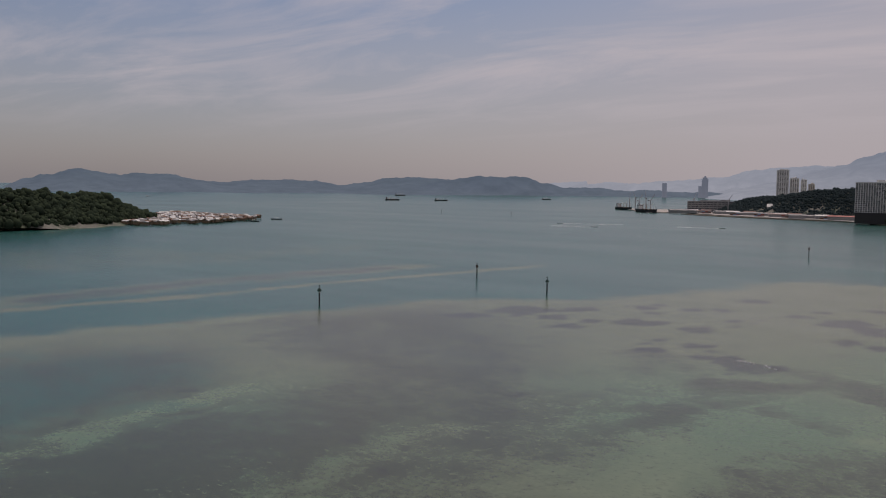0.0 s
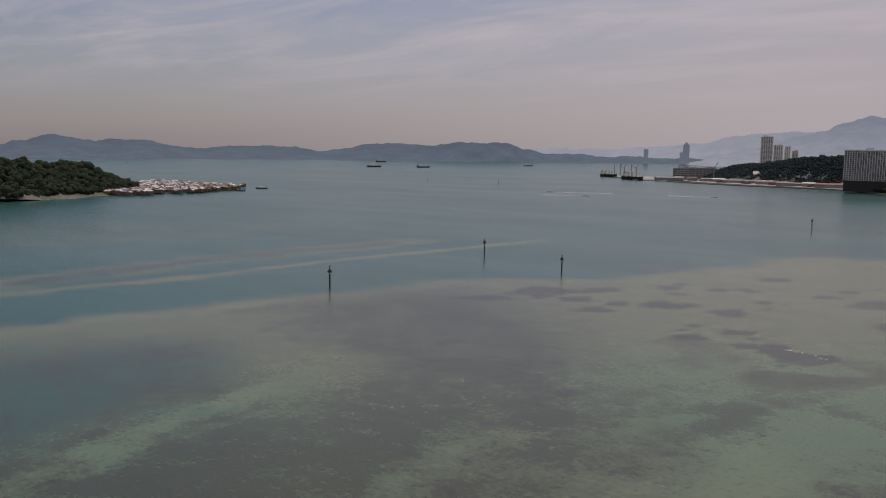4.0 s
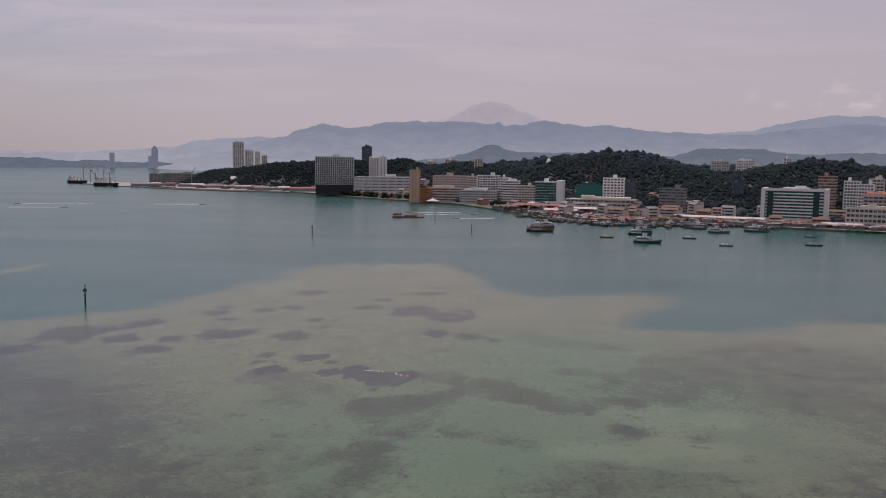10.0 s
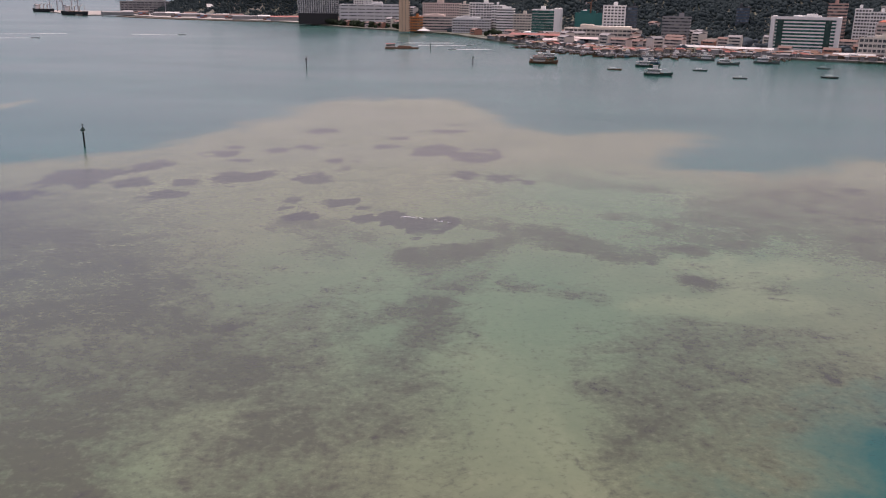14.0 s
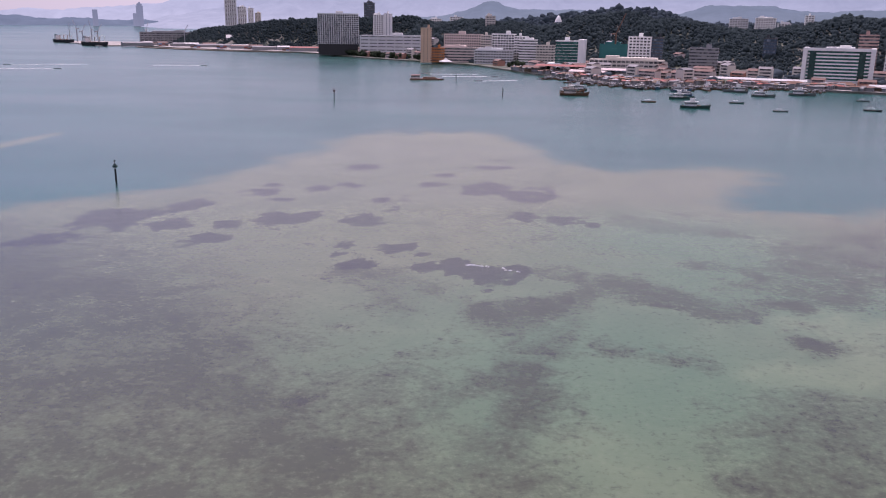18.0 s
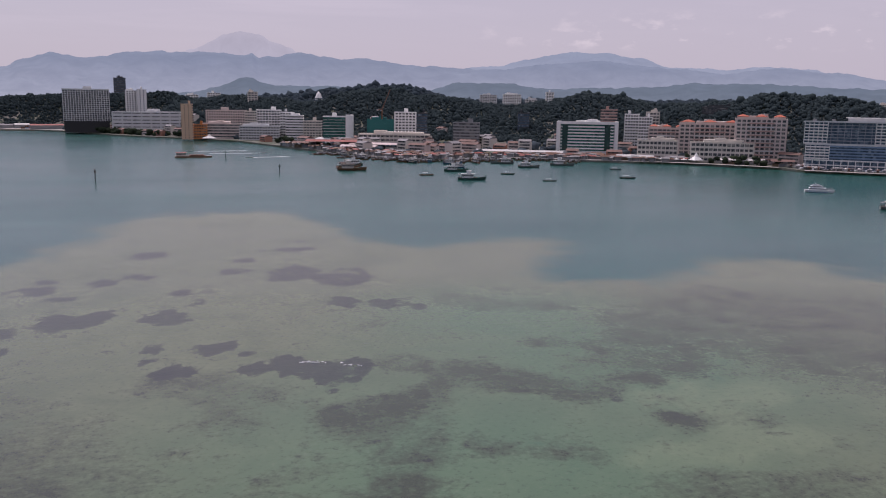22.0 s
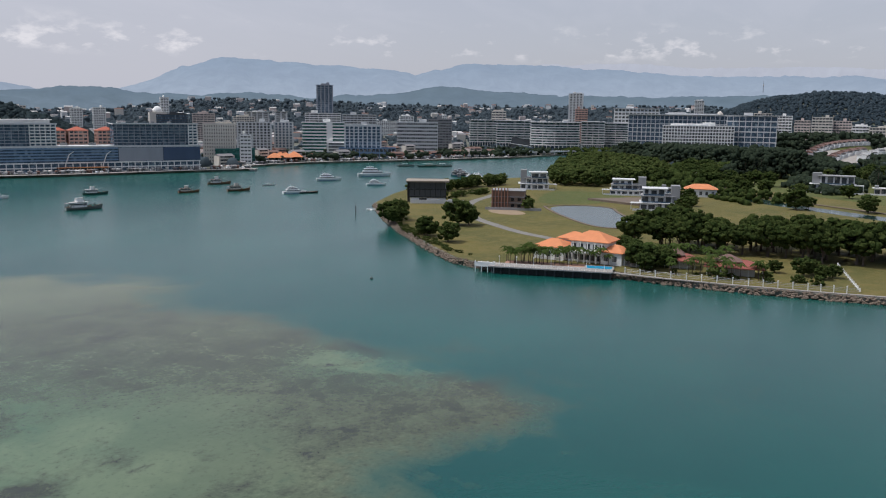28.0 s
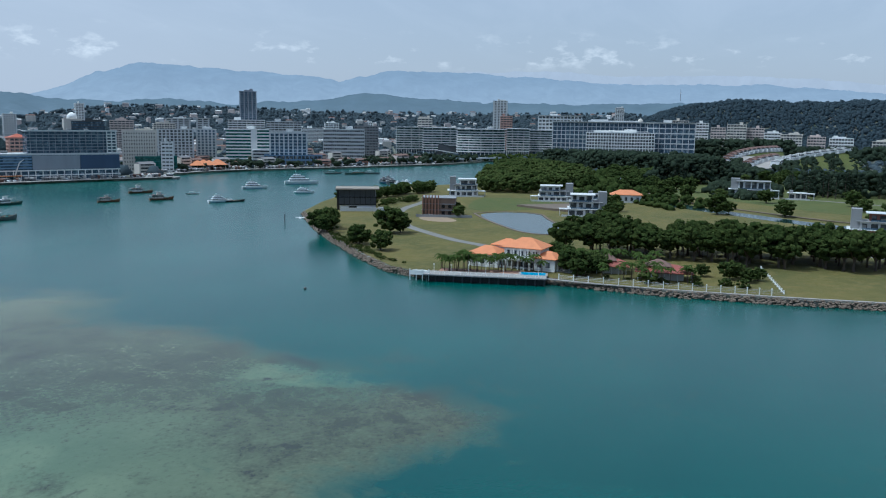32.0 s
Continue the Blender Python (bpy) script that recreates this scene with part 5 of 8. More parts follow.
def broad_tree(height, r, mat, seed, label, category="tree", middle=0.58, half=0.44):
    t = thing("tree", label, category, pose(0, 0, -200))
    q = random.Random(seed)
    fork = height * 0.22
    part("trunk", M().tube([(0, 0, -0.3), (q.uniform(-.2, .2), q.uniform(-.2, .2), fork * 0.5), (0.1, 0, fork), (0.2, 0.1, height * 0.6)], [r * 0.09, r * 0.07, r * 0.06, r * 0.03], 7), BARK, t)
    for k in range(3):
        a = k * 2.1 + q.uniform(-.4, .4)
        part("limb", M().tube([(0.1, 0, fork), (math.cos(a) * r * 0.3, math.sin(a) * r * 0.3, height * 0.5), (math.cos(a) * r * 0.65, math.sin(a) * r * 0.65, height * 0.68)], [r * 0.045, r * 0.035, r * 0.015], 5), BARK, t)
    c = part("crown", crown_mesh("crown", r, height * half, 95, 520, mat, seed), mat, t)
    c.location = (0, 0, height * middle)
    return t


def casuarina(height, seed):
    t = thing("casuarina_tree", "tall dark feathery casuarina tree", "tree", pose(0, 0, -200))
    part("trunk", M().tube([(0, 0, -0.3), (0.1, 0, height * 0.5), (0, 0.1, height * 0.95)], [0.35, 0.22, 0.05], 6), BARK, t)
    c = part("crown", crown_mesh("crown", height * 0.21, height * 0.42, 60, 300, LEAFDARK, seed, True), LEAFDARK, t)
    c.location = (0, 0, height * 0.56)
    return t


def palm(height, seed, crown=3.9):
    t = thing("palm_tree", "slender palm tree with arching green fronds", "palm tree", pose(0, 0, -200))
    q = random.Random(seed)
    lx, ly = q.uniform(-.6, .6), q.uniform(-.6, .6)
    part("trunk", M().tube([(0, 0, -0.3), (lx * 0.4, ly * 0.4, height * 0.5), (lx, ly, height)], [0.2, 0.15, 0.12], 7), BARK, t)
    for k in range(14):
        a, tilt = k * 2.4 + q.uniform(-.2, .2), q.uniform(0.1, 1.2)
        g, prev = M(), None
        d = Vector((math.cos(a), math.sin(a), 0))
        side = Vector((-d.y, d.x, 0))
        for s in range(8):
            u = s / 7
            c = d * crown * u + Vector((0, 0, crown * (tilt * u - (0.55 + tilt * 0.75) * u * u)))
            wdt = crown * 0.22 * math.sin(math.pi * min(1, u * 0.92 + 0.12))
            if prev:
                pc, pw = prev
                for sg in (-1, 1):
                    o = side * sg
                    g.add([tuple(pc), tuple(c), tuple(c + o * wdt * 0.9 - Vector((0, 0, wdt * 0.55)) + d * 0.1), tuple(pc + o * pw * 0.35 - Vector((0, 0, pw * 0.2)))], [(0, 1, 2, 3)])
            prev = (c, wdt)
        f = part("frond", g, PALMLEAF, t)
        f.location = (lx, ly, height)
    return t


def bush(r, seed, mat):
    t = thing("bush", "low dense green bush", "bush", pose(0, 0, -200))
    part("stem", M().tube([(0, 0, -0.2), (0.1, 0, r * 0.5)], [0.12, 0.06], 5), BARK, t)
    c = part("crown", crown_mesh("crown", r, r * 0.6, 36, 160, mat, seed), mat, t)
    c.location = (0, 0, r * 0.5)
    return t


TREES = [broad_tree(9.5, 5.6, LEAF, 11, "spreading dark green shade tree on the lawn"), broad_tree(10, 5.2, LEAF, 12, "spreading dark green shade tree on the lawn"), broad_tree(8.5, 4.8, LEAF, 13, "rounded dark green tree on the lawn"), broad_tree(8, 4.6, LEAFLIGHT, 14, "rounded light green tree on the headland")]
ROWTREES = [broad_tree(14.5, 6.8, LEAF, 51 + k, "tall spreading shade tree with a clear stem", middle=0.66, half=0.31) for k in range(3)]
CASUS = [casuarina(19, 21), casuarina(17, 22), casuarina(21, 23)]
PALMS = [palm(6.5, 31), palm(7.5, 32), palm(5.5, 33, 3.4), palm(11, 34, 4.3)]
BUSHES = [bush(1.6, 41, LEAF), bush(2.2, 42, LEAFLIGHT), bush(1.3, 43, LEAF)]
SEEDS = TREES + ROWTREES + CASUS + PALMS + BUSHES
pick = random.Random(5)


def plant(kinds, x, y, z=2.0, k=1.0, group=""):
    src = kinds[pick.randrange(len(kinds))]
    ob = copy_thing(src, pose(x, y, z, 0, 0, pick.uniform(0, 360)))
    s = k * pick.uniform(0.88, 1.14)
    ob.scale = (s, s, s * pick.uniform(0.92, 1.1))
    if group:
        tagged(ob, group=group)
    return ob


def along(a, b, n, spread=2.0):
    """Places on a line, loosely spaced."""
    for k in range(n):
        u = (k + pick.uniform(0.2, 0.8)) / n
        yield a[0] + (b[0] - a[0]) * u + pick.uniform(-spread, spread), a[1] + (b[1] - a[1]) * u + pick.uniform(-spread, spread)


# ---- headland ----
def strip(name, pts, width, z, mat, label, category):
    """A path or ribbon of even width along plan points."""
    p = rounded(pts, False, 2)
    v = []
    for i, (x, y) in enumerate(p):
        a, b = p[max(i - 1, 0)], p[min(i + 1, len(p) - 1)]
        d = Vector((b[0] - a[0], b[1] - a[1], 0)).normalized() * width / 2
        v += [(x - d.y, y + d.x, z), (x + d.y, y - d.x, z)]
    n = len(p)
    v += [(x, y, z - 0.3) for x, y, _ in v]
    f = [(2 * i + 1, 2 * i + 3, 2 * i + 2, 2 * i) for i in range(n - 1)]
    f += [(2 * i, 2 * i + 2, 2 * n + 2 * i + 2, 2 * n + 2 * i) for i in range(n - 1)]
    f += [(2 * i + 3, 2 * i + 1, 2 * n + 2 * i + 1, 2 * n + 2 * i + 3) for i in range(n - 1)]
    return solid(name, M().add(v, f), mat, label, category, "structure")


strip("road", [(567, 230), (540, 228), (515, 229), (489, 226), (458, 217), (420, 201), (391, 177), (373, 161), (363, 147), (359, 142)], 5.5, 2.06, ROADMAT, "pale worn road crossing the grass", "road")
strip("path_inland", [(760, 30), (713, 10), (694, -36), (657, -96), (620, -160)], 5.0, 2.06, ROADMAT, "pale path through the grass", "path")
strip("path_east", [(420, -8), (390, -24), (372, -42), (366, -80)], 3.5, 2.06, ROADMAT, "pale path beside the tree row", "path")
tagged(new("bare_earth", sheet_mesh(None, rounded([(462, 207), (474, 195), (453, 177), (442, 182), (445, 196)]), 1.95, 2.05, "bare_earth", dull("bare_earth", (0.30, 0.22, 0.145), 0.95, 0.4, 0.2, 1.0, 0.0, False))), "bare sandy earth by the unfinished house", "earth", kind="structure")
POND = dull("pond_water", (0.02, 0.045, 0.042), 0.14, 0.2, 0.05, 0.5, 0.0, False)
tagged(new("pond", sheet_mesh(None, rounded([(493, 175), (510, 160), (506, 137), (485, 131), (466, 125), (438, 112), (418, 110), (409, 123), (418, 136), (448, 154), (470, 166)]), 1.8, 2.07, "pond", POND)), "still grey-blue pond with stone edges", "pond", kind="structure")
strip("pond_bank", [(495, 178), (513, 161), (508, 137), (486, 131), (466, 124), (436, 111), (416, 109), (406, 122), (415, 136), (447, 155), (471, 168), (495, 178)], 1.6, 2.3, ROCK, "low brown stone bank round the pond", "bank")
strip("canal", [(700, 84), (655, 76), (590, 48), (563, 24), (515, -18), (490, -50), (470, -120)], 17, 2.07, POND, "still canal between stone banks", "canal")
strip("canal_bank", [(714, 78), (672, 70), (612, 40), (582, 12), (540, -26), (519, -52), (500, -120)], 3.0, 2.6, ROCK, "low brown stone bank of the canal", "bank")
tagged(new("golf_green", sheet_mesh(None, rounded([(620, 150), (700, 60), (640, 0), (560, -60), (620, -140), (900, -140), (1000, 0), (980, 90), (760, 150)]), 1.9, 2.03, "golf_green", GREENGRASS)), "mown green grass between the canals", "grass", kind="structure")
tagged(new("meadow", sheet_mesh(None, rounded([(523, 191), (511, 175), (533, 142), (564, 134), (604, 147), (614, 180), (600, 200)]), 1.9, 2.035, "meadow", GREENGRASS)), "mown green grass by the mangroves", "grass", kind="structure")


def shore_rocks():
    """Armour stones on the waterline, in two sizes."""
    q = np.random.default_rng(9)
    stone = [bpy.data.meshes.new("rock") for _ in range(6)]
    for k, me in enumerate(stone):
        v = np.array([tuple(p) for p in ICO_V]) * (1 + q.uniform(-0.3, 0.3, (12, 1))) * np.array([1.0, 0.8, 0.6])
        me.from_pydata(v.tolist(), [], ICO_F)
        me.materials.append(ROCK)
    bank = tagged(new("rock_revetment"), "brown armour stones along the headland's waterline", "rocks", kind="structure")
    line = CAPE[4:16]
    made, pts, sz = 0, [], []
    for (x0, y0), (x1, y1) in zip(line, line[1:]):
        n = int(math.hypot(x1 - x0, y1 - y0) / 0.16)
        out = Vector((y0 - y1, x1 - x0, 0)).normalized()
        if out.x > 0:
            out = -out
        for i in range(n):
            u, w = q.random(), q.random()
            x, y = x0 + (x1 - x0) * u + out.x * (w * 2.3 - 0.5), y0 + (y1 - y0) * u + out.y * (w * 2.3 - 0.5)
            z, s = 2.0 - w * 2.0, q.uniform(0.35, 0.8)
            if made < 300 and 60 < y < 170 and q.random() < 0.35:
                ob = new("rock", stone[int(q.integers(6))])
                ob.parent = bank
                ob.matrix_basis = pose(x, y, z, q.uniform(0, 360), q.uniform(0, 360), 0) @ Matrix.Diagonal((s, s, s, 1))
                made += 1
            else:
                pts.append((x, y, z)), sz.append(s)
    me = lumps_mesh("loose_rocks", pts, sz, ROCK, 0.6, False)
    ob = tagged(new("loose_rocks", me), kind="stuff")
    ob.parent = bank


shore_rocks()


def villa():
    """The white two-storey villa with orange hipped roofs, on its terrace over the water."""
    v = thing("villa", "large white two-storey villa with orange tiled hip roofs", "villa", face_at(301, 121, 2.0, 169))
    part("lower_wall", M().box(4, 9, 0, 18, 13, 4.2), WHITE, v)
    part("upper_wall", M().box(5, 9, 4.2, 15, 11, 4.0), WHITE, v)
    part("west_wing", M().box(-10.5, 6, 0, 13, 12, 5.0), WHITE, v)
    part("east_wing", M().box(15, 7.5, 0, 9, 12, 4.8), WHITE, v)
    part("main_roof", M().hip(5, 9, 8.2, 16, 12, 3.8, 4.0, 0.8), TILE, v, "orange tiled hip roof")
    part("west_roof", M().hip(-10.5, 6, 5.0, 13, 12, 3.0, 3, 0.7), TILE, v, "orange tiled hip roof")
    part("east_roof", M().hip(15, 7.5, 4.8, 9, 12, 2.6, 1.5, 0.7), TILE, v, "orange tiled hip roof")
    part("rear_roof", M().hip(-5, 14.5, 7.6, 11, 8, 2.6, 2, 0.9), TILE, v, "orange tiled hip roof")
    part("rear_wall", M().box(-5, 14.5, 0, 10, 7, 7.6), WHITE, v)
    bow = [(-3 + 1.5 * k, 3.5 - 4.6 * math.sin(math.pi * k / 10) ** 0.6) for k in range(11)]
    part("balcony", M().prism(bow, 4.0, 4.4), WHITE, v)
    rail_top = M()
    for (x0, y0), (x1, y1) in zip(bow, bow[1:]):
        rail_top.beam((x0, y0, 5.3), (x1, y1, 5.3), 0.18)
        for u in (0.0, 0.33, 0.67):
            rail_top.box(x0 + (x1 - x0) * u, y0 + (y1 - y0) * u, 4.4, 0.12, 0.12, 0.85)
    part("balustrade", rail_top, WHITE, v)
    part("cornice", M().box(5, 9, 7.9, 16.4, 12.4, 0.3), WHITE, v)
    post = M().box(0, 0, 0, 0.45, 0.45, 3.9).data("column", WHITE)
    for k in range(7):
        part("column", post, WHITE, v).location = (-3 + k * 2.5, 0.2 if 0 < k < 6 else 2.2, 0)
    up = M().box(0, 0, 0, 0.35, 0.35, 3.6).data("column", WHITE)
    for k in range(5):
        part("column", up, WHITE, v).location = (-1 + k * 3.0, 2.2, 4.4)
    pane = M().box(0, 0, 0, 1.7, 0.2, 2.2).data("window", GLASS)
    sill = M().box(0, -0.12, -0.2, 2.0, 0.25, 0.2).box(0, -0.1, 2.2, 2.0, 0.2, 0.2).data("window_frame", WHITE)
    for k in range(8):
        part("window", pane, GLASS, v).location = (-4 + k * 2.25, 2.44, 0.8) if k < 7 else (19.6, 9, 1.2)
    for k in range(5):
        part("window", pane, GLASS, v).location = (-1 + k * 2.9, 3.44, 5.0)
    for k in range(3):
        part("window", pane, GLASS, v).location = (-14.5 + k * 3.8, -0.06, 1.3)
    for k in range(2):
        part("window", pane, GLASS, v).location = (13.2 + k * 3.4, 1.44, 1.4)
    for o in list(v.children):
        if o.name.startswith("window"):
            part("window_frame", sill, WHITE, o)
    for k in range(6):
        part("stair", M().box(22.5, 12 - k * 1.6, 0, 4.5, 1.6, 3.6 - k * 0.6), PAVING, v)
    part("stair_wall", M().box(20.1, 8, 0, 0.4, 10, 3.0).box(24.9, 8, 0, 0.4, 10, 3.0), WHITE, v)
    part("side_terrace", M().box(27.5, 9, 0, 5, 10, 2.0).box(27.5, 4, 2.0, 5, 0.2, 0.8), WHITE, v)
    # deck over the water
    d = thing("sea_deck", "white-railed concrete deck on piles over the water", "deck", face_at(277, 125, 0, 186))
    part("slab", M().box(0, 3.6, 2.5, 46, 8.4, 0.45), PAVING, d)
    part("fascia", M().box(0, -0.7, 2.55, 46.2, 0.2, 0.42), GREY, d)
    # black sheet added below the slab, standing for the shade under the deck
    part("back_wall", M().box(0, 2.2, -1, 45.4, 0.5, 3.4), BLACK, d)
    # piles are coloured dark to match that shade
    pile = M().tube([(0, 0, -3), (0, 0, 2.5)], [0.3, 0.3], 8).data("pile", DARK, True)
    for k in range(14):
        part("pile", pile, DARK, d).location = (-22 + k * 3.4, 1.2, 0)
    rail = M().box(0, 0, 0, 46, 0.08, 0.08).data("rail", WHITE)
    for h in (3.4, 3.95):
        part("rail", rail, WHITE, d).location = (0, -0.4, h)
    bal = M().box(0, 0, 0, 0.14, 0.14, 1.1).data("rail_post", WHITE)
    for k in range(24):
        part("rail_post", bal, WHITE, d).location = (-23 + k * 2.0, -0.4, 2.9)
    lamp = M().tube([(0, 0, 0), (0, 0, 3.0)], [0.09, 0.07], 6).box(0, 0, 3.0, 0.4, 0.4, 0.5)
    for k in range(7):
        ob = solid("deck_lamp", lamp, WHITE, "white lamp post on the sea deck", "lamp post", group="deck lamps")
        ob.matrix_basis = face_at(280.5, 125, 2.95, 186) @ pose(-20 + k * 6.6, 0, 0)
    g = thing("jetty_house", "small white railed landing platform at the deck's end", "platform", face_at(277, 148, 0, 186))
    part("platform", M().box(-2, 3, 2.2, 8, 8, 0.5), WHITE, g)
    for k in range(4):
        part("post", M().box(-5.7 + k * 2.4, -0.8, -2, 0.3, 0.3, 6.4), WHITE, g)
    part("railing", M().box(-2, -0.85, 3.0, 8, 0.1, 0.1).box(-2, -0.85, 3.6, 8, 0.1, 0.1).box(-2, -0.85, 2.7, 8, 0.1, 1.2), WHITE, g)
    p = thing("swimming_pool", "bright blue swimming pool beside the villa", "pool", face_at(284.5, 108, 2.55, 186))
    part("rim", M().box(0, 3, 0, 11, 7, 0.45), PAVING, p)
    part("pool_water", M().box(0, 3, 0.3, 9.5, 5.6, 0.2), dull("pool_blue", (0.03, 0.30, 0.50), 0.1, 0.1), p)
    t = thing("garden_terrace", "reddish paved terrace in front of the villa", "terrace", face_at(286, 125, 1.95, 186))
    part("paving", M().box(0, 5, 0, 40, 9, 0.18), dull("red_paving", (0.42, 0.23, 0.16), 0.9), t)


villa()


def pavilion(x, y, face, w, d, label):
    p = thing("pavilion", label, "pavilion", face_at(x, y, 2.0, face))
    part("wall", M().box(0, d / 2, 0, w * 0.7, d * 0.6, 3.0), CREAM, p)
    part("lower_roof", M().hip(0, d / 2, 3.0, w, d, 2.6, w * 0.4, 0.8), REDROOF, p)
    part("upper_roof", M().hip(-w * 0.12, d / 2, 4.9, w * 0.45, d * 0.5, 2.6, 1.0, 0.5), ROOFBROWN, p)
    for k in range(5):
        part("post", M().box(-w / 2 + 0.4 + k * (w - 0.8) / 4, 0.2, 0, 0.25, 0.25, 3.1), WHITE, p)


pavilion(294, 60, 180, 20, 11, "open garden pavilion with a red sheet roof")
pavilion(302, 80, 180, 12, 9, "small garden pavilion with a peaked brown roof")


def sea_fence():
    line = [(283, 98), (281, 76), (279, 55), (278.5, 36), (278, 20)]
    f = tagged(new("sea_fence"), "white-posted wire fence along the sea wall", "fence")
    post = M().box(0, 0, 0, 0.3, 0.3, 2.1).box(0, 0, 2.1, 0.45, 0.45, 0.35).data("post", WHITE)
    mesh = None
    for (x0, y0), (x1, y1) in zip(line, line[1:]):
        n = 4
        for k in range(n):
            u = k / n
            x, y = x0 + (x1 - x0) * u, y0 + (y1 - y0) * u
            o = part("post", post, WHITE, f)
            o.location = (x, y, 2.0)
            a, b = (x, y), (x0 + (x1 - x0) * (k + 1) / n, y0 + (y1 - y0) * (k + 1) / n)
            for h in (2.7, 3.3, 3.8):
                part("wire", M().beam((*a, h), (*b, h), 0.07), STEEL, f)
    strip("sea_wall", [(283.5, 104), (279, 83), (276.5, 55), (275.5, 18), (276.5, -11), (281, -200)], 1.4, 2.3, PAVING, "pale concrete capping of the sea wall", "wall")
    w = thing("garden_wall", "low white stepped wall across the lawn", "wall", pose(0, 0, 0))
    for k in range(13):
        part("pillar", M().box(334 - k * 4.3, 22 - k * 0.2, 2, 0.5, 0.5, 1.3), WHITE, w)
    part("coping", M().beam((335, 22, 2.6), (280, 19.6, 2.6), 0.22), WHITE, w)


sea_fence()


def modern_house(name, x, y, face, w, d, h, wall, label, floors=2):
    """A flat-roofed villa of shifted boxes: a tall stair block, recessed glass, terraces with rails, thin roof slabs."""
    b = thing(name, label, "house", face_at(x, y, 2.0, face))
    fh = h / floors
    q = random.Random(round(x + y))
    side = q.choice((-1, 1))
    for k in range(floors):
        sx = w * (0.92 - 0.2 * k)
        off = side * w * 0.07 * k
        back = 1.6 * k
        part("storey", M().box(off, d / 2 + back / 2, k * fh, sx, d - back, fh - 0.3), wall if k % 2 == 0 else PALE, b)
        part("slab", M().box(off - side * 0.6, d / 2 + back / 2 - 0.6, (k + 1) * fh - 0.3, sx + 2.2, d - back + 1.6, 0.3), GREY if k % 2 else PALE, b)
        n = max(2, int(sx / 4.2))
        for i in range(n):
            wide = sx / n * q.choice((0.5, 0.72, 0.82))
            part("window", M().box(off - sx / 2 + (i + 0.5) * sx / n, back - 0.02 + (0.0 if k else 0.0), k * fh + q.choice((0.25, 0.8)), wide, 0.3, fh - 1.5), GLASS, b)
        if k:
            part("terrace_rail", M().box(off, back - 1.5, k * fh, sx * 0.9, 0.08, 0.95), GLASSBLUE, b)
        for s in (-1, 1):
            part("side_window", M().box(off + s * sx / 2, d * 0.5 + back, k * fh + 0.7, 0.3, d * 0.3, fh - 1.7), GLASS, b)
    part("stair_block", M().box(-side * w * 0.36, d * 0.5, 0, w * 0.2, d * 0.6, h + 1.8), GREY if wall is not GREY else PALE, b)
    part("car_porch", M().box(side * (w * 0.46 + 2.5), 2.5, fh - 0.6, 6.5, 7, 0.35), PALE, b)
    for i in (-1, 1):
        part("porch_post", M().box(side * (w * 0.46 + 2.5) + i * 2.8, -0.6, 0, 0.35, 0.35, fh - 0.6), PALE, b)
    part("forecourt", M().box(0, -3.5, -0.05, w * 1.2, 7, 0.18), PAVING, b)
    part("boundary_wall", M().box(0, -7.2, 0, w * 1.25, 0.25, 1.1), PALE, b)
    return b


bh = thing("black_pavilion", "black boxy pavilion with a wide flat roof on a white base", "building", face_at(482, 252, 2.0, 200))
part("base", M().box(0, 8, 0, 22, 15, 3.5), WHITE, bh)
part("upper_box", M().box(0, 8, 3.5, 24, 16, 5.5), BLACK, bh)
part("top_glazing", M().box(0, 8, 9.0, 23, 15, 4.5), DARK, bh)
part("roof_slab", M().box(0, 8, 13.5, 28, 19, 0.9), dull("tan_roof_edge", (0.30, 0.25, 0.20)), bh)
for k in (-12.5, 11.0):
    part("fin", M().box(k, 7, 0, 1.6, 3, 13.5), WHITE if k > 0 else BLACK, bh)
part("forecourt_wall", M().box(6, -3, 0, 34, 0.5, 2.2), PALE, bh)
for k in range(7):
    part("glass_panel", M().box(-10.2 + k * 3.4, -0.08, 4.2, 2.9, 0.3, 4.2), DARK, bh)
    part("mullion", M().box(-11.9 + k * 3.4, 0.3, 9.0, 0.25, 0.5, 4.5), BLACK, bh)
part("entrance", M().box(-3, 0.4, 0.2, 5, 0.4, 2.8), BLACK, bh)
part("side_stair", M().box(16, 4, 0, 5, 8, 1.8).box(16, 0, 0, 5, 2, 0.9), PALE, bh)
sh = thing("unfinished_house", "unfinished brown brick house with concrete fins", "house", face_at(470, 195, 2.0, 190))
part("core", M().box(0, 8, 0, 20, 15, 11), dull("raw_brickwork", (0.24, 0.165, 0.125)), sh)
for k in range(3):
    part("slab", M().box(0, 8, 3.7 * (k + 1), 21, 16.5, 0.4), GREY, sh)
for k in range(6):
    part("fin", M().box(-9.5 + k * 1.9, -0.6, 0, 0.6, 1.2, 13), dull("rusty_fin_paint", (0.30, 0.16, 0.11)) if k == 0 else bpy.data.materials["rusty_fin_paint"], sh)
# black slabs on the wall paint the dark inside of window openings
for k in range(4):
    part("opening", M().box(3 + (k % 2) * 4, 0.4, 1.2 + (k // 2) * 3.8, 2, 0.4, 2.0), BLACK, sh)
part("boundary_wall", M().box(4, -5, 0, 34, 0.4, 1.6), GREY, sh)
modern_house("white_villa", 613, 213, 195, 24, 16, 13, WHITE, "white three-storey villa with dark windows", 3)
modern_house("white_villa", 600, 140, 187, 28, 16, 11, WHITE, "white modern villa with stacked terraces", 3)
modern_house("grey_villa", 507, 108, 187, 26, 17, 13, PALE, "pale grey villa by the pond", 3)
modern_house("frame_house", 734, 89, 182, 25, 14, 8, GREY, "unfinished concrete frame house", 2)
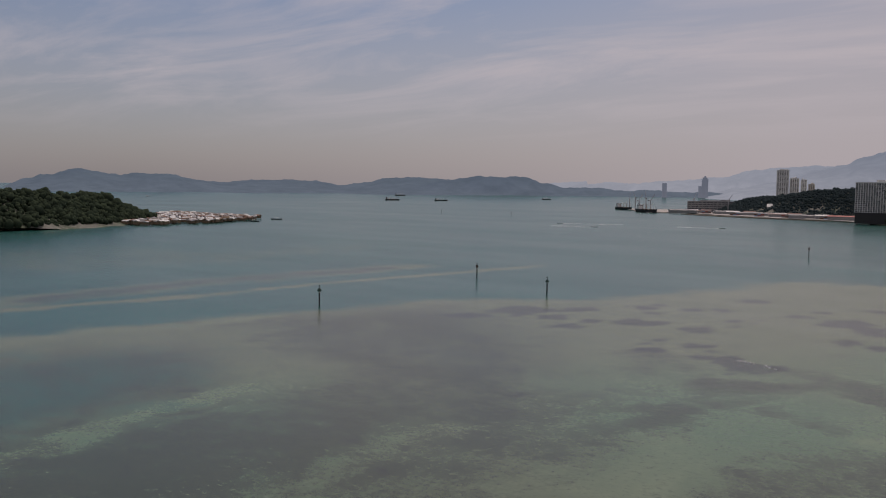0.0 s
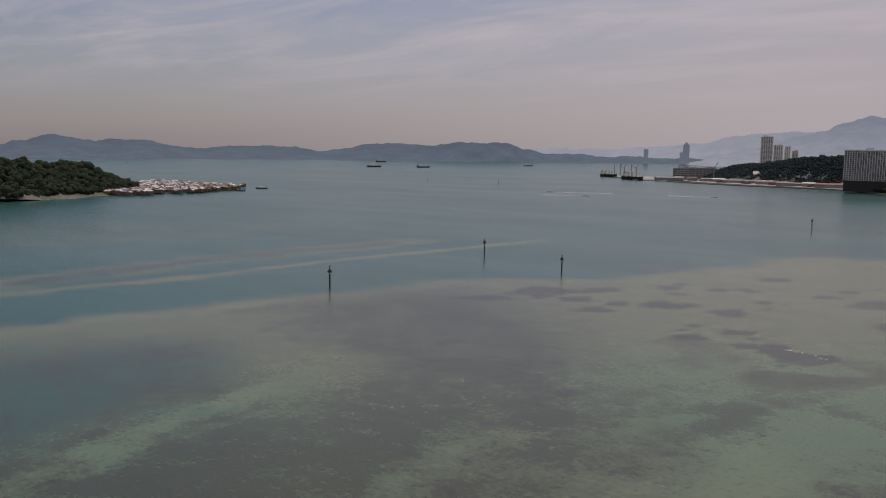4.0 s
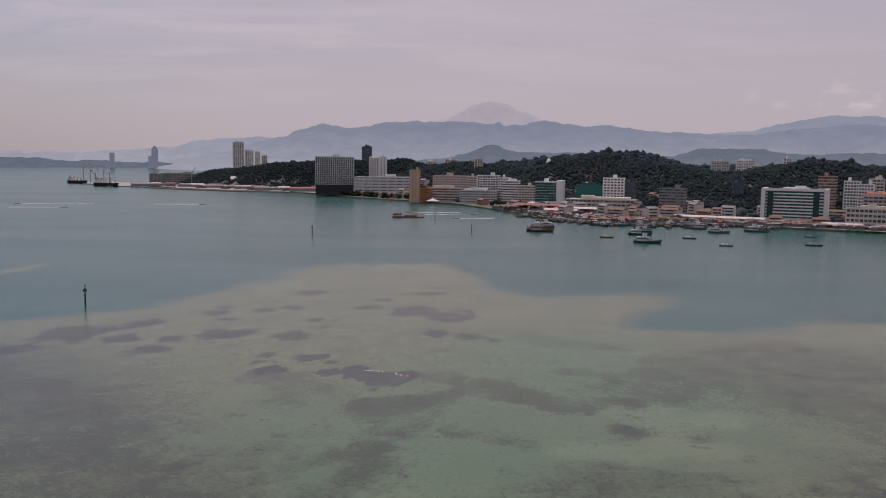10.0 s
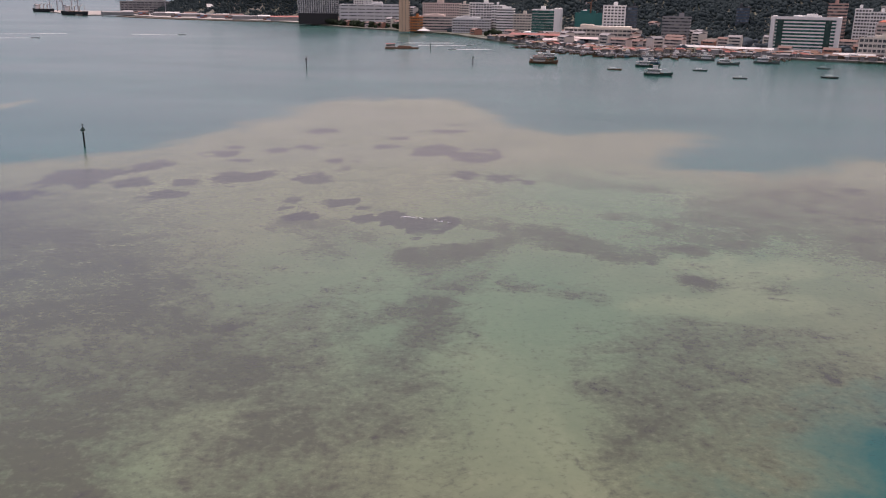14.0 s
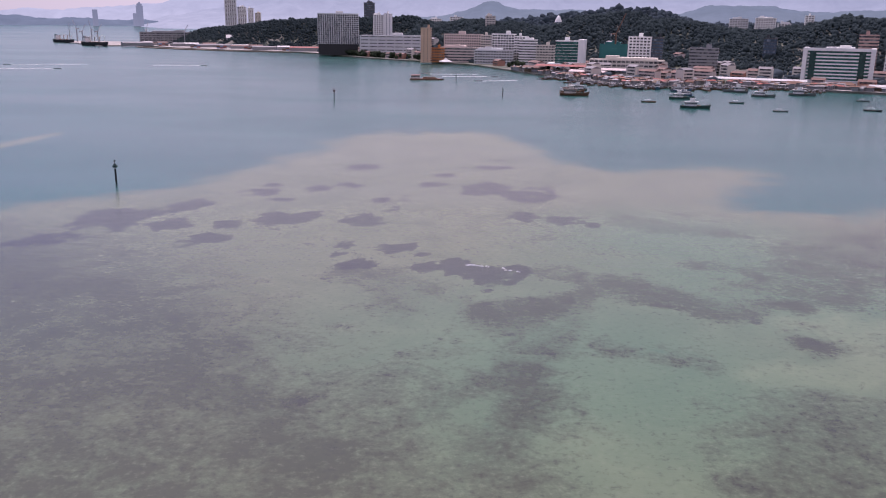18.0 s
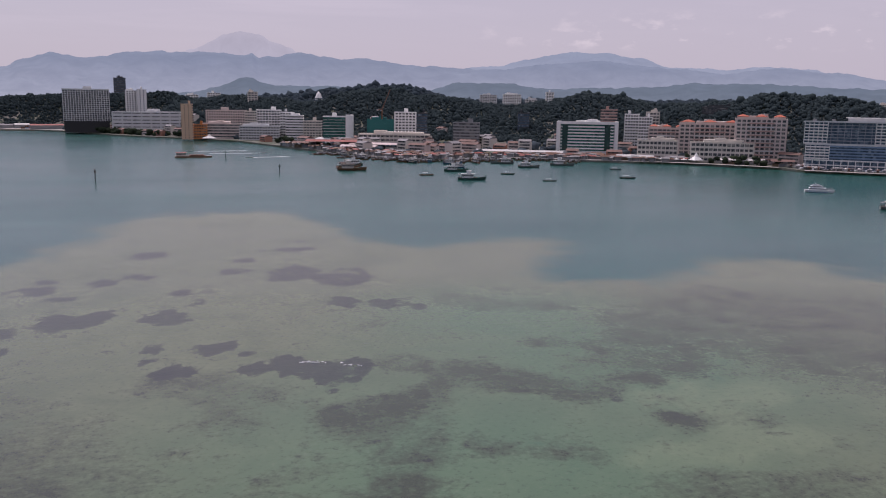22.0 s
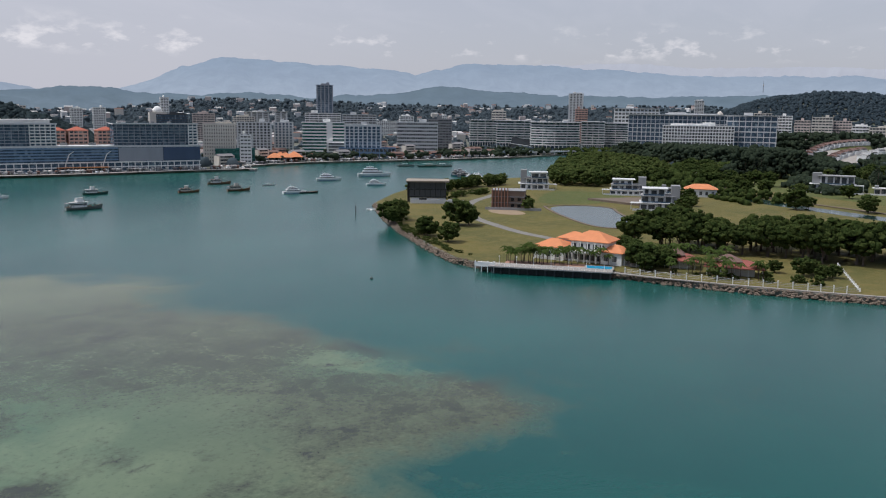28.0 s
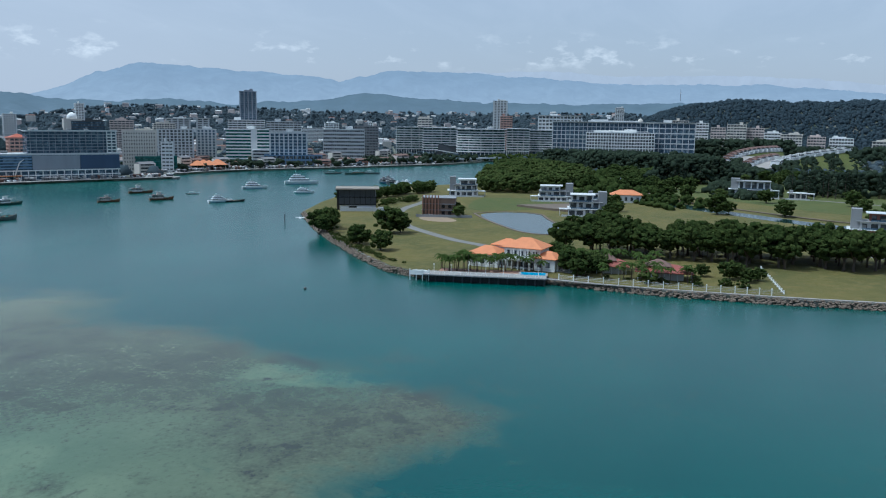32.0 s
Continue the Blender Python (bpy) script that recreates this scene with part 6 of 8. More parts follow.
modern_house("modern_house", 692, -5, 175, 34, 16, 13, PALE, "grey modern house with a tall block and flat roofs", 2)
modern_house("garden_house", 690, -40, 172, 14, 9, 5, CREAM, "small flat-roofed garden house", 1)
modern_house("building_site_house", 455, -46, 170, 26, 14, 13, BRICK, "half-built brick and concrete house with open floors", 3)
oh = thing("orange_house", "white house with an orange-brown tiled roof", "house", face_at(607, 89, 2.0, 185))
part("wall", M().box(0, 6, 0, 22, 12, 5.5), WHITE, oh)
part("roof", M().hip(0, 6, 5.5, 22, 12, 3.6, 10, 0.9), TILE, oh)
for k in range(5):
    part("window", M().box(-8.5 + k * 4.2, -0.02, 1.4, 1.8, 0.3, 2.6), GLASS, oh)
modern_house("terrace_villa", 590, 108, 190, 14, 10, 7, WHITE, "white villa wing on a stone terrace", 2)
solid("stone_embankment", M().prism([(548, 160), (575, 120), (545, 104), (520, 110), (530, 132)], 1.8, 3.4), ROCK, "brown stone embankment below the villas", "embankment", "structure")
bt = thing("floating_pontoon", "pale floating pontoon with moored dinghies", "pontoon", face_at(448, 272, 0, 200))
part("deck", M().box(0, 0, -0.2, 14, 3, 0.7), PALE, bt)
for k in range(3):
    part("dinghy", M().box(-4 + k * 4, -2.2, -0.1, 1.6, 3.4, 0.7, 0, 0.8), WHITE, bt)

# trees of the headland
for x, y, k in ((392, 234, 1.25), (384, 237, 1.1), (378, 230, 0.9), (400, 240, 1.1), (408, 243, 0.9)):
    plant(TREES[:3], x, y, 2.0, k)
plant(TREES[:1], 386, 198, 2, 1.3), plant(TREES[1:2], 391, 194, 2, 1.1), plant(TREES[2:3], 343, 199, 2, 1.0), plant(TREES[2:3], 347, 202, 2, 0.8), plant(TREES[2:3], 330, 184, 2, 0.95)
for x, y in along((316, 190), (372, 228), 13, 1.5):
    plant(BUSHES, x + 3, y - 1, 1.9, 0.9)
for x, y in along((300, 172), (398, 243), 16, 1.0):
    plant(BUSHES, x + 1, y - 1.5, 1.8, 0.75)
for x, y in along((292, 160), (315, 185), 5, 1.2):
    plant(BUSHES, x + 4, y, 1.9, 0.8)
for x, y in along((526, 284), (640, 250), 30, 5):
    plant(TREES[2:], x, y, 2, 1.05)
for x, y in along((506, 258), (560, 240), 14, 5):
    plant(BUSHES, x, y, 2, 2.0)
for a, b, n in (((345, 102), (352, -30), 19), ((358, 100), (366, -30), 17), ((370, 92), (376, -20), 10), ((338, 40), (344, -30), 8)):
    for x, y in along(a, b, n, 2.5):
        plant(ROWTREES, x, y, 2, 1.0, "tree row behind the lawn")
for x, y in ((353, 90), (353, 87), (357, 81), (357, 75), (358, 69), (358, 66), (357, 64), (357, 58), (359, 55), (358, 52), (358, 48), (358, 44), (359, 42), (358, 38)):
    plant(PALMS[3:], x, y, 2, 0.95, "tall palms before the tree row")
for a, b, n in (((291, 147), (295, 122), 16), ((295, 122), (297, 106), 6), ((288, 145), (290, 126), 9)):
    for x, y in along(a, b, n, 1.4):
        plant(PALMS[:3], x, y, 2, 0.92, "palms before the villa")
for x, y, k in ((300, 96, 0.95), (296, 90, 0.9), (306, 90, 1.0), (292, 92, 0.8), (310, 98, 0.9), (303, 84, 0.7), (309, 46, 0.6), (305, 36, 0.7), (301, 30, 0.65), (311, 33, 0.6), (306, 26, 0.6), (318, 104, 0.9), (330, 104, 1.0)):
    plant(TREES, x, y, 2, k)
for x, y in along((290, 84), (298, 66), 7, 2.5):
    plant(PALMS[:3], x, y, 2, 0.85)
for x, y in along((291, 82), (290, 28), 10, 3.5):
    plant(BUSHES, x, y, 2, pick.choice((0.8, 1.2, 1.7)))
for x, y in along((298, 74), (296, 48), 9, 4):
    plant(PALMS[:2], x - 5, y, 2, 0.8)
for x, y in along((306, 96), (318, 60), 10, 3):
    plant(PALMS[:2], x, y, 2, 1.05)
for x, y, k in ((639, 60, 1.3), (632, 22, 1.2), (547, 28, 1.2), (546, -13, 1.1), (645, -12, 1.2), (655, 45, 1.2), (560, 20, 0.9), (624, 66, 1.1), (575, 95, 0.8), (560, 100, 0.8), (600, 112, 0.9), (470, 96, 1.0), (500, 92, 0.9), (540, 90, 0.9), (600, -70, 1.1), (560, -80, 1.0), (640, -70, 1.1), (520, -60, 0.9), (440, 100, 0.9), (425, 108, 0.8), (470, 182, 0.9), (480, 188, 0.8)):
    plant(TREES, x, y, 2, k)
for a, b, n in (((1030, 150), (1070, 30), 26), ((1000, 120), (1010, 20), 16), ((815, 70), (845, 0), 18), ((830, 60), (860, 10), 12), ((705, -45), (735, -130), 18), ((720, -30), (760, -120), 14), ((985, -60), (1020, -260), 22)):
    for x, y in along(a, b, n, 8):
        plant(CASUS, x, y, 2, 1.0, "casuarina belt")
for a, b, n in (((760, 100), (960, 110), 22), ((740, 130), (900, 60), 18), ((700, 120), (740, 40), 14), ((860, -20), (960, -130), 20)):
    for x, y in along(a, b, n, 14):
        plant(TREES, x, y, 2, 1.15)


def mangrove():
    """Crowns of many small leaf clumps, crowded together but with dark gaps between them."""
    q = np.random.default_rng(3)
    poly = rounded([(705, 226), (648, 204), (655, 168), (700, 150), (820, 132), (930, 150), (1050, 225), (1060, 262), (980, 258), (855, 247), (760, 228)])
    trees = []
    for _ in range(5000):
        x, y = q.uniform(630, 1070), q.uniform(118, 268)
        if all((x - a) ** 2 + (y - b) ** 2 > (3.6 + 0.6 * r) ** 2 for a, b, r in trees):
            trees.append((x, y, q.uniform(3.2, 6.2)))
    ok, d = inside(poly, [t[0] for t in trees], [t[1] for t in trees])
    sets = {0: ([], []), 1: ([], []), 2: ([], [])}
    for (x, y, r), k, e in zip(trees, ok, d):
        if not k or (e > 60 and q.random() < 0.25):
            continue
        tall = 2.5 + r * 0.75 + min(e * 0.12, 3.0)
        pts, sz = sets[int(q.choice([0, 0, 1, 1, 2]))]
        for _ in range(int(9 * r)):
            u = q.normal(size=3)
            u /= np.linalg.norm(u)
            pts.append((x + u[0] * r * 0.9, y + u[1] * r * 0.9, 2 + tall + u[2] * r * (0.75 if u[2] > 0 else 0.9)))
            sz.append(r * q.uniform(0.16, 0.34))
    for k, (mat, label) in enumerate(((LEAFLIGHT, "light green mangrove trees beside the bay"), (LEAFLIGHT, "green mangrove trees beside the bay"), (LEAF, "dark green mangrove trees beside the bay"))):
        tagged(new("mangrove", lumps_mesh("mangrove", *sets[k], mat, 0.8, False)), label, "mangrove", kind="stuff")


mangrove()


def groves():
    """Closed groves of dark trees between the lawns inland."""
    q = np.random.default_rng(17)
    for poly, n, size, top, mat, label in (
            ([(960, 170), (1090, 190), (1130, 20), (1060, -10), (990, 10)], 1300, 2.5, 20, LEAFDARK, "tall dark casuarina grove before the offices"),
            ([(800, 85), (860, 75), (880, 0), (830, -10)], 620, 2.2, 24, LEAFDARK, "tall dark casuarina grove on the golf course"),
            ([(870, 150), (960, 130), (980, 40), (900, 30)], 420, 3.0, 7, LEAF, "rounded garden trees on the golf course"),
            ([(740, 150), (860, 120), (800, 80), (720, 100)], 380, 2.8, 7, LEAF, "rounded garden trees on the golf course"),
            ([(880, 0), (1080, 10), (1090, -40), (900, -60)], 500, 2.8, 10, LEAFDARK, "dark trees before the terrace houses"),
            ([(715, -50), (790, -40), (800, -260), (720, -250)], 1100, 2.2, 19, LEAFDARK, "dark casuarina belt behind the houses"),
            ([(1350, -20), (1500, -60), (1900, -700), (1600, -700)], 1400, 4.0, 20, LEAFDARK, "dark tree belt behind the terrace"),
            ([(520, -70), (640, -90), (640, -240), (500, -240)], 380, 2.4, 6, LEAF, "garden trees beside the canal"),
            ([(1240, 45), (1480, 80), (1560, -160), (1400, -140)], 1000, 3.4, 32, LEAFDARK, "tall dark tree belt before the far blocks"),
            ([(1090, 215), (1180, 250), (1230, 180), (1190, 60), (1110, 60)], 1200, 2.4, 19, LEAFDARK, "tall dark trees before the white terrace"),
            ([(1190, 330), (1300, 330), (1330, 220), (1230, 200), (1200, 280)], 260, 2.6, 6, LEAF, "park trees at the bay head"),
            ([(560, 60), (640, 100), (660, 60), (600, 20)], 160, 1.8, 5, LEAF, "garden trees beside the canal houses"),
            ([(640, 140), (730, 120), (720, 60), (660, 90)], 260, 2.2, 6, LEAF, "rounded garden trees behind the villas"),
            ([(660, 0), (720, 30), (800, 20), (790, -40), (700, -30)], 300, 2.4, 7, LEAFDARK, "dark garden trees behind the modern house"),
            ([(1110, 40), (1330, 50), (1420, 10), (1120, 14)], 400, 3.0, 14, LEAFDARK, "dark trees beside the terrace houses")):
        xs, ys = [p[0] for p in poly], [p[1] for p in poly]
        x, y = q.uniform(min(xs), max(xs), n * 3), q.uniform(min(ys), max(ys), n * 3)
        ok, d = inside(poly, x, y)
        pts = [(a, b, 2 + top * q.random() ** 0.6 * min(1, 0.35 + e / 20)) for a, b, e, k in zip(x, y, d, ok) if k][:n]
        tagged(new("grove", lumps_mesh("grove", pts, size * q.lognormal(0, 0.25, len(pts)), mat, 0.95, False)), label, "trees", kind="stuff")


groves()


# ---- channel marks ----
def beacon(x, y, kind, h=9.0):
    """A pile beacon: black pile, white collar, and a cone or can topmark."""
    words = "black channel marker pile with a green cone topmark" if kind == "cone" else "black channel marker pile with a red can topmark"
    b = thing("channel_marker", words, "channel marker", pose(x, y, 0))
    mat = GREENMARK if kind == "cone" else REDMARK
    part("pile", M().tube([(0, 0, -3), (0, 0, h * 0.62)], [0.36, 0.34], 10), BLACK, b)
    part("collar", M().tube([(0, 0, h * 0.62), (0, 0, h * 0.68)], [0.30, 0.30], 10), WHITE, b, "white band")
    if kind == "cone":
        part("topmark", M().tube([(0, 0, h * 0.68), (0, 0, h * 0.74), (0, 0, h * 0.86)], [0.95, 0.95, 0.15], 10), mat, b)
    else:
        part("topmark", M().tube([(0, 0, h * 0.68), (0, 0, h * 0.86)], [0.75, 0.75], 10), mat, b)
    part("staff", M().tube([(0, 0, h * 0.86), (0, 0, h * 0.93)], [0.10, 0.10], 6), BLACK, b)
    part("lantern", M().tube([(0, 0, h * 0.93), (0, 0, h * 0.95), (0, 0, h)], [0.42, 0.42, 0.05], 8), mat, b)


GREENMARK = dull("dark_green_mark", (0.015, 0.05, 0.04), 0.6)
REDMARK = dull("dark_red_mark", (0.07, 0.02, 0.018), 0.6)
for x, y, kind, h in ((-183, 211, "cone", 9.2), (-198.6, 351.6, "can", 9.0), (-130, 316, "cone", 8.8), (-97, 665, "can", 9.0), (35.7, 719, "cone", 7.8), (-3, 893, "cone", 8), (-1178, 1491, "can", 9), (-966, 1298, "cone", 8), (-790, 1286, "can", 9), (-400, 1451, "cone", 9)):
    beacon(x, y, kind, h)
pp = thing("mooring_pile", "dark mooring pile standing in the water", "pile", pose(419, 273, 0))
part("pile", M().tube([(0, 0, -3), (0, 0, 5.5)], [0.28, 0.25], 8), BLACK, pp)
part("cap", M().tube([(0, 0, 5.5), (0, 0, 5.8)], [0.33, 0.1], 8), GREY, pp)
by = thing("buoy", "small dark float with a stub staff", "buoy", pose(247, 184, 0))
part("float", M().tube([(0, 0, -0.3), (0, 0, 0.3), (0, 0, 0.7)], [0.5, 0.55, 0.15], 10), BLACK, by)
part("staff", M().tube([(0, 0, 0.7), (0, 0, 1.3)], [0.08, 0.08], 6), BLACK, by)
q_foam = random.Random(2)
foam = M()
for _ in range(26):
    u = q_foam.random() ** 1.5
    x, y = 0 + u * 13 + q_foam.uniform(-1.2, 1.2), 214 - 6 * u + 1.2 * math.sin(u * 3) + q_foam.uniform(-.5, .5)
    foam.box(x, y, 0.0, q_foam.uniform(0.25, 0.9), q_foam.uniform(0.1, 0.3), q_foam.uniform(0.05, 0.14), q_foam.uniform(-.5, .3), 0.6)
solid("breaking_wave", foam, FOAM, "small white wave breaking over the shallowest reef", "wave", "stuff")


# ---- boats ----
def hull(length, beam, free, mat_low, sheer=0.8, name="hull"):
    """A boat's hull lofted from sections, bow along +x, with a deck."""
    n, ring = 10, 7
    v = []
    for i in range(n):
        u = i / (n - 1)
        x = -length / 2 + length * u
        w = beam / 2 * (0.82 + 0.18 * min(1, u * 4)) * (1 - max(0, (u - 0.55) / 0.45) ** 2.2)
        top = free * (1 + sheer * max(0, (u - 0.35) / 0.65) ** 2 + 0.15 * (1 - u) ** 2)
        for k in range(ring):
            a = k / (ring - 1) * 2 - 1
            s = abs(a)
            v.append((x + (0.05 * length * (u ** 6) * (s if s > 0.5 else 0)), math.copysign(w * min(1, s * 1.25) ** 0.7, a) if s else 0.0, -0.35 * free + (top + 0.35 * free) * max(0, (s - 0.25) / 0.75)))
    f = [(i * ring + k, i * ring + k + 1, (i + 1) * ring + k + 1, (i + 1) * ring + k) for i in range(n - 1) for k in range(ring - 1)]
    f.append(tuple(range(ring)))
    g = M().add(v, [tuple(reversed(q)) for q in f])
    d = M().add([(x, y * 0.97, z - 0.15 * free) for x, y, z in (v[i * ring + k] for i in range(n) for k in (0, ring - 1))], [(2 * i, 2 * i + 1, 2 * i + 3, 2 * i + 2) for i in range(n - 1)])
    return g, d


def fishing_boat(x, y, heading, length, mat, label, cabin=None, tall=1.0, group="anchored fishing boats"):
    """A wooden trawler: sheered hull, wheelhouse aft with awning, mast, booms, rails and gear."""
    b = thing("fishing_boat", label, "fishing boat", pose(x, y, 0, 0, 0, heading), group)
    L, B, F = length, length * 0.26, length * 0.075
    g, d = hull(L, B, F, mat)
    part("hull", g, mat, b, smooth=True)
    part("deck", d, WOOD, b)
    cabin = cabin or WHITE
    ch = L * 0.14 * tall
    wh = part("wheelhouse", M().box(-L * 0.14, 0, F, L * 0.42, B * 0.76, ch), cabin, b)
    part("wheelhouse_windows", M().box(-L * 0.14, 0, F + ch * 0.5, L * 0.425, B * 0.775, ch * 0.28), GLASS, wh)
    part("wheelhouse_roof", M().box(-L * 0.13, 0, F + ch, L * 0.50, B * 0.95, L * 0.012), ROOFBROWN if mat is HULLBROWN else ROOFGREY if mat is HULLBLUE else ROOFWHITE, wh)
    tc = part("top_cabin", M().box(-L * 0.10, 0, F + ch * 1.12, L * 0.16, B * 0.5, ch * 0.75), cabin, b)
    part("top_roof", M().box(-L * 0.10, 0, F + ch * 1.87, L * 0.20, B * 0.6, L * 0.01), cabin if cabin is GREY else ROOFWHITE, tc)
    part("stern_awning", M().box(-L * 0.40, 0, F + ch * 0.85, L * 0.18, B * 0.8, L * 0.01), ROOFGREY, b)
    for s in (-1, 1):
        part("awning_post", M().box(-L * 0.48, s * B * 0.36, F * 0.9, 0.12, 0.12, ch * 0.9), STEEL, b)
        part("rail", M().beam((-L * 0.46, s * B * 0.42, F * 1.65), (L * 0.25, s * B * 0.42, F * 1.75), 0.09), mat, b)
    mast = part("mast", M().tube([(L * 0.02, 0, F), (L * 0.02, 0, F + L * 0.32)], [0.12, 0.06], 6), STEEL, b)
    part("boom", M().beam((L * 0.02, 0, F + L * 0.08), (L * 0.30, 0, F + L * 0.22), 0.12), STEEL, mast)
    part("stay", M().beam((L * 0.02, 0, F + L * 0.31), (L * 0.46, 0, F * 1.8), 0.05), STEEL, mast)
    part("fish_hold", M().box(L * 0.14, 0, F * 0.85, L * 0.14, B * 0.4, F * 0.5), WOOD, b)
    part("net_pile", M().box(L * 0.27, B * 0.05, F * 0.9, L * 0.09, B * 0.35, F * 0.55, 0.4, 0.6), TEAL, b)
    for u in (-0.3, 0.0):
        part("canopy_frame", M().beam((L * u, -B * 0.42, F), (L * u, -B * 0.42, F + ch * 1.0), 0.12).beam((L * u, B * 0.42, F), (L * u, B * 0.42, F + ch * 1.0), 0.12).beam((L * u, -B * 0.42, F + ch), (L * u, B * 0.42, F + ch), 0.12), STEEL, b)
    part("bow_post", M().beam((L * 0.46, 0, F * 1.4), (L * 0.515, 0, F * 2.5), 0.22), mat, b)
    return b


def small_boat(x, y, heading, length, mat, label, canopy=True, group="small boats"):
    b = thing("small_boat", label, "boat", pose(x, y, 0, 0, 0, heading), group)
    g, d = hull(length, length * 0.24, length * 0.07, mat, 0.6)
    part("hull", g, mat, b, smooth=True)
    part("deck", d, WOOD, b)
    part("engine", M().box(-length * 0.49, 0, length * 0.03, length * 0.05, length * 0.06, length * 0.09), BLACK, b)
    if canopy:
        part("canopy", M().box(-length * 0.08, 0, length * 0.19, length * 0.4, length * 0.2, 0.08), ROOFWHITE, b)
        for i in (-0.26, 0.10):
            for s in (-1, 1):
                part("post", M().box(length * i, s * length * 0.09, length * 0.05, 0.08, 0.08, length * 0.14), STEEL, b)
    part("bench", M().box(length * 0.15, 0, length * 0.05, length * 0.05, length * 0.18, 0.3), WOOD, b)
    return b


def motor_yacht(x, y, heading, length, label, group="motor yachts"):
    b = thing("motor_yacht", label, "yacht", pose(x, y, 0, 0, 0, heading), group)
    L, B, F = length, length * 0.27, length * 0.085
    g, d = hull(L, B, F, HULLWHITE, 0.35)
    part("hull", g, HULLWHITE, b, smooth=True)
    part("deck", d, PALE, b)
    for k, (u, l, w, h) in enumerate(((-0.06, 0.62, 0.8, 0.085), (-0.10, 0.44, 0.68, 0.075), (-0.12, 0.24, 0.5, 0.055))):
        z = F + sum((0.085, 0.075, 0.055)[:k]) * L
        house = part("deckhouse", M().box(L * u, 0, z, L * l, B * w, L * h, 0, 0.93), HULLWHITE, b)
        part("window_strip", M().box(L * u, 0, z + L * h * 0.4, L * l * 0.985, B * w * 0.985, L * h * 0.35, 0, 0.99), GLASS, house)
    part("mast", M().tube([(-L * 0.14, 0, F + L * 0.2), (-L * 0.17, 0, F + L * 0.32)], [0.15, 0.06], 6), HULLWHITE, b)
    part("bow_rail", M().beam((L * 0.2, B * 0.36, F * 1.5), (L * 0.48, 0, F * 1.9), 0.07).beam((L * 0.2, -B * 0.36, F * 1.5), (L * 0.48, 0, F * 1.9), 0.07), STEEL, b)
    part("waterline_stripe", M().box(-L * 0.05, 0, 0.1, L * 0.7, B * 0.93, 0.3), BLUE, b)
    return b


HULLWHITE = dull("white_gelcoat", (0.78, 0.78, 0.77), 0.3, 0.2)
HULLBROWN = dull("brown_boat_paint", (0.17, 0.085, 0.045), 0.6, 0.4)
HULLGREEN = dull("green_boat_paint", (0.045, 0.10, 0.085), 0.6, 0.4)
HULLBLUE = dull("blue_boat_paint", (0.06, 0.13, 0.20), 0.6, 0.4)
HULLGREY = dull("grey_boat_paint", (0.16, 0.18, 0.17), 0.6, 0.4)
HULLBLACK = dull("black_ship_paint", (0.025, 0.022, 0.025), 0.6, 0.4)
W1, W2, W3, W4 = "white and green wooden trawler at anchor", "brown wooden fishing boat at anchor", "dark green fishing boat at anchor", "grey fishing boat with a pale wheelhouse"
fishing_boat(175, 645, -18, 21, HULLGREEN, W1)
fishing_boat(373, 431, -30, 21, HULLGREY, "white-cabined ferry boat moored by a trawler", HULLWHITE, 0.95)
fishing_boat(377, 437, -30, 17, HULLGREEN, W3)
fishing_boat(447, 489, -32, 17, HULLGREEN, W3)
fishing_boat(488, 441, -38, 15, HULLBROWN, "brown fishing boat with a red roof", CREAM)
fishing_boat(558, 463, -45, 18, HULLBROWN, W2)
fishing_boat(516, 417, -40, 17, HULLBROWN, "orange-brown wooden fishing boat at anchor", CREAM)
fishing_boat(98, 742, -12, 24, HULLBROWN, W2, CREAM)
fishing_boat(100, 770, 12, 22, HULLBROWN, W2, CREAM)
fishing_boat(107, 800, 170, 21, HULLGREEN, W3)
fishing_boat(185, 723, -16, 20, HULLGREEN, W3)
fishing_boat(205, 804, -20, 18, HULLBLUE, "blue fishing boat moored off the market")
fishing_boat(256, 805, 160, 22, HULLGREY, W4)
fishing_boat(265, 758, -24, 19, HULLGREY, W4)
fishing_boat(306, 776, -26, 22, HULLGREY, W4)
fishing_boat(196, 760, 150, 16, HULLBLUE, "blue fishing boat moored off the market")
W5, W6 = "small brown open boat with a canopy", "small grey workboat with a canopy"
small_boat(150, 688, -10, 11, HULLBROWN, W5), small_boat(220, 689, -20, 11, HULLGREEN, W6), small_boat(232, 627, -20, 10, HULLGREY, W6)
small_boat(305, 641, -28, 12, HULLBLACK, "small dark open boat at anchor"), small_boat(336, 724, -28, 10, HULLGREY, W6), small_boat(565, 421, -40, 10, HULLWHITE, "small white open boat")
for k, (x, y) in enumerate(((150, 850), (163, 842), (176, 838), (190, 832), (205, 826), (222, 832), (240, 842), (254, 848), (140, 868), (132, 880), (128, 905), (120, 925), (232, 818), (170, 822))):
    fishing_boat(x, y, (60, 250, 80, 240)[k % 4] + k * 3, 14 + (k * 5) % 8, (HULLBROWN, HULLBLACK, HULLGREEN, HULLBLUE)[k % 4], ("dark wooden fishing boat moored at the market quay", "blue-green fishing boat moored at the market quay")[k % 2], CREAM if k % 3 else WHITE, 1.0, "boats moored at the market")
pb = motor_yacht(393, 525, -30, 19, "white patrol launch under way")
motor_yacht(517, 370, -42, 17, "white cabin cruiser beside a dark barge"), small_boat(524, 362, -42, 14, HULLBLACK, "dark flat barge beside a cruiser", False)
motor_yacht(634, 403, -52, 21, "white motor yacht at anchor"), motor_yacht(697, 388, -58, 30, "large white motor yacht at anchor"), motor_yacht(609, 346, -55, 16, "small white cabin cruiser at anchor")
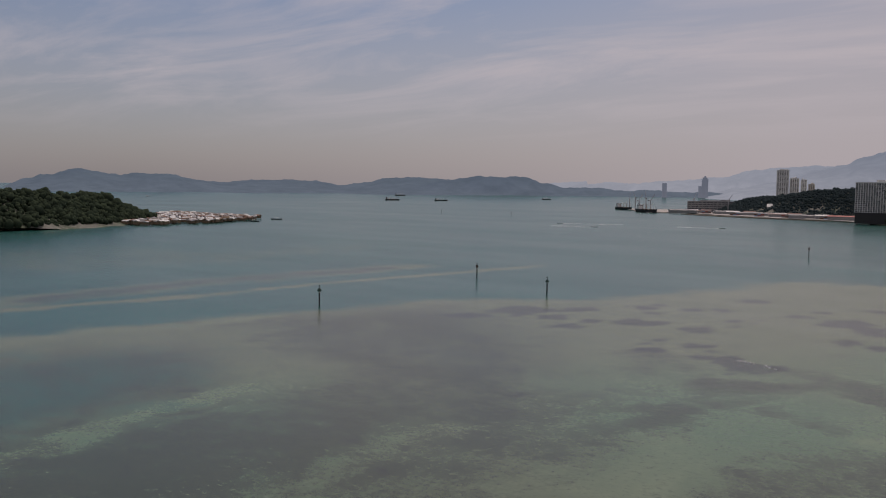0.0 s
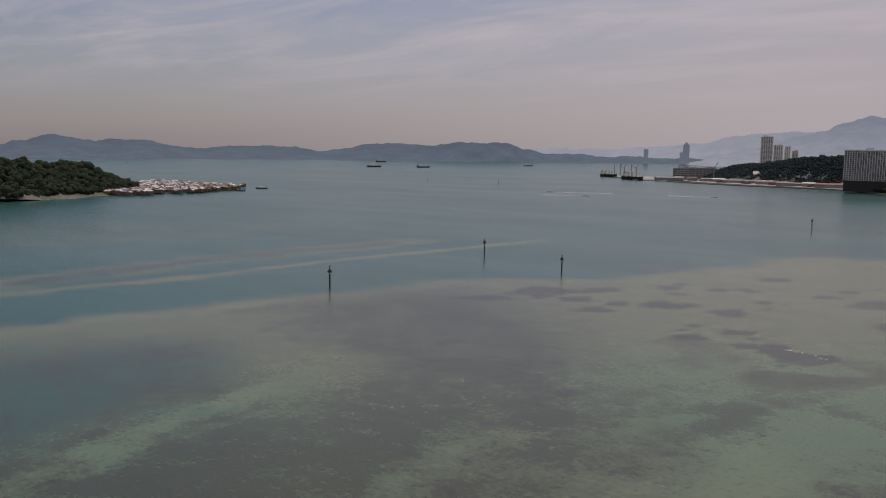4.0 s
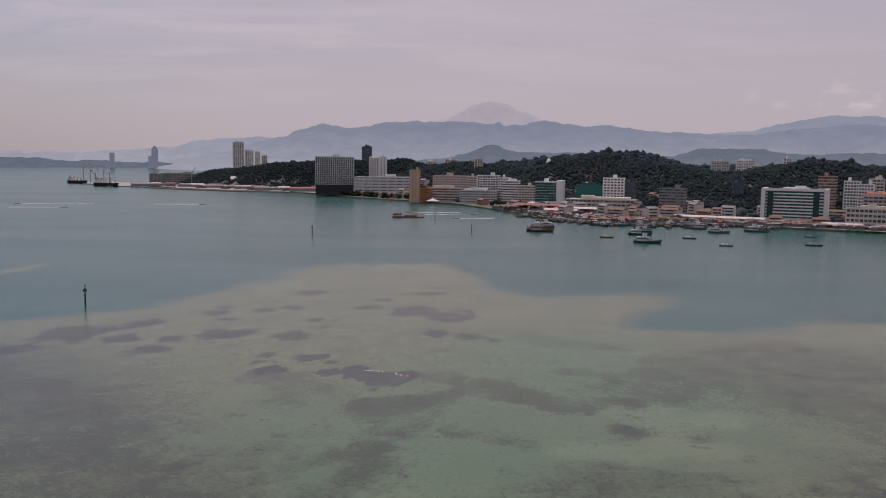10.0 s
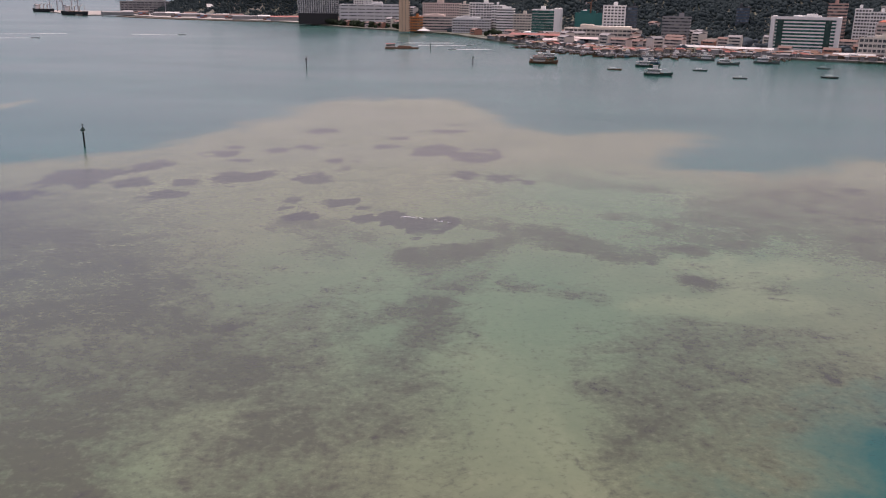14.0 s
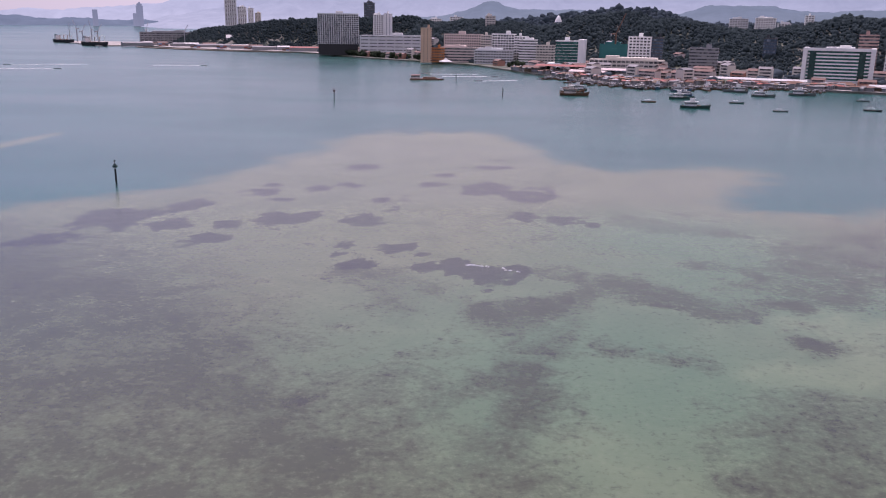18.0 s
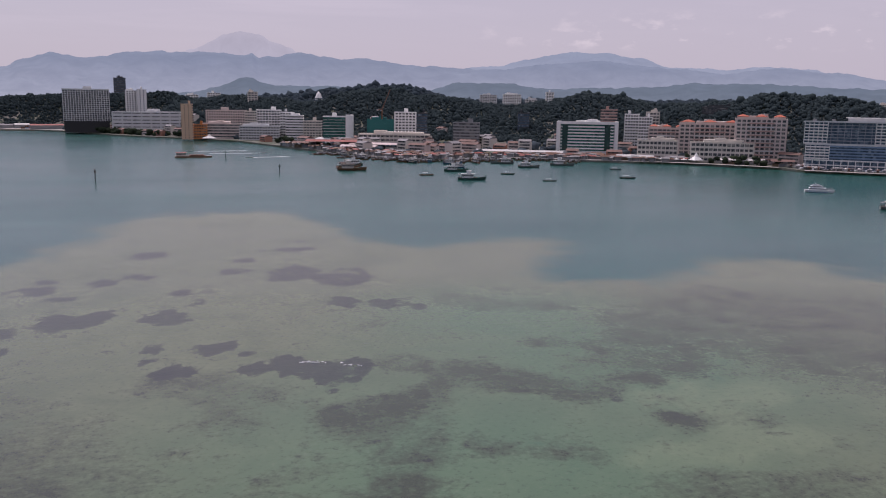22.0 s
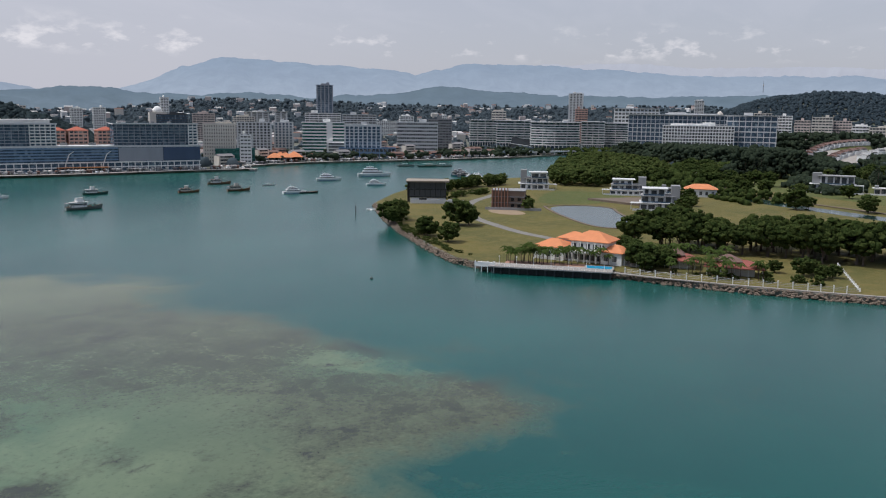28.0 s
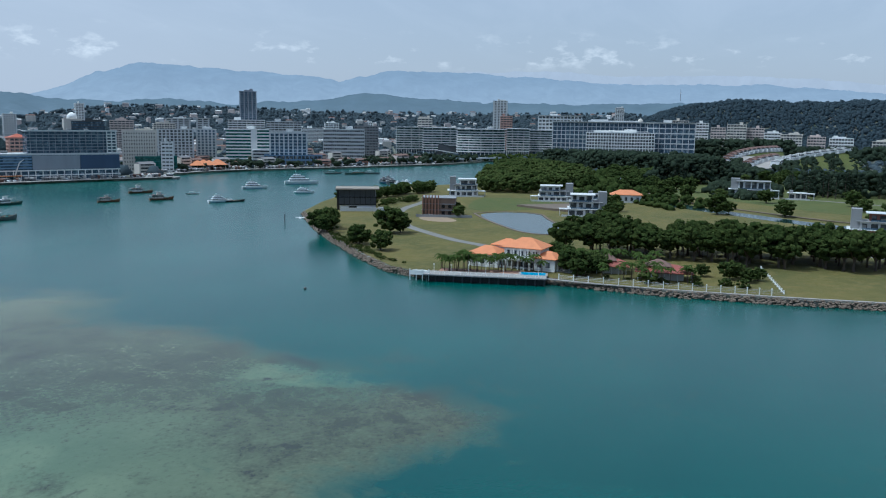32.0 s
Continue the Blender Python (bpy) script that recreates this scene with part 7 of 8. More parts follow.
for k, (x, y, l) in enumerate(((846, 417, 22), (848, 393, 24), (865, 379, 22), (870, 396, 16))):
    small_boat(x, y, -60 - 6 * k, l * 0.8, (HULLGREY, HULLGREEN, HULLGREY, HULLBROWN)[k], "long grey passenger boat moored in the inner bay")
for k in range(4):
    motor_yacht(722 + k * 9, 300 + (k % 2) * 6, 30 + 12 * (k % 3), 9 + (k % 3) * 2, "white pleasure boat moored at the marina", "marina boats")
for k in range(4):
    fishing_boat(728 + k * 8, 314 + (k % 2) * 6, 200 + 20 * k, 14 + (k % 2) * 4, (HULLGREY, HULLBLUE, HULLBLACK, HULLGREY)[k], "grey workboat moored at the marina", GREY, 1.0, "marina boats")
mp = thing("marina_pontoon", "grey floating pontoon in the marina", "pontoon", pose(735, 305, 0, 0, 0, 25))
part("walkway", M().box(0, 0, -0.2, 46, 2.4, 0.7), PALE, mp)
for k in range(6):
    part("pile", M().tube([(-20 + k * 8, 1.5, -2), (-20 + k * 8, 1.5, 3)], [0.25, 0.25], 7), GREY, mp)


def ferry(x, y, heading):
    b = thing("barge", "low brown barge with a stern cabin", "barge", pose(x, y, 0, 0, 0, heading))
    part("hull", M().prism([(-17, -5), (14, -5), (19, 0), (14, 5), (-17, 5)], -0.6, 1.5), HULLBROWN, b)
    part("cabin", M().box(-11, 0, 1.5, 9, 7, 3.2), CREAM, b)
    part("roof", M().box(-11, 0, 4.7, 10.5, 8, 0.3), REDROOF, b)
    part("windows", M().box(-11, 0, 2.9, 9.1, 7.1, 1.0), GLASS, b)
    part("cargo", M().box(4, 0, 1.5, 15, 7, 1.3, 0, 0.9), RUST, b)
    part("ramp", M().box(16, 0, 1.4, 5, 5, 0.3), STEEL, b)


ferry(-35, 913, 5)


def speedboat(x, y, heading, length, wake):
    b = small_boat(x, y, heading, length, HULLWHITE, "small white speedboat trailing a foam wake", False, "speedboats")
    q = random.Random(round(x))
    w = M()
    for k in range(60):
        u = k / 60
        for s in (-1, 1):
            w.box(-length * 0.5 - u * wake, s * (0.5 + u * 1.6) + q.uniform(-.4, .4), 0.0, wake / 40, 0.7 + q.random(), 0.10, 0, 0.8)
    part("wake", w, FOAM, b, "white foam wake")


for x, y, h, w in ((-565, 1080, 200, 90), (-470, 1010, 10, 60), (-40, 1010, 190, 60), (40, 980, 8, 55), (90, 950, 185, 60), (20, 905, 200, 40), (-330, 1120, 5, 60)):
    speedboat(x, y, h, 9, w)


def cargo_ship(x, y, heading, length, hullmat, label):
    s = thing("cargo_ship", label, "ship", pose(x, y, float(sea_rise(x, y)), 0, 0, heading))
    g, d = hull(length, length * 0.16, length * 0.075, hullmat, 0.35)
    part("hull", g, hullmat, s, smooth=True)
    part("deck", d, RUST, s)
    part("bridge", M().box(-length * 0.36, 0, length * 0.07, length * 0.10, length * 0.13, length * 0.12), WHITE, s)
    part("bridge_windows", M().box(-length * 0.36, 0, length * 0.165, length * 0.102, length * 0.132, length * 0.012), GLASS, s)
    part("funnel", M().box(-length * 0.43, 0, length * 0.07, length * 0.035, length * 0.05, length * 0.14), DARK, s)
    for k in range(3):
        x0 = length * (-0.18 + k * 0.2)
        part("hatch", M().box(x0 + length * 0.06, 0, length * 0.07, length * 0.13, length * 0.10, length * 0.018), RUST, s)
        part("crane_post", M().box(x0 - length * 0.025, 0, length * 0.07, length * 0.018, length * 0.018, length * 0.13), CREAM, s)
        part("crane_jib", M().beam((x0 - length * 0.025, 0, length * 0.18), (x0 + length * 0.09, length * 0.02, length * 0.24), length * 0.007), CREAM, s)
    part("foremast", M().box(length * 0.42, 0, length * 0.09, length * 0.008, length * 0.008, length * 0.12), CREAM, s)


cargo_ship(-900, 1985, -38, 84, HULLBLACK, "dark cargo ship berthed with raised cranes")
cargo_ship(-752, 1800, -38, 92, HULLBLACK, "black cargo ship with deck cranes at the quay")
for x, y, l in ((-2065, 2395, 58), (-2616, 3079, 52), (-1925, 2519, 52), (-1878, 3223, 42), (-3306, 2746, 36), (-2996, 1947, 20)):
    cargo_ship(x, y, 10 + l, l, HULLBLACK, "distant dark cargo ship at anchor")
small_boat(-911, 818, 20, 18, HULLBLACK, "dark wooden boat off the stilt village"), small_boat(-870, 742, 15, 15, HULLBLACK, "dark wooden boat off the stilt village")


def stilt_village():
    """Hundreds of small stilt houses crowded on the shallows beside the islet."""
    q = random.Random(4)
    poly = [(-906, 530), (-850, 560), (-852, 640), (-905, 770), (-945, 812), (-1010, 822), (-1180, 830), (-1150, 770), (-1080, 730), (-1000, 660), (-940, 580)]
    mats = (ROOFWHITE, RUST, ROOFGREY, WOOD)
    roofs = [M() for _ in mats]
    walls, stilts = M(), M()
    n, made = 0, []
    while n < 620:
        x, y = q.uniform(-1190, -845), q.uniform(525, 835)
        if not bool(inside(poly, np.array([x]), np.array([y]))[0][0]):
            continue
        n += 1
        w, d, h, a = q.uniform(5, 10), q.uniform(4, 7), q.uniform(2.4, 4.2), q.choice((0.2, 0.5, 1.8, 2.1)) + q.uniform(-.2, .2)
        walls.box(x, y, 1.4, w, d, h, a)
        k = q.choices(range(4), (5, 3, 3, 1))[0]
        c, s = math.cos(a), math.sin(a)
        g = M().gable(0, 0, 1.4 + h, w, d, q.uniform(1.0, 1.8))
        roofs[k].add([(x + px * c - py * s, y + px * s + py * c, pz) for px, py, pz in g.v], g.f)
        for i, j in ((-1, -1), (1, -1), (-1, 1), (1, 1)):
            stilts.box(x + i * w * 0.4, y + j * d * 0.4, -1.5, 0.25, 0.25, 3.0)
    v = tagged(new("stilt_village"), "crowded wooden stilt village with white and rusty roofs", "village", kind="stuff")
    part("walls", walls, WOOD, v), part("stilts", stilts, WOOD, v)
    for g, m in zip(roofs, mats):
        part("roofs", g, m, v)


stilt_village()


# ---- port ----
tagged(new("quay", sheet_mesh(None, [(-758, 2050), (-688, 1852), (-556, 1714), (-434, 1643), (-322, 1605), (-252, 1552), (-200, 1560), (-300, 1660), (-420, 1740), (-540, 1850), (-640, 1990), (-720, 2080)], 1.5, 2.05, "quay", PAVING)), "pale concrete port quay", "quay", kind="structure")
tagged(new("breakwater", sheet_mesh(None, rounded([(-655, 1752), (-560, 1672), (-428, 1612), (-300, 1580), (-300, 1588), (-430, 1624), (-556, 1690), (-648, 1764)]), -1.5, 1.6, "breakwater", ROCK)), "low dark breakwater off the port", "breakwater", kind="structure")


def warehouse(x, y, face, w, d, h, roof, label, group="port sheds"):
    b = thing("warehouse", label, "warehouse", face_at(x, y, 2.0, face), group)
    part("wall", M().box(0, d / 2, 0, w, d, h), GREY, b)
    part("roof", M().gable(0, d / 2, h, w, d, h * 0.35), roof, b)
    for k in range(max(2, int(w / 12))):
        part("door", M().box(-w / 2 + (k + 0.5) * w / max(2, int(w / 12)), -0.05, 0, 4.5, 0.3, h * 0.6), GREY, b)


building("port_terminal", -640, 1925, 120, 40, 24, -72, 5, GREY, "long grey port terminal with open floors", bays=14, pier=1.2, band=0.4)
warehouse(-655, 1780, -60, 60, 24, 6, ROOFGREY, "grey-white-roofed warehouse in the port")
warehouse(-560, 1790, -65, 50, 26, 5.5, ROOFGREY, "grey-roofed warehouse in the port")
warehouse(-500, 1750, -68, 55, 22, 5, ROOFGREY, "grey-roofed warehouse in the port")
warehouse(-470, 1800, -72, 16, 14, 18, ROOFWHITE, "white silo building in the port")
warehouse(-420, 1700, -70, 46, 20, 5, ROOFBROWN, "brown-roofed shed in the port")
warehouse(-345, 1660, -74, 40, 18, 5, ROOFGREY, "pale-roofed shed in the port")
warehouse(-282, 1600, -76, 52, 16, 6.5, REDROOF, "long red-roofed port shed")
warehouse(-370, 1630, -74, 30, 12, 6, ROOFGREY, "grey-roofed shed in the port")
for k, (x, y) in enumerate(((-520, 1720), (-460, 1690), (-610, 1800), (-400, 1665), (-320, 1630))):
    c = thing("container_stack", "stacked rusty and blue shipping containers", "containers", face_at(x, y, 2.0, -65), "container stacks")
    for j in range(6):
        part("container", M().box((j % 3) * 6.4 - 6, 0, (j // 3) * 2.6, 6.1, 2.5, 2.55), (RUST, BLUE, REDROOF, ROOFGREY)[(j + k) % 4], c)


def crane(x, y, z, h, reach, heading, mat, label):
    c = thing("tower_crane", label, "crane", pose(x, y, z, 0, 0, heading))
    part("mast", M().box(0, 0, 0, 1.6, 1.6, h), mat, c)
    part("jib", M().beam((0, 0, h), (reach * 0.5, 0, h + reach * 0.75), 1.0), mat, c)
    part("counter_jib", M().beam((0, 0, h), (-reach * 0.3, 0, h), 1.0), mat, c)
    part("cab", M().box(0.5, 0.8, h - 2, 2, 1.6, 2), WHITE, c)
    part("counterweight", M().box(-reach * 0.28, 0, h - 2, 2, 1.6, 2.4), GREY, c)


crane(200, 1122, 33, 14, 34, 40, RUST, "rusty luffing crane over the building site")
crane(-690, 1930, 2, 30, 20, 80, STEEL, "grey crane on the port quay"), crane(-590, 1880, 2, 28, 18, 40, STEEL, "grey crane on the port quay")

tagged(new("wharf", sheet_mesh(None, [(-945, 2052), (-905, 2075), (-760, 2060), (-690, 1850), (-700, 1800), (-735, 1772), (-800, 1862)], -2.0, 2.0, "wharf", PAVING)), "pale concrete wharf beside the berthed ships", "wharf", kind="structure")
for x, y, h, reach, turn in ((-915, 2050, 26, 20, 110), (-880, 2010, 30, 24, 150), (-846, 1960, 24, 20, 60), (-800, 1900, 30, 24, 130), (-770, 1860, 26, 20, 40)):
    crane(x, y, 2.0, h, reach, turn, STEEL, "grey harbour crane on the wharf")
shed_pick = random.Random(8)
for k in range(16):
    u = k / 15
    warehouse(-690 + 420 * u + shed_pick.uniform(-14, 14), 1868 - 250 * u + shed_pick.uniform(-10, 26), -60 - 8 * u, shed_pick.uniform(16, 34), shed_pick.uniform(10, 16), shed_pick.uniform(3.5, 6.5), (ROOFGREY, ROOFWHITE, RUST, ROOFBROWN)[k % 4], ("grey-roofed port shed", "white-roofed port shed", "rusty-roofed port shed", "brown-roofed port shed")[k % 4] + " on the flat quay")


# ---- waterfront ----
PINKROOF = dull("pale_pink_roof_sheet", (0.52, 0.42, 0.39), 0.6, 0.35, 0.2, 2.0, 0.0, False)
def roof_shed(x, y, face, w, d, h, roof, label, category="market shed"):
    """An open shed: posts, a low gable and fascia."""
    b = thing("market_shed", label, category, face_at(x, y, 2.0, face))
    part("roof", M().gable(0, d / 2, h, w, d, 1.8, 0.8), roof, b)
    n = max(3, int(w / 6))
    for k in range(n + 1):
        for s in (0.3, d - 0.3):
            part("post", M().box(-w / 2 + 0.2 + k * (w - 0.4) / n, s, 0, 0.25, 0.25, h), GREY, b)
    for k in range(3):
        part("stall", M().box((k - 1) * w * 0.31, d / 2, 0, w * 0.27, d * 0.6, h * 0.55), (WOOD, GREY, CREAM)[k], b)


roof_shed(165, 985, -118, 62, 20, 7, PINKROOF, "pale pink-roofed open market shed on the quay")
roof_shed(140, 960, -118, 40, 14, 6, PINKROOF, "pale pink-roofed open market shed on the quay")
roof_shed(118, 1010, -110, 62, 22, 9, REDROOF, "red-roofed market hall by the quay")
roof_shed(90, 1040, -115, 30, 14, 6, ROOFBROWN, "brown-roofed market shed by the quay")
roof_shed(278, 888, -116, 44, 9, 5, ROOFWHITE, "long white-roofed promenade shelter")
roof_shed(320, 866, -116, 46, 9, 5, ROOFWHITE, "long white-roofed promenade shelter")
roof_shed(400, 808, -117, 36, 9, 4, ROOFWHITE, "low white promenade stalls")
roof_shed(440, 786, -118, 30, 9, 4, ROOFGREY, "low grey promenade stalls")
roof_shed(482, 744, -122, 40, 9, 4, ROOFWHITE, "low white promenade stalls")
roof_shed(505, 714, -124, 20, 12, 5, ROOFBROWN, "brown pavilion on the promenade")


def tent(x, y, r, h, mat, label, group="event tents"):
    t = thing("tent", label, "tent", pose(x, y, 2.0), group)
    part("canvas", M().tube([(0, 0, 2.4), (0, 0, 2.9), (0, 0, 2.4 + h * 0.45), (0, 0, 2.4 + h)], [r, r, r * 0.35, 0.1], 4), mat, t)
    for i in (-1, 1):
        for j in (-1, 1):
            part("pole", M().box(i * r * 0.5, j * r * 0.5, 0, 0.15, 0.15, 2.6), STEEL, t)


tent(450, 775, 7, 8, WHITE, "white peaked event tent on the promenade"), tent(-18, 1227, 13, 6, ROOFWHITE, "white tent roof over the water stage")
for k in range(7):
    tent(410 + k * 6, 802 - k * 4.2, 3.2, 2.2, WHITE, "small white stall tent on the promenade")
for k, (x, y) in enumerate(((806, 560), (818, 553), (830, 547), (822, 562), (842, 556))):
    t = thing("hawker_roof", "bright orange tiled food-court roof", "pavilion", face_at(x, y, 2.0, -149), "food court roofs")
    part("roof", M().hip(0, 0, 5.5, 16, 14, 5.5, 2, 0.5), TILE, t)
    for i in (-1, 1):
        for j in (-1, 1):
            part("post", M().box(i * 6.5, j * 5.5, 0, 0.4, 0.4, 5.6), CREAM, t)
strip("promenade_mall", [(500, 676), (562, 624), (636, 580), (690, 540), (712, 530)], 10, 2.12, PAVING, "pale paved promenade before the mall", "promenade")
strip("promenade_east", [(745, 562), (829, 539), (893, 490), (963, 432), (1004, 408), (1079, 355)], 9, 2.12, PAVING, "pale paved promenade beside the bay", "promenade")
strip("promenade_market", [(267, 872), (349, 826), (437, 777), (498, 710)], 9, 2.12, PAVING, "pale paved promenade by the market", "promenade")
bw = thing("small_jetty", "pale concrete jetty stub at the promenade", "jetty", face_at(706, 524, 0, -160))
part("deck", M().box(0, 0, 1.2, 5, 16, 0.8), PAVING, bw)
part("pier_wall", M().box(0, 0, -2, 4, 15, 3.2), GREY, bw)
br = thing("bridge", "low pale road bridge over the bay's end", "bridge", pose(1165, 335, 0, 0, 0, -30))
part("deck", M().box(0, 0, 5, 130, 9, 1.2), PALE, br)
for k in range(7):
    part("pier", M().box(-57 + k * 19, 0, -2, 2, 7, 7), PALE, br)
for s in (-1, 1):
    part("parapet", M().box(0, s * 4.3, 6.2, 130, 0.3, 0.9), WHITE, br)

# low houses filling the town
TERRA = dull("terracotta_render", (0.40, 0.20, 0.14))
SHOPS = []
for k, (w, d, fl, wall, roof) in enumerate(((12, 10, 2, PINK, ROOFBROWN), (16, 11, 3, CREAM, ROOFGREY), (10, 9, 1, PALE, RUST), (20, 11, 3, PINK, ROOFBROWN), (13, 10, 4, CREAM, ROOFGREY), (15, 10, 2, TERRA, ROOFBROWN))):
    h = fl * 3.4
    b = thing("shophouse", ("pink-beige shophouse row with brown roofs", "cream shophouse row with grey roofs", "grey low house with a rusty roof", "pink-beige shophouse row with brown roofs", "cream walk-up block with a grey roof", "terracotta low house with a brown roof")[k], "shophouse", pose(0, 0, -300), "low town houses")
    part("core", M().box(0, 0, 0, w, d, h), GLASS, b)
    for f in range(fl):
        part("floor_band", M().box(0, 0, f * 3.4, w + 0.6, d + 0.6, 1.7), wall, b)
    for f in range(2):
        part("party_wall", M().box(-w / 2 + f * w, 0, 0, 1.6, d + 0.7, h), wall, b)
    part("roof", M().gable(0, 0, h, w, d, 2.2, 0.7), roof, b)
    SHOPS.append(b)
FOOT = [(o.location.x, o.location.y) for o in scene.objects if o.parent is None and o.type == "EMPTY" and "building" in str(o.get("category", ""))]
qt = random.Random(12)
front = COAST[5:29]
made = []
tries = 0
while len(made) < 140 and tries < 9000:
    tries += 1
    k = qt.randrange(len(front) - 1)
    (x0, y0), (x1, y1) = front[k], front[k + 1]
    u, depth = qt.random(), 22 + 260 * qt.random() ** 1.6
    nrm = Vector((y1 - y0, -(x1 - x0), 0)).normalized()
    if nrm.x * 0.6 + nrm.y * 0.8 < 0:
        nrm = -nrm
    x, y = x0 + (x1 - x0) * u + nrm.x * depth, y0 + (y1 - y0) * u + nrm.y * depth
    if any(math.hypot(x - a, y - b) < 26 for a, b in FOOT) or any(math.hypot(x - a, y - b) < 15.5 for a, b in made):
        continue
    hit_land = inside(COAST + CAPE + BACK, np.array([x]), np.array([y]))
    if not hit_land[0][0] or hit_land[1][0] < 20 or max(hill_heights(h_, 170, np.array([x]), np.array([y]))[0] for h_ in (HILL_WEST, HILL_TOWN)) > 22:
        continue
    if inside([(490, 690), (700, 535), (740, 590), (540, 740)], np.array([x]), np.array([y]))[0][0]:
        continue
    made.append((x, y))
    src = SHOPS[qt.randrange(6)]
    z = 2.0 + max(0.0, max(hill_heights([(a, b, c - 6) for a, b, c in h_], 170, np.array([x]), np.array([y]))[0] for h_ in (HILL_WEST, HILL_TOWN)) - 1.5)
    copy_thing(src, pose(x, y, z, 0, 0, math.degrees(math.atan2(nrm.y, nrm.x)) - 90 + qt.uniform(-8, 8)))


def far_town():
    """Roofs and walls of the town spreading inland, too far to tell apart."""
    q = np.random.default_rng(21)
    mats = (WHITE, CREAM, PALE, PINK)
    g = [M() for _ in mats]
    r = [M() for _ in range(3)]
    for _ in range(1150):
        d, b = q.uniform(1250, 3000), radians(q.uniform(38, 103))
        x, y = d * math.sin(b), 20 + d * math.cos(b)
        if b > 1.08 and d < 1650:
            continue
        if max(hill_heights(HILL_TOWN, 170, np.array([x]), np.array([y]))[0], hill_heights(HILL_EAST, 330, np.array([x]), np.array([y]))[0]) > 20 or not inside(COAST + CAPE + BACK, np.array([x]), np.array([y]))[0][0]:
            continue
        z = 2 + max(0, hill_heights([(a, c, e - 6) for a, c, e in HILL_PLAIN], 420, np.array([x]), np.array([y]))[0] * 0.9)
        w, e, h, a = q.uniform(8, 20), q.uniform(7, 12), q.choice([3.5, 4, 5, 6, 7, 9, 14]), q.uniform(-.5, .5) - b
        k = int(q.integers(4))
        g[k].box(x, y, z - 3, w, e, h + 3, a)
        t = M().gable(0, 0, z + h, w, e, 2.5)
        c, s = math.cos(a), math.sin(a)
        r[int(q.integers(3))].add([(x + px * c - py * s, y + px * s + py * c, pz) for px, py, pz in t.v], t.f)
    v = tagged(new("far_town"), "pale low houses of the town spreading inland", "town", kind="stuff")
    for m, one in zip(mats, g):
        part("walls", one, m, v)
    for m, one in zip((ROOFBROWN, ROOFGREY, ROOFWHITE), r):
        part("roofs", one, m, v)


far_town()


def town_trees():
    """Street and garden trees between the houses, seen from far off."""
    q = np.random.default_rng(31)
    pts, sz = [], []
    land = COAST + CAPE + BACK
    for _ in range(8200):
        d, b = q.uniform(900, 2900) ** 1.0, radians(q.uniform(-12, 104))
        x, y = d * math.sin(b), 20 + d * math.cos(b)
        pts.append((x, y))
    a = np.array(pts)
    ok, dist = inside(land, a[:, 0], a[:, 1])
    hz = np.maximum(hill_heights(HILL_WEST, 95, a[:, 0], a[:, 1]), hill_heights(HILL_TOWN, 170, a[:, 0], a[:, 1]))
    pl = hill_heights([(x, y, z - 6) for x, y, z in HILL_PLAIN], 420, a[:, 0], a[:, 1])
    keep = ok & (dist > 14) & (hz < 15)
    near = np.array([min(math.hypot(x - u, y - v) for u, v in FOOT) for x, y in pts])
    keep &= near > 22
    big = [(x, y, 4 + z, ) for (x, y), z, k in zip(pts, pl, keep) if k]
    s = q.lognormal(1.3, 0.3, len(big))
    # leaf colour with the distance haze painted in
    tagged(new("town_trees", lumps_mesh("town_trees", big, s, HAZELEAF, 0.85)), "hazy blue-green street trees between the houses", "trees", kind="stuff")
    pts, sz = [], []
    for (x0, y0), (x1, y1) in zip(COAST[23:29], COAST[24:30]):
        run = math.hypot(x1 - x0, y1 - y0)
        nx, ny = -(y1 - y0) / run, (x1 - x0) / run
        if nx + ny < 0:
            nx, ny = -nx, -ny
        for k in range(int(run / 1.7)):
            u, w = q.random(), q.choice([12, 16, 30, 45, 60, 85, 110]) + q.uniform(-5, 5)
            x, y = x0 + (x1 - x0) * u + nx * w, y0 + (y1 - y0) * u + ny * w
            if min(math.hypot(x - a, y - b - 10) for a, b in FOOT) < 24:
                continue
            h = q.uniform(3.5, 6.5)
            for _ in range(3):
                pts.append((x + q.normal() * 2.0, y + q.normal() * 2.0, 2 + h + q.normal() * 1.2)), sz.append(q.uniform(1.6, 3.0))
    tagged(new("promenade_trees", lumps_mesh("promenade_trees", pts, sz, LEAFDARK, 0.9)), "dark trees along the bay promenade and its car parks", "trees", kind="stuff")
    pts, sz = [], []
    for (x0, y0), (x1, y1), n in (((-251, 1556), (-160, 1414), 70), ((-190, 1470), (-100, 1352), 90), ((-100, 1362), (-44, 1300), 24), ((60, 1150), (112, 1010), 40), ((420, 800), (500, 712), 22)):
        for k in range(n):
            u = q.random()
            pts.append((x0 + (x1 - x0) * u + q.uniform(1, 12), y0 + (y1 - y0) * u + q.uniform(1, 12), 2 + q.uniform(1.5, 7))), sz.append(q.uniform(2.0, 3.8))
    tagged(new("shore_trees", lumps_mesh("shore_trees", pts, sz, LEAFDARK, 0.9)), "dark trees along the town's shore", "trees", kind="stuff")


town_trees()


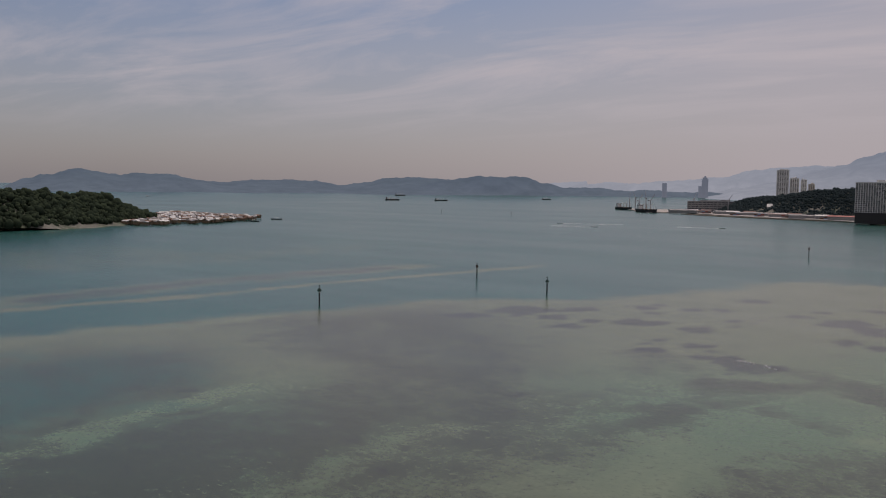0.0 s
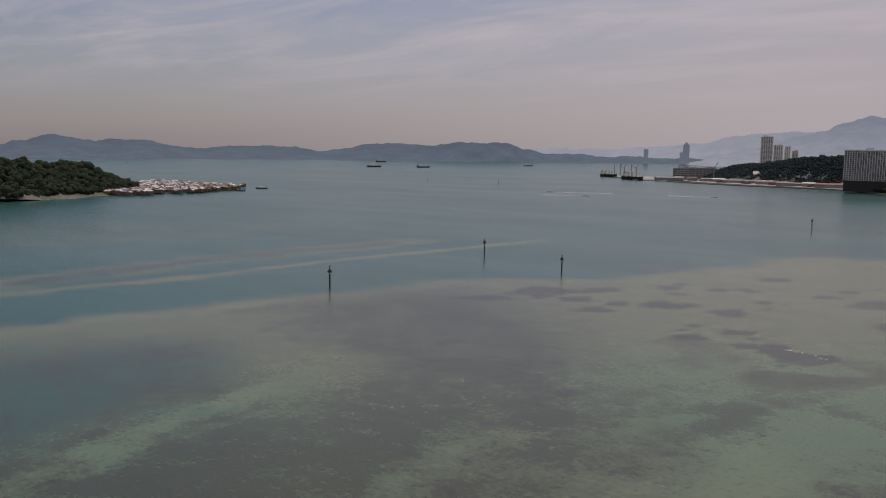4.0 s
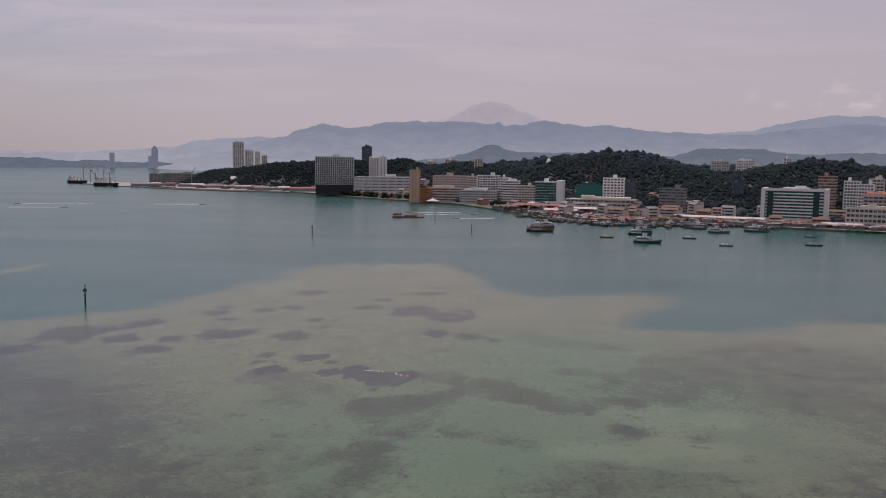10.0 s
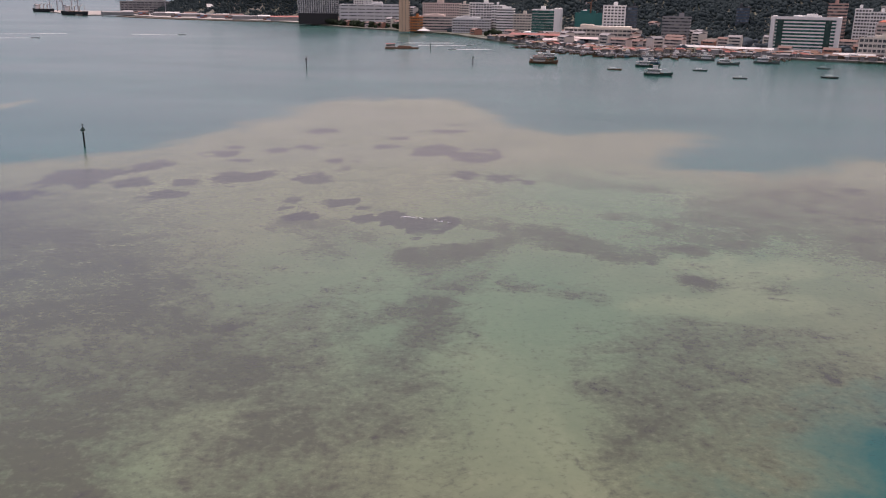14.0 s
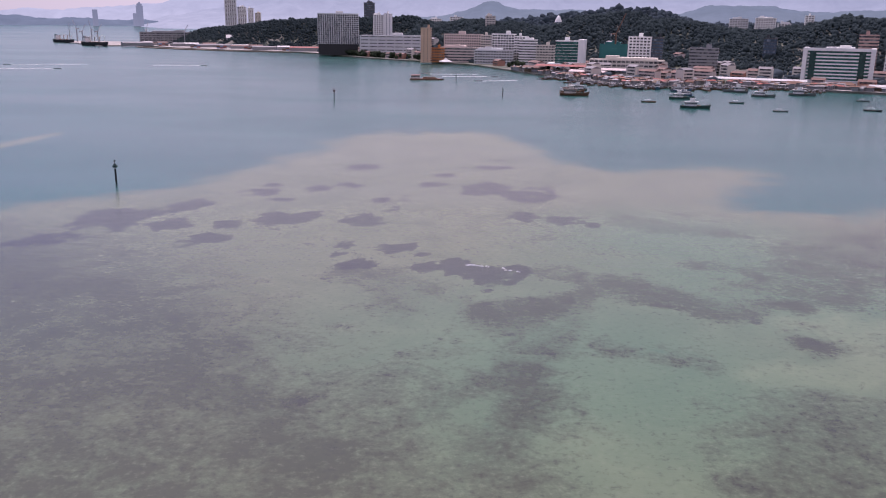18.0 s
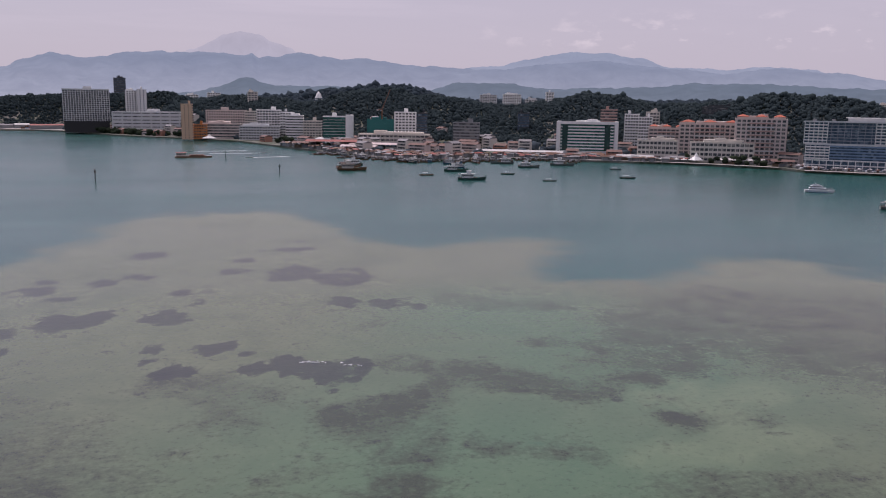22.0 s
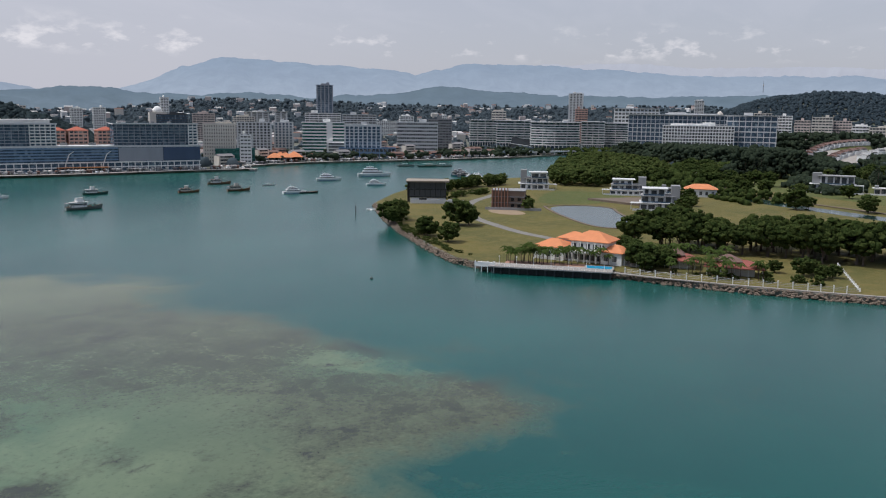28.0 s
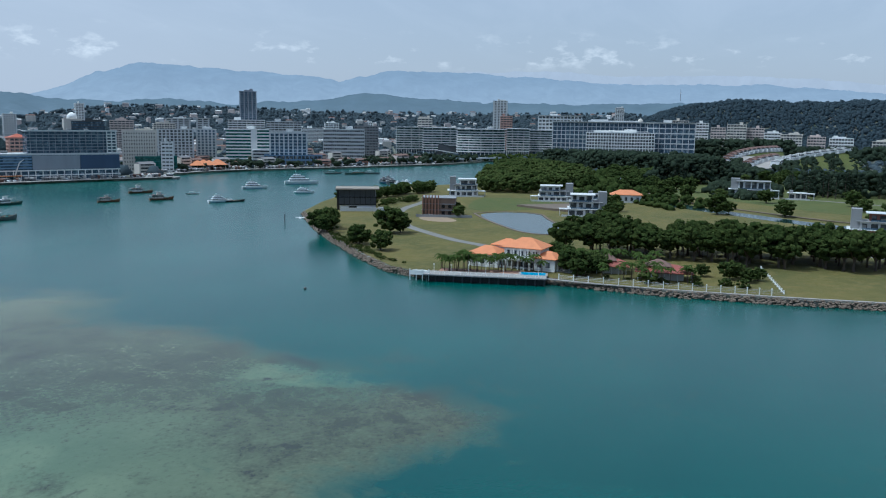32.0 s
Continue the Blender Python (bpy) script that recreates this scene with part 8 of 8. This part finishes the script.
def market_clutter():
    """Stalls, awnings and moored skiffs crowding the market quay, and kiosks on the promenades, too small to tell apart."""
    q = np.random.default_rng(77)
    land = COAST + CAPE + BACK
    mats = (RUST, ROOFBROWN, ROOFGREY, WOOD, REDROOF, GREY)
    roofs = [M() for _ in mats]
    posts = M()
    for _ in range(520):
        k = int(q.choice([10, 11, 12, 13, 14, 15]))
        (x0, y0), (x1, y1) = COAST[k], COAST[k + 1]
        u, w = q.random(), q.uniform(1, 46)
        run = math.hypot(x1 - x0, y1 - y0)
        nx, ny = -(y1 - y0) / run, (x1 - x0) / run
        if nx + ny < 0:
            nx, ny = -nx, -ny
        x, y = x0 + (x1 - x0) * u + nx * w, y0 + (y1 - y0) * u + ny * w
        if not inside(land, np.array([x]), np.array([y]))[0][0]:
            continue
        a, h, ww, dd = math.atan2(y1 - y0, x1 - x0) + q.uniform(-.3, .3), q.uniform(2.4, 4.6), q.uniform(3, 9), q.uniform(3, 6)
        t = M().gable(0, 0, 2 + h, ww, dd, q.uniform(0.4, 1.2))
        c, s2 = math.cos(a), math.sin(a)
        roofs[int(q.integers(6))].add([(x + px * c - py * s2, y + px * s2 + py * c, pz) for px, py, pz in t.v], t.f)
        posts.box(x, y, 2.0, ww * 0.8, dd * 0.7, h, a)
    st = tagged(new("market_stalls"), "crowded rusty and brown market stalls on the quay", "stalls", kind="stuff")
    for m, one in zip(mats, roofs):
        part("roofs", one, m, st)
    part("walls", posts, GREY, st)
    hulls, cabins = M(), M()
    for _ in range(190):
        k = int(q.choice([11, 12, 12, 13, 13, 14]))
        (x0, y0), (x1, y1) = COAST[k], COAST[k + 1]
        u, w = q.random(), q.uniform(3, 34) * q.uniform(0.3, 1)
        run = math.hypot(x1 - x0, y1 - y0)
        nx, ny = (y1 - y0) / run, -(x1 - x0) / run
        if nx + ny > 0:
            nx, ny = -nx, -ny
        x, y = x0 + (x1 - x0) * u + nx * w, y0 + (y1 - y0) * u + ny * w
        if inside(land, np.array([x]), np.array([y]))[0][0]:
            continue
        a, l = math.atan2(ny, nx) + q.uniform(-.4, .4), q.uniform(6, 13)
        c, s2 = math.cos(a), math.sin(a)
        g, d = hull(l, l * 0.26, l * 0.09, None)
        for one in (g, d):
            hulls.add([(x + px * c - py * s2, y + px * s2 + py * c, pz) for px, py, pz in one.v], one.f)
        cabins.box(x - c * l * 0.15, y - s2 * l * 0.15, l * 0.08, l * 0.32, l * 0.18, l * 0.13, a)
        cabins.box(x - c * l * 0.15, y - s2 * l * 0.15, l * 0.21, l * 0.42, l * 0.22, 0.15, a)
        cabins.box(x + c * l * 0.1, y + s2 * l * 0.1, l * 0.08, 0.15, 0.15, l * 0.35, a)
    sk = tagged(new("moored_skiffs"), "dark wooden skiffs crowded along the market quay", "boats", kind="stuff")
    part("hulls", hulls, HULLBROWN, sk)
    part("cabins", cabins, GREY, sk)
    # kiosks and awnings on the promenades, parked cars behind
    kio = [M() for _ in range(4)]
    cars = [M() for _ in range(3)]
    for k0, n, deep in ((17, 40, 16), (18, 50, 10), (19, 70, 10), (20, 60, 12), (21, 24, 10), (23, 60, 20), (24, 80, 30), (25, 60, 26), (26, 40, 24), (27, 40, 24)):
        (x0, y0), (x1, y1) = COAST[k0], COAST[k0 + 1]
        run = math.hypot(x1 - x0, y1 - y0)
        nx, ny = -(y1 - y0) / run, (x1 - x0) / run
        if nx + ny < 0:
            nx, ny = -nx, -ny
        a0 = math.atan2(y1 - y0, x1 - x0)
        for _ in range(n):
            u, w = q.random(), 5 + deep * q.random()
            x, y = x0 + (x1 - x0) * u + nx * w, y0 + (y1 - y0) * u + ny * w
            if q.random() < 0.6:
                r = q.uniform(1.4, 3.2)
                kio[int(q.integers(4))].tube([(x, y, 4.3), (x, y, 4.7), (x, y, 5.6)], [r, r * 0.95, 0.1], 4).box(x, y, 2.1, r * 0.9, r * 0.8, 2.2, a0)
            else:
                g = cars[int(q.integers(3))]
                g.box(x, y, 2.35, 4.3, 1.75, 0.75, a0 + 1.57).box(x, y, 3.1, 2.3, 1.55, 0.55, a0 + 1.57, 0.75)
    kk = tagged(new("promenade_kiosks"), "small grey, white and brown kiosks along the promenade", "kiosks", kind="stuff")
    for m, one in zip((ROOFGREY, ROOFWHITE, ROOFBROWN, GREY), kio):
        part("canopies", one, m, kk)
    cc = tagged(new("parked_cars"), "white, silver and dark parked cars along the promenade", "cars", kind="stuff")
    for m, one in zip((HULLWHITE, STEEL, DARK), cars):
        part("bodies", one, m, cc)


market_clutter()

# curved terrace of row houses
def row_houses(pts, step, roof, words, group, high=4.6):
    """Attached houses side by side along a curved plan line, fronts towards the bay."""
    p, q = rounded([c[:2] for c in pts], False, 2), rounded([(c[0], c[2]) for c in pts], False, 2)
    run = [0.0]
    for (x0, y0), (x1, y1) in zip(p, p[1:]):
        run.append(run[-1] + math.hypot(x1 - x0, y1 - y0))
    for k in range(int(run[-1] / step)):
        at = (k + 0.5) * step
        i = min(max(int(np.searchsorted(run, at)), 1), len(p) - 1)
        (x0, y0), (x1, y1) = p[i - 1], p[i]
        u = (at - run[i - 1]) / (run[i] - run[i - 1])
        x, y = x0 + (x1 - x0) * u, y0 + (y1 - y0) * u
        side = math.degrees(math.atan2(y1 - y0, x1 - x0)) + 90
        if math.cos(radians(side)) > 0:
            side += 180
        b = thing("row_house", words, "row house", face_at(x, y, q[i - 1][1] + (q[i][1] - q[i - 1][1]) * u, side), group)
        part("footing", M().box(0, 5, -3, step, 15, 3), PALE, b)
        w = step - 1.2
        part("wall", M().box(0, 6, 0, w, 12, high), WHITE, b)
        if roof is ROOFBROWN:
            part("roof", M().gable(0, 6, high, w, 12, 2.6, 0.6), roof, b)
        else:
            part("roof", M().box(0, 6, high, w + 0.8, 13, 0.5).box(w * 0.2, 7, high + 0.5, w * 0.3, 4, 1.2), roof, b)
        part("porch", M().box(0, -1.5, 0, w * 0.8, 3, 3.0), PALE, b)
        part("windows", M().box(0, -0.05, 4.0, w * 0.7, 0.3, 1.7), GLASS, b)


TERRACE_FRONT = [(1075, -9, 4), (1095, -12, 9), (1119, -21, 15), (1148, -33, 20), (1182, -53, 23), (1215, -73, 24), (1253, -94, 24)]
TERRACE_MIDDLE = [(1078, -34, 4), (1102, -44, 10), (1130, -63, 15), (1157, -89, 18)]
TERRACE_BACK = [(1089, -73, 9), (1113, -85, 15), (1140, -110, 19), (1170, -141, 23), (1200, -174, 26)]
row_houses(TERRACE_FRONT, 13, ROOFBROWN, "white row house with a brown tiled roof", "curved terrace")
row_houses(TERRACE_BACK, 15, ROOFWHITE, "white row house with a flat white roof", "flat-roofed rows")
row_houses(TERRACE_MIDDLE, 14, ROOFBROWN, "white row house with a brown tiled roof", "inner terrace")
slope = M()
for near, far in ((TERRACE_FRONT, TERRACE_MIDDLE), (TERRACE_MIDDLE, TERRACE_BACK)):
    n = min(len(near), len(far))
    slope.add([(x - 4, y, z - 0.6) for x, y, z in near[:n]] + [(x, y, z - 0.6) for x, y, z in far[:n]], [(i, n + i, n + i + 1, i + 1) for i in range(n - 1)])
solid("terrace_slope", slope, PAVING, "pale paved slope between the terrace rows", "ground", "structure")
foot = M()
for row in (TERRACE_FRONT, TERRACE_BACK):
    n = len(row)
    foot.add([(x - 3, y, z - 0.5) for x, y, z in row] + [(x - 75, y - 4, 1.9) for x, y, z in row] + [(x + 40, y - 10, z - 1.5) for x, y, z in row], [(i, i + 1, n + i + 1, n + i) for i in range(n - 1)] + [(i, 2 * n + i, 2 * n + i + 1, i + 1) for i in range(n - 1)])
solid("terrace_bank", foot, GREENGRASS, "green earth bank below the terrace rows", "bank", "structure")
qb = np.random.default_rng(44)
bank_trees = [(x - 5 - 60 * u, y + qb.uniform(-9, 9), 2 + (z - 2) * (1 - u) + 2.5) for x, y, z in TERRACE_BACK + TERRACE_FRONT[:3] for u in qb.uniform(0.12, 1.0, 60)]
tagged(new("bank_trees", lumps_mesh("bank_trees", bank_trees, qb.lognormal(0.95, 0.3, len(bank_trees)), LEAFDARK, 0.9, False)), "dark trees on the bank below the terrace", "trees", kind="stuff")

# extra shapes on single buildings
dome = thing("mosque_dome", "cream dome on a square drum above the offices", "dome", face_at(1471, 109, 44, 178))
part("drum", M().box(0, 0, -44, 14, 14, 58), CREAM, dome)
part("dome", M().tube([(0, 0, 14), (0, 0, 17), (0, 0, 20), (0, 0, 22.5), (0, 0, 23.5)], [5.4, 5.5, 4.4, 2.2, 0.3], 14), CREAM, dome, smooth=True)
mast = thing("radio_mast", "thin lattice radio mast on the hilltop", "mast", pose(1972, 40, 110))
part("lattice", M().tube([(0, 0, 0), (0, 0, 26)], [1.0, 0.4], 4), STEEL, mast)
part("drum", M().box(0, 0, 16, 3, 3, 2), WHITE, mast)
for ob in SEEDS + SHOPS:
    for o in (*ob.children_recursive, ob):
        bpy.data.objects.remove(o)
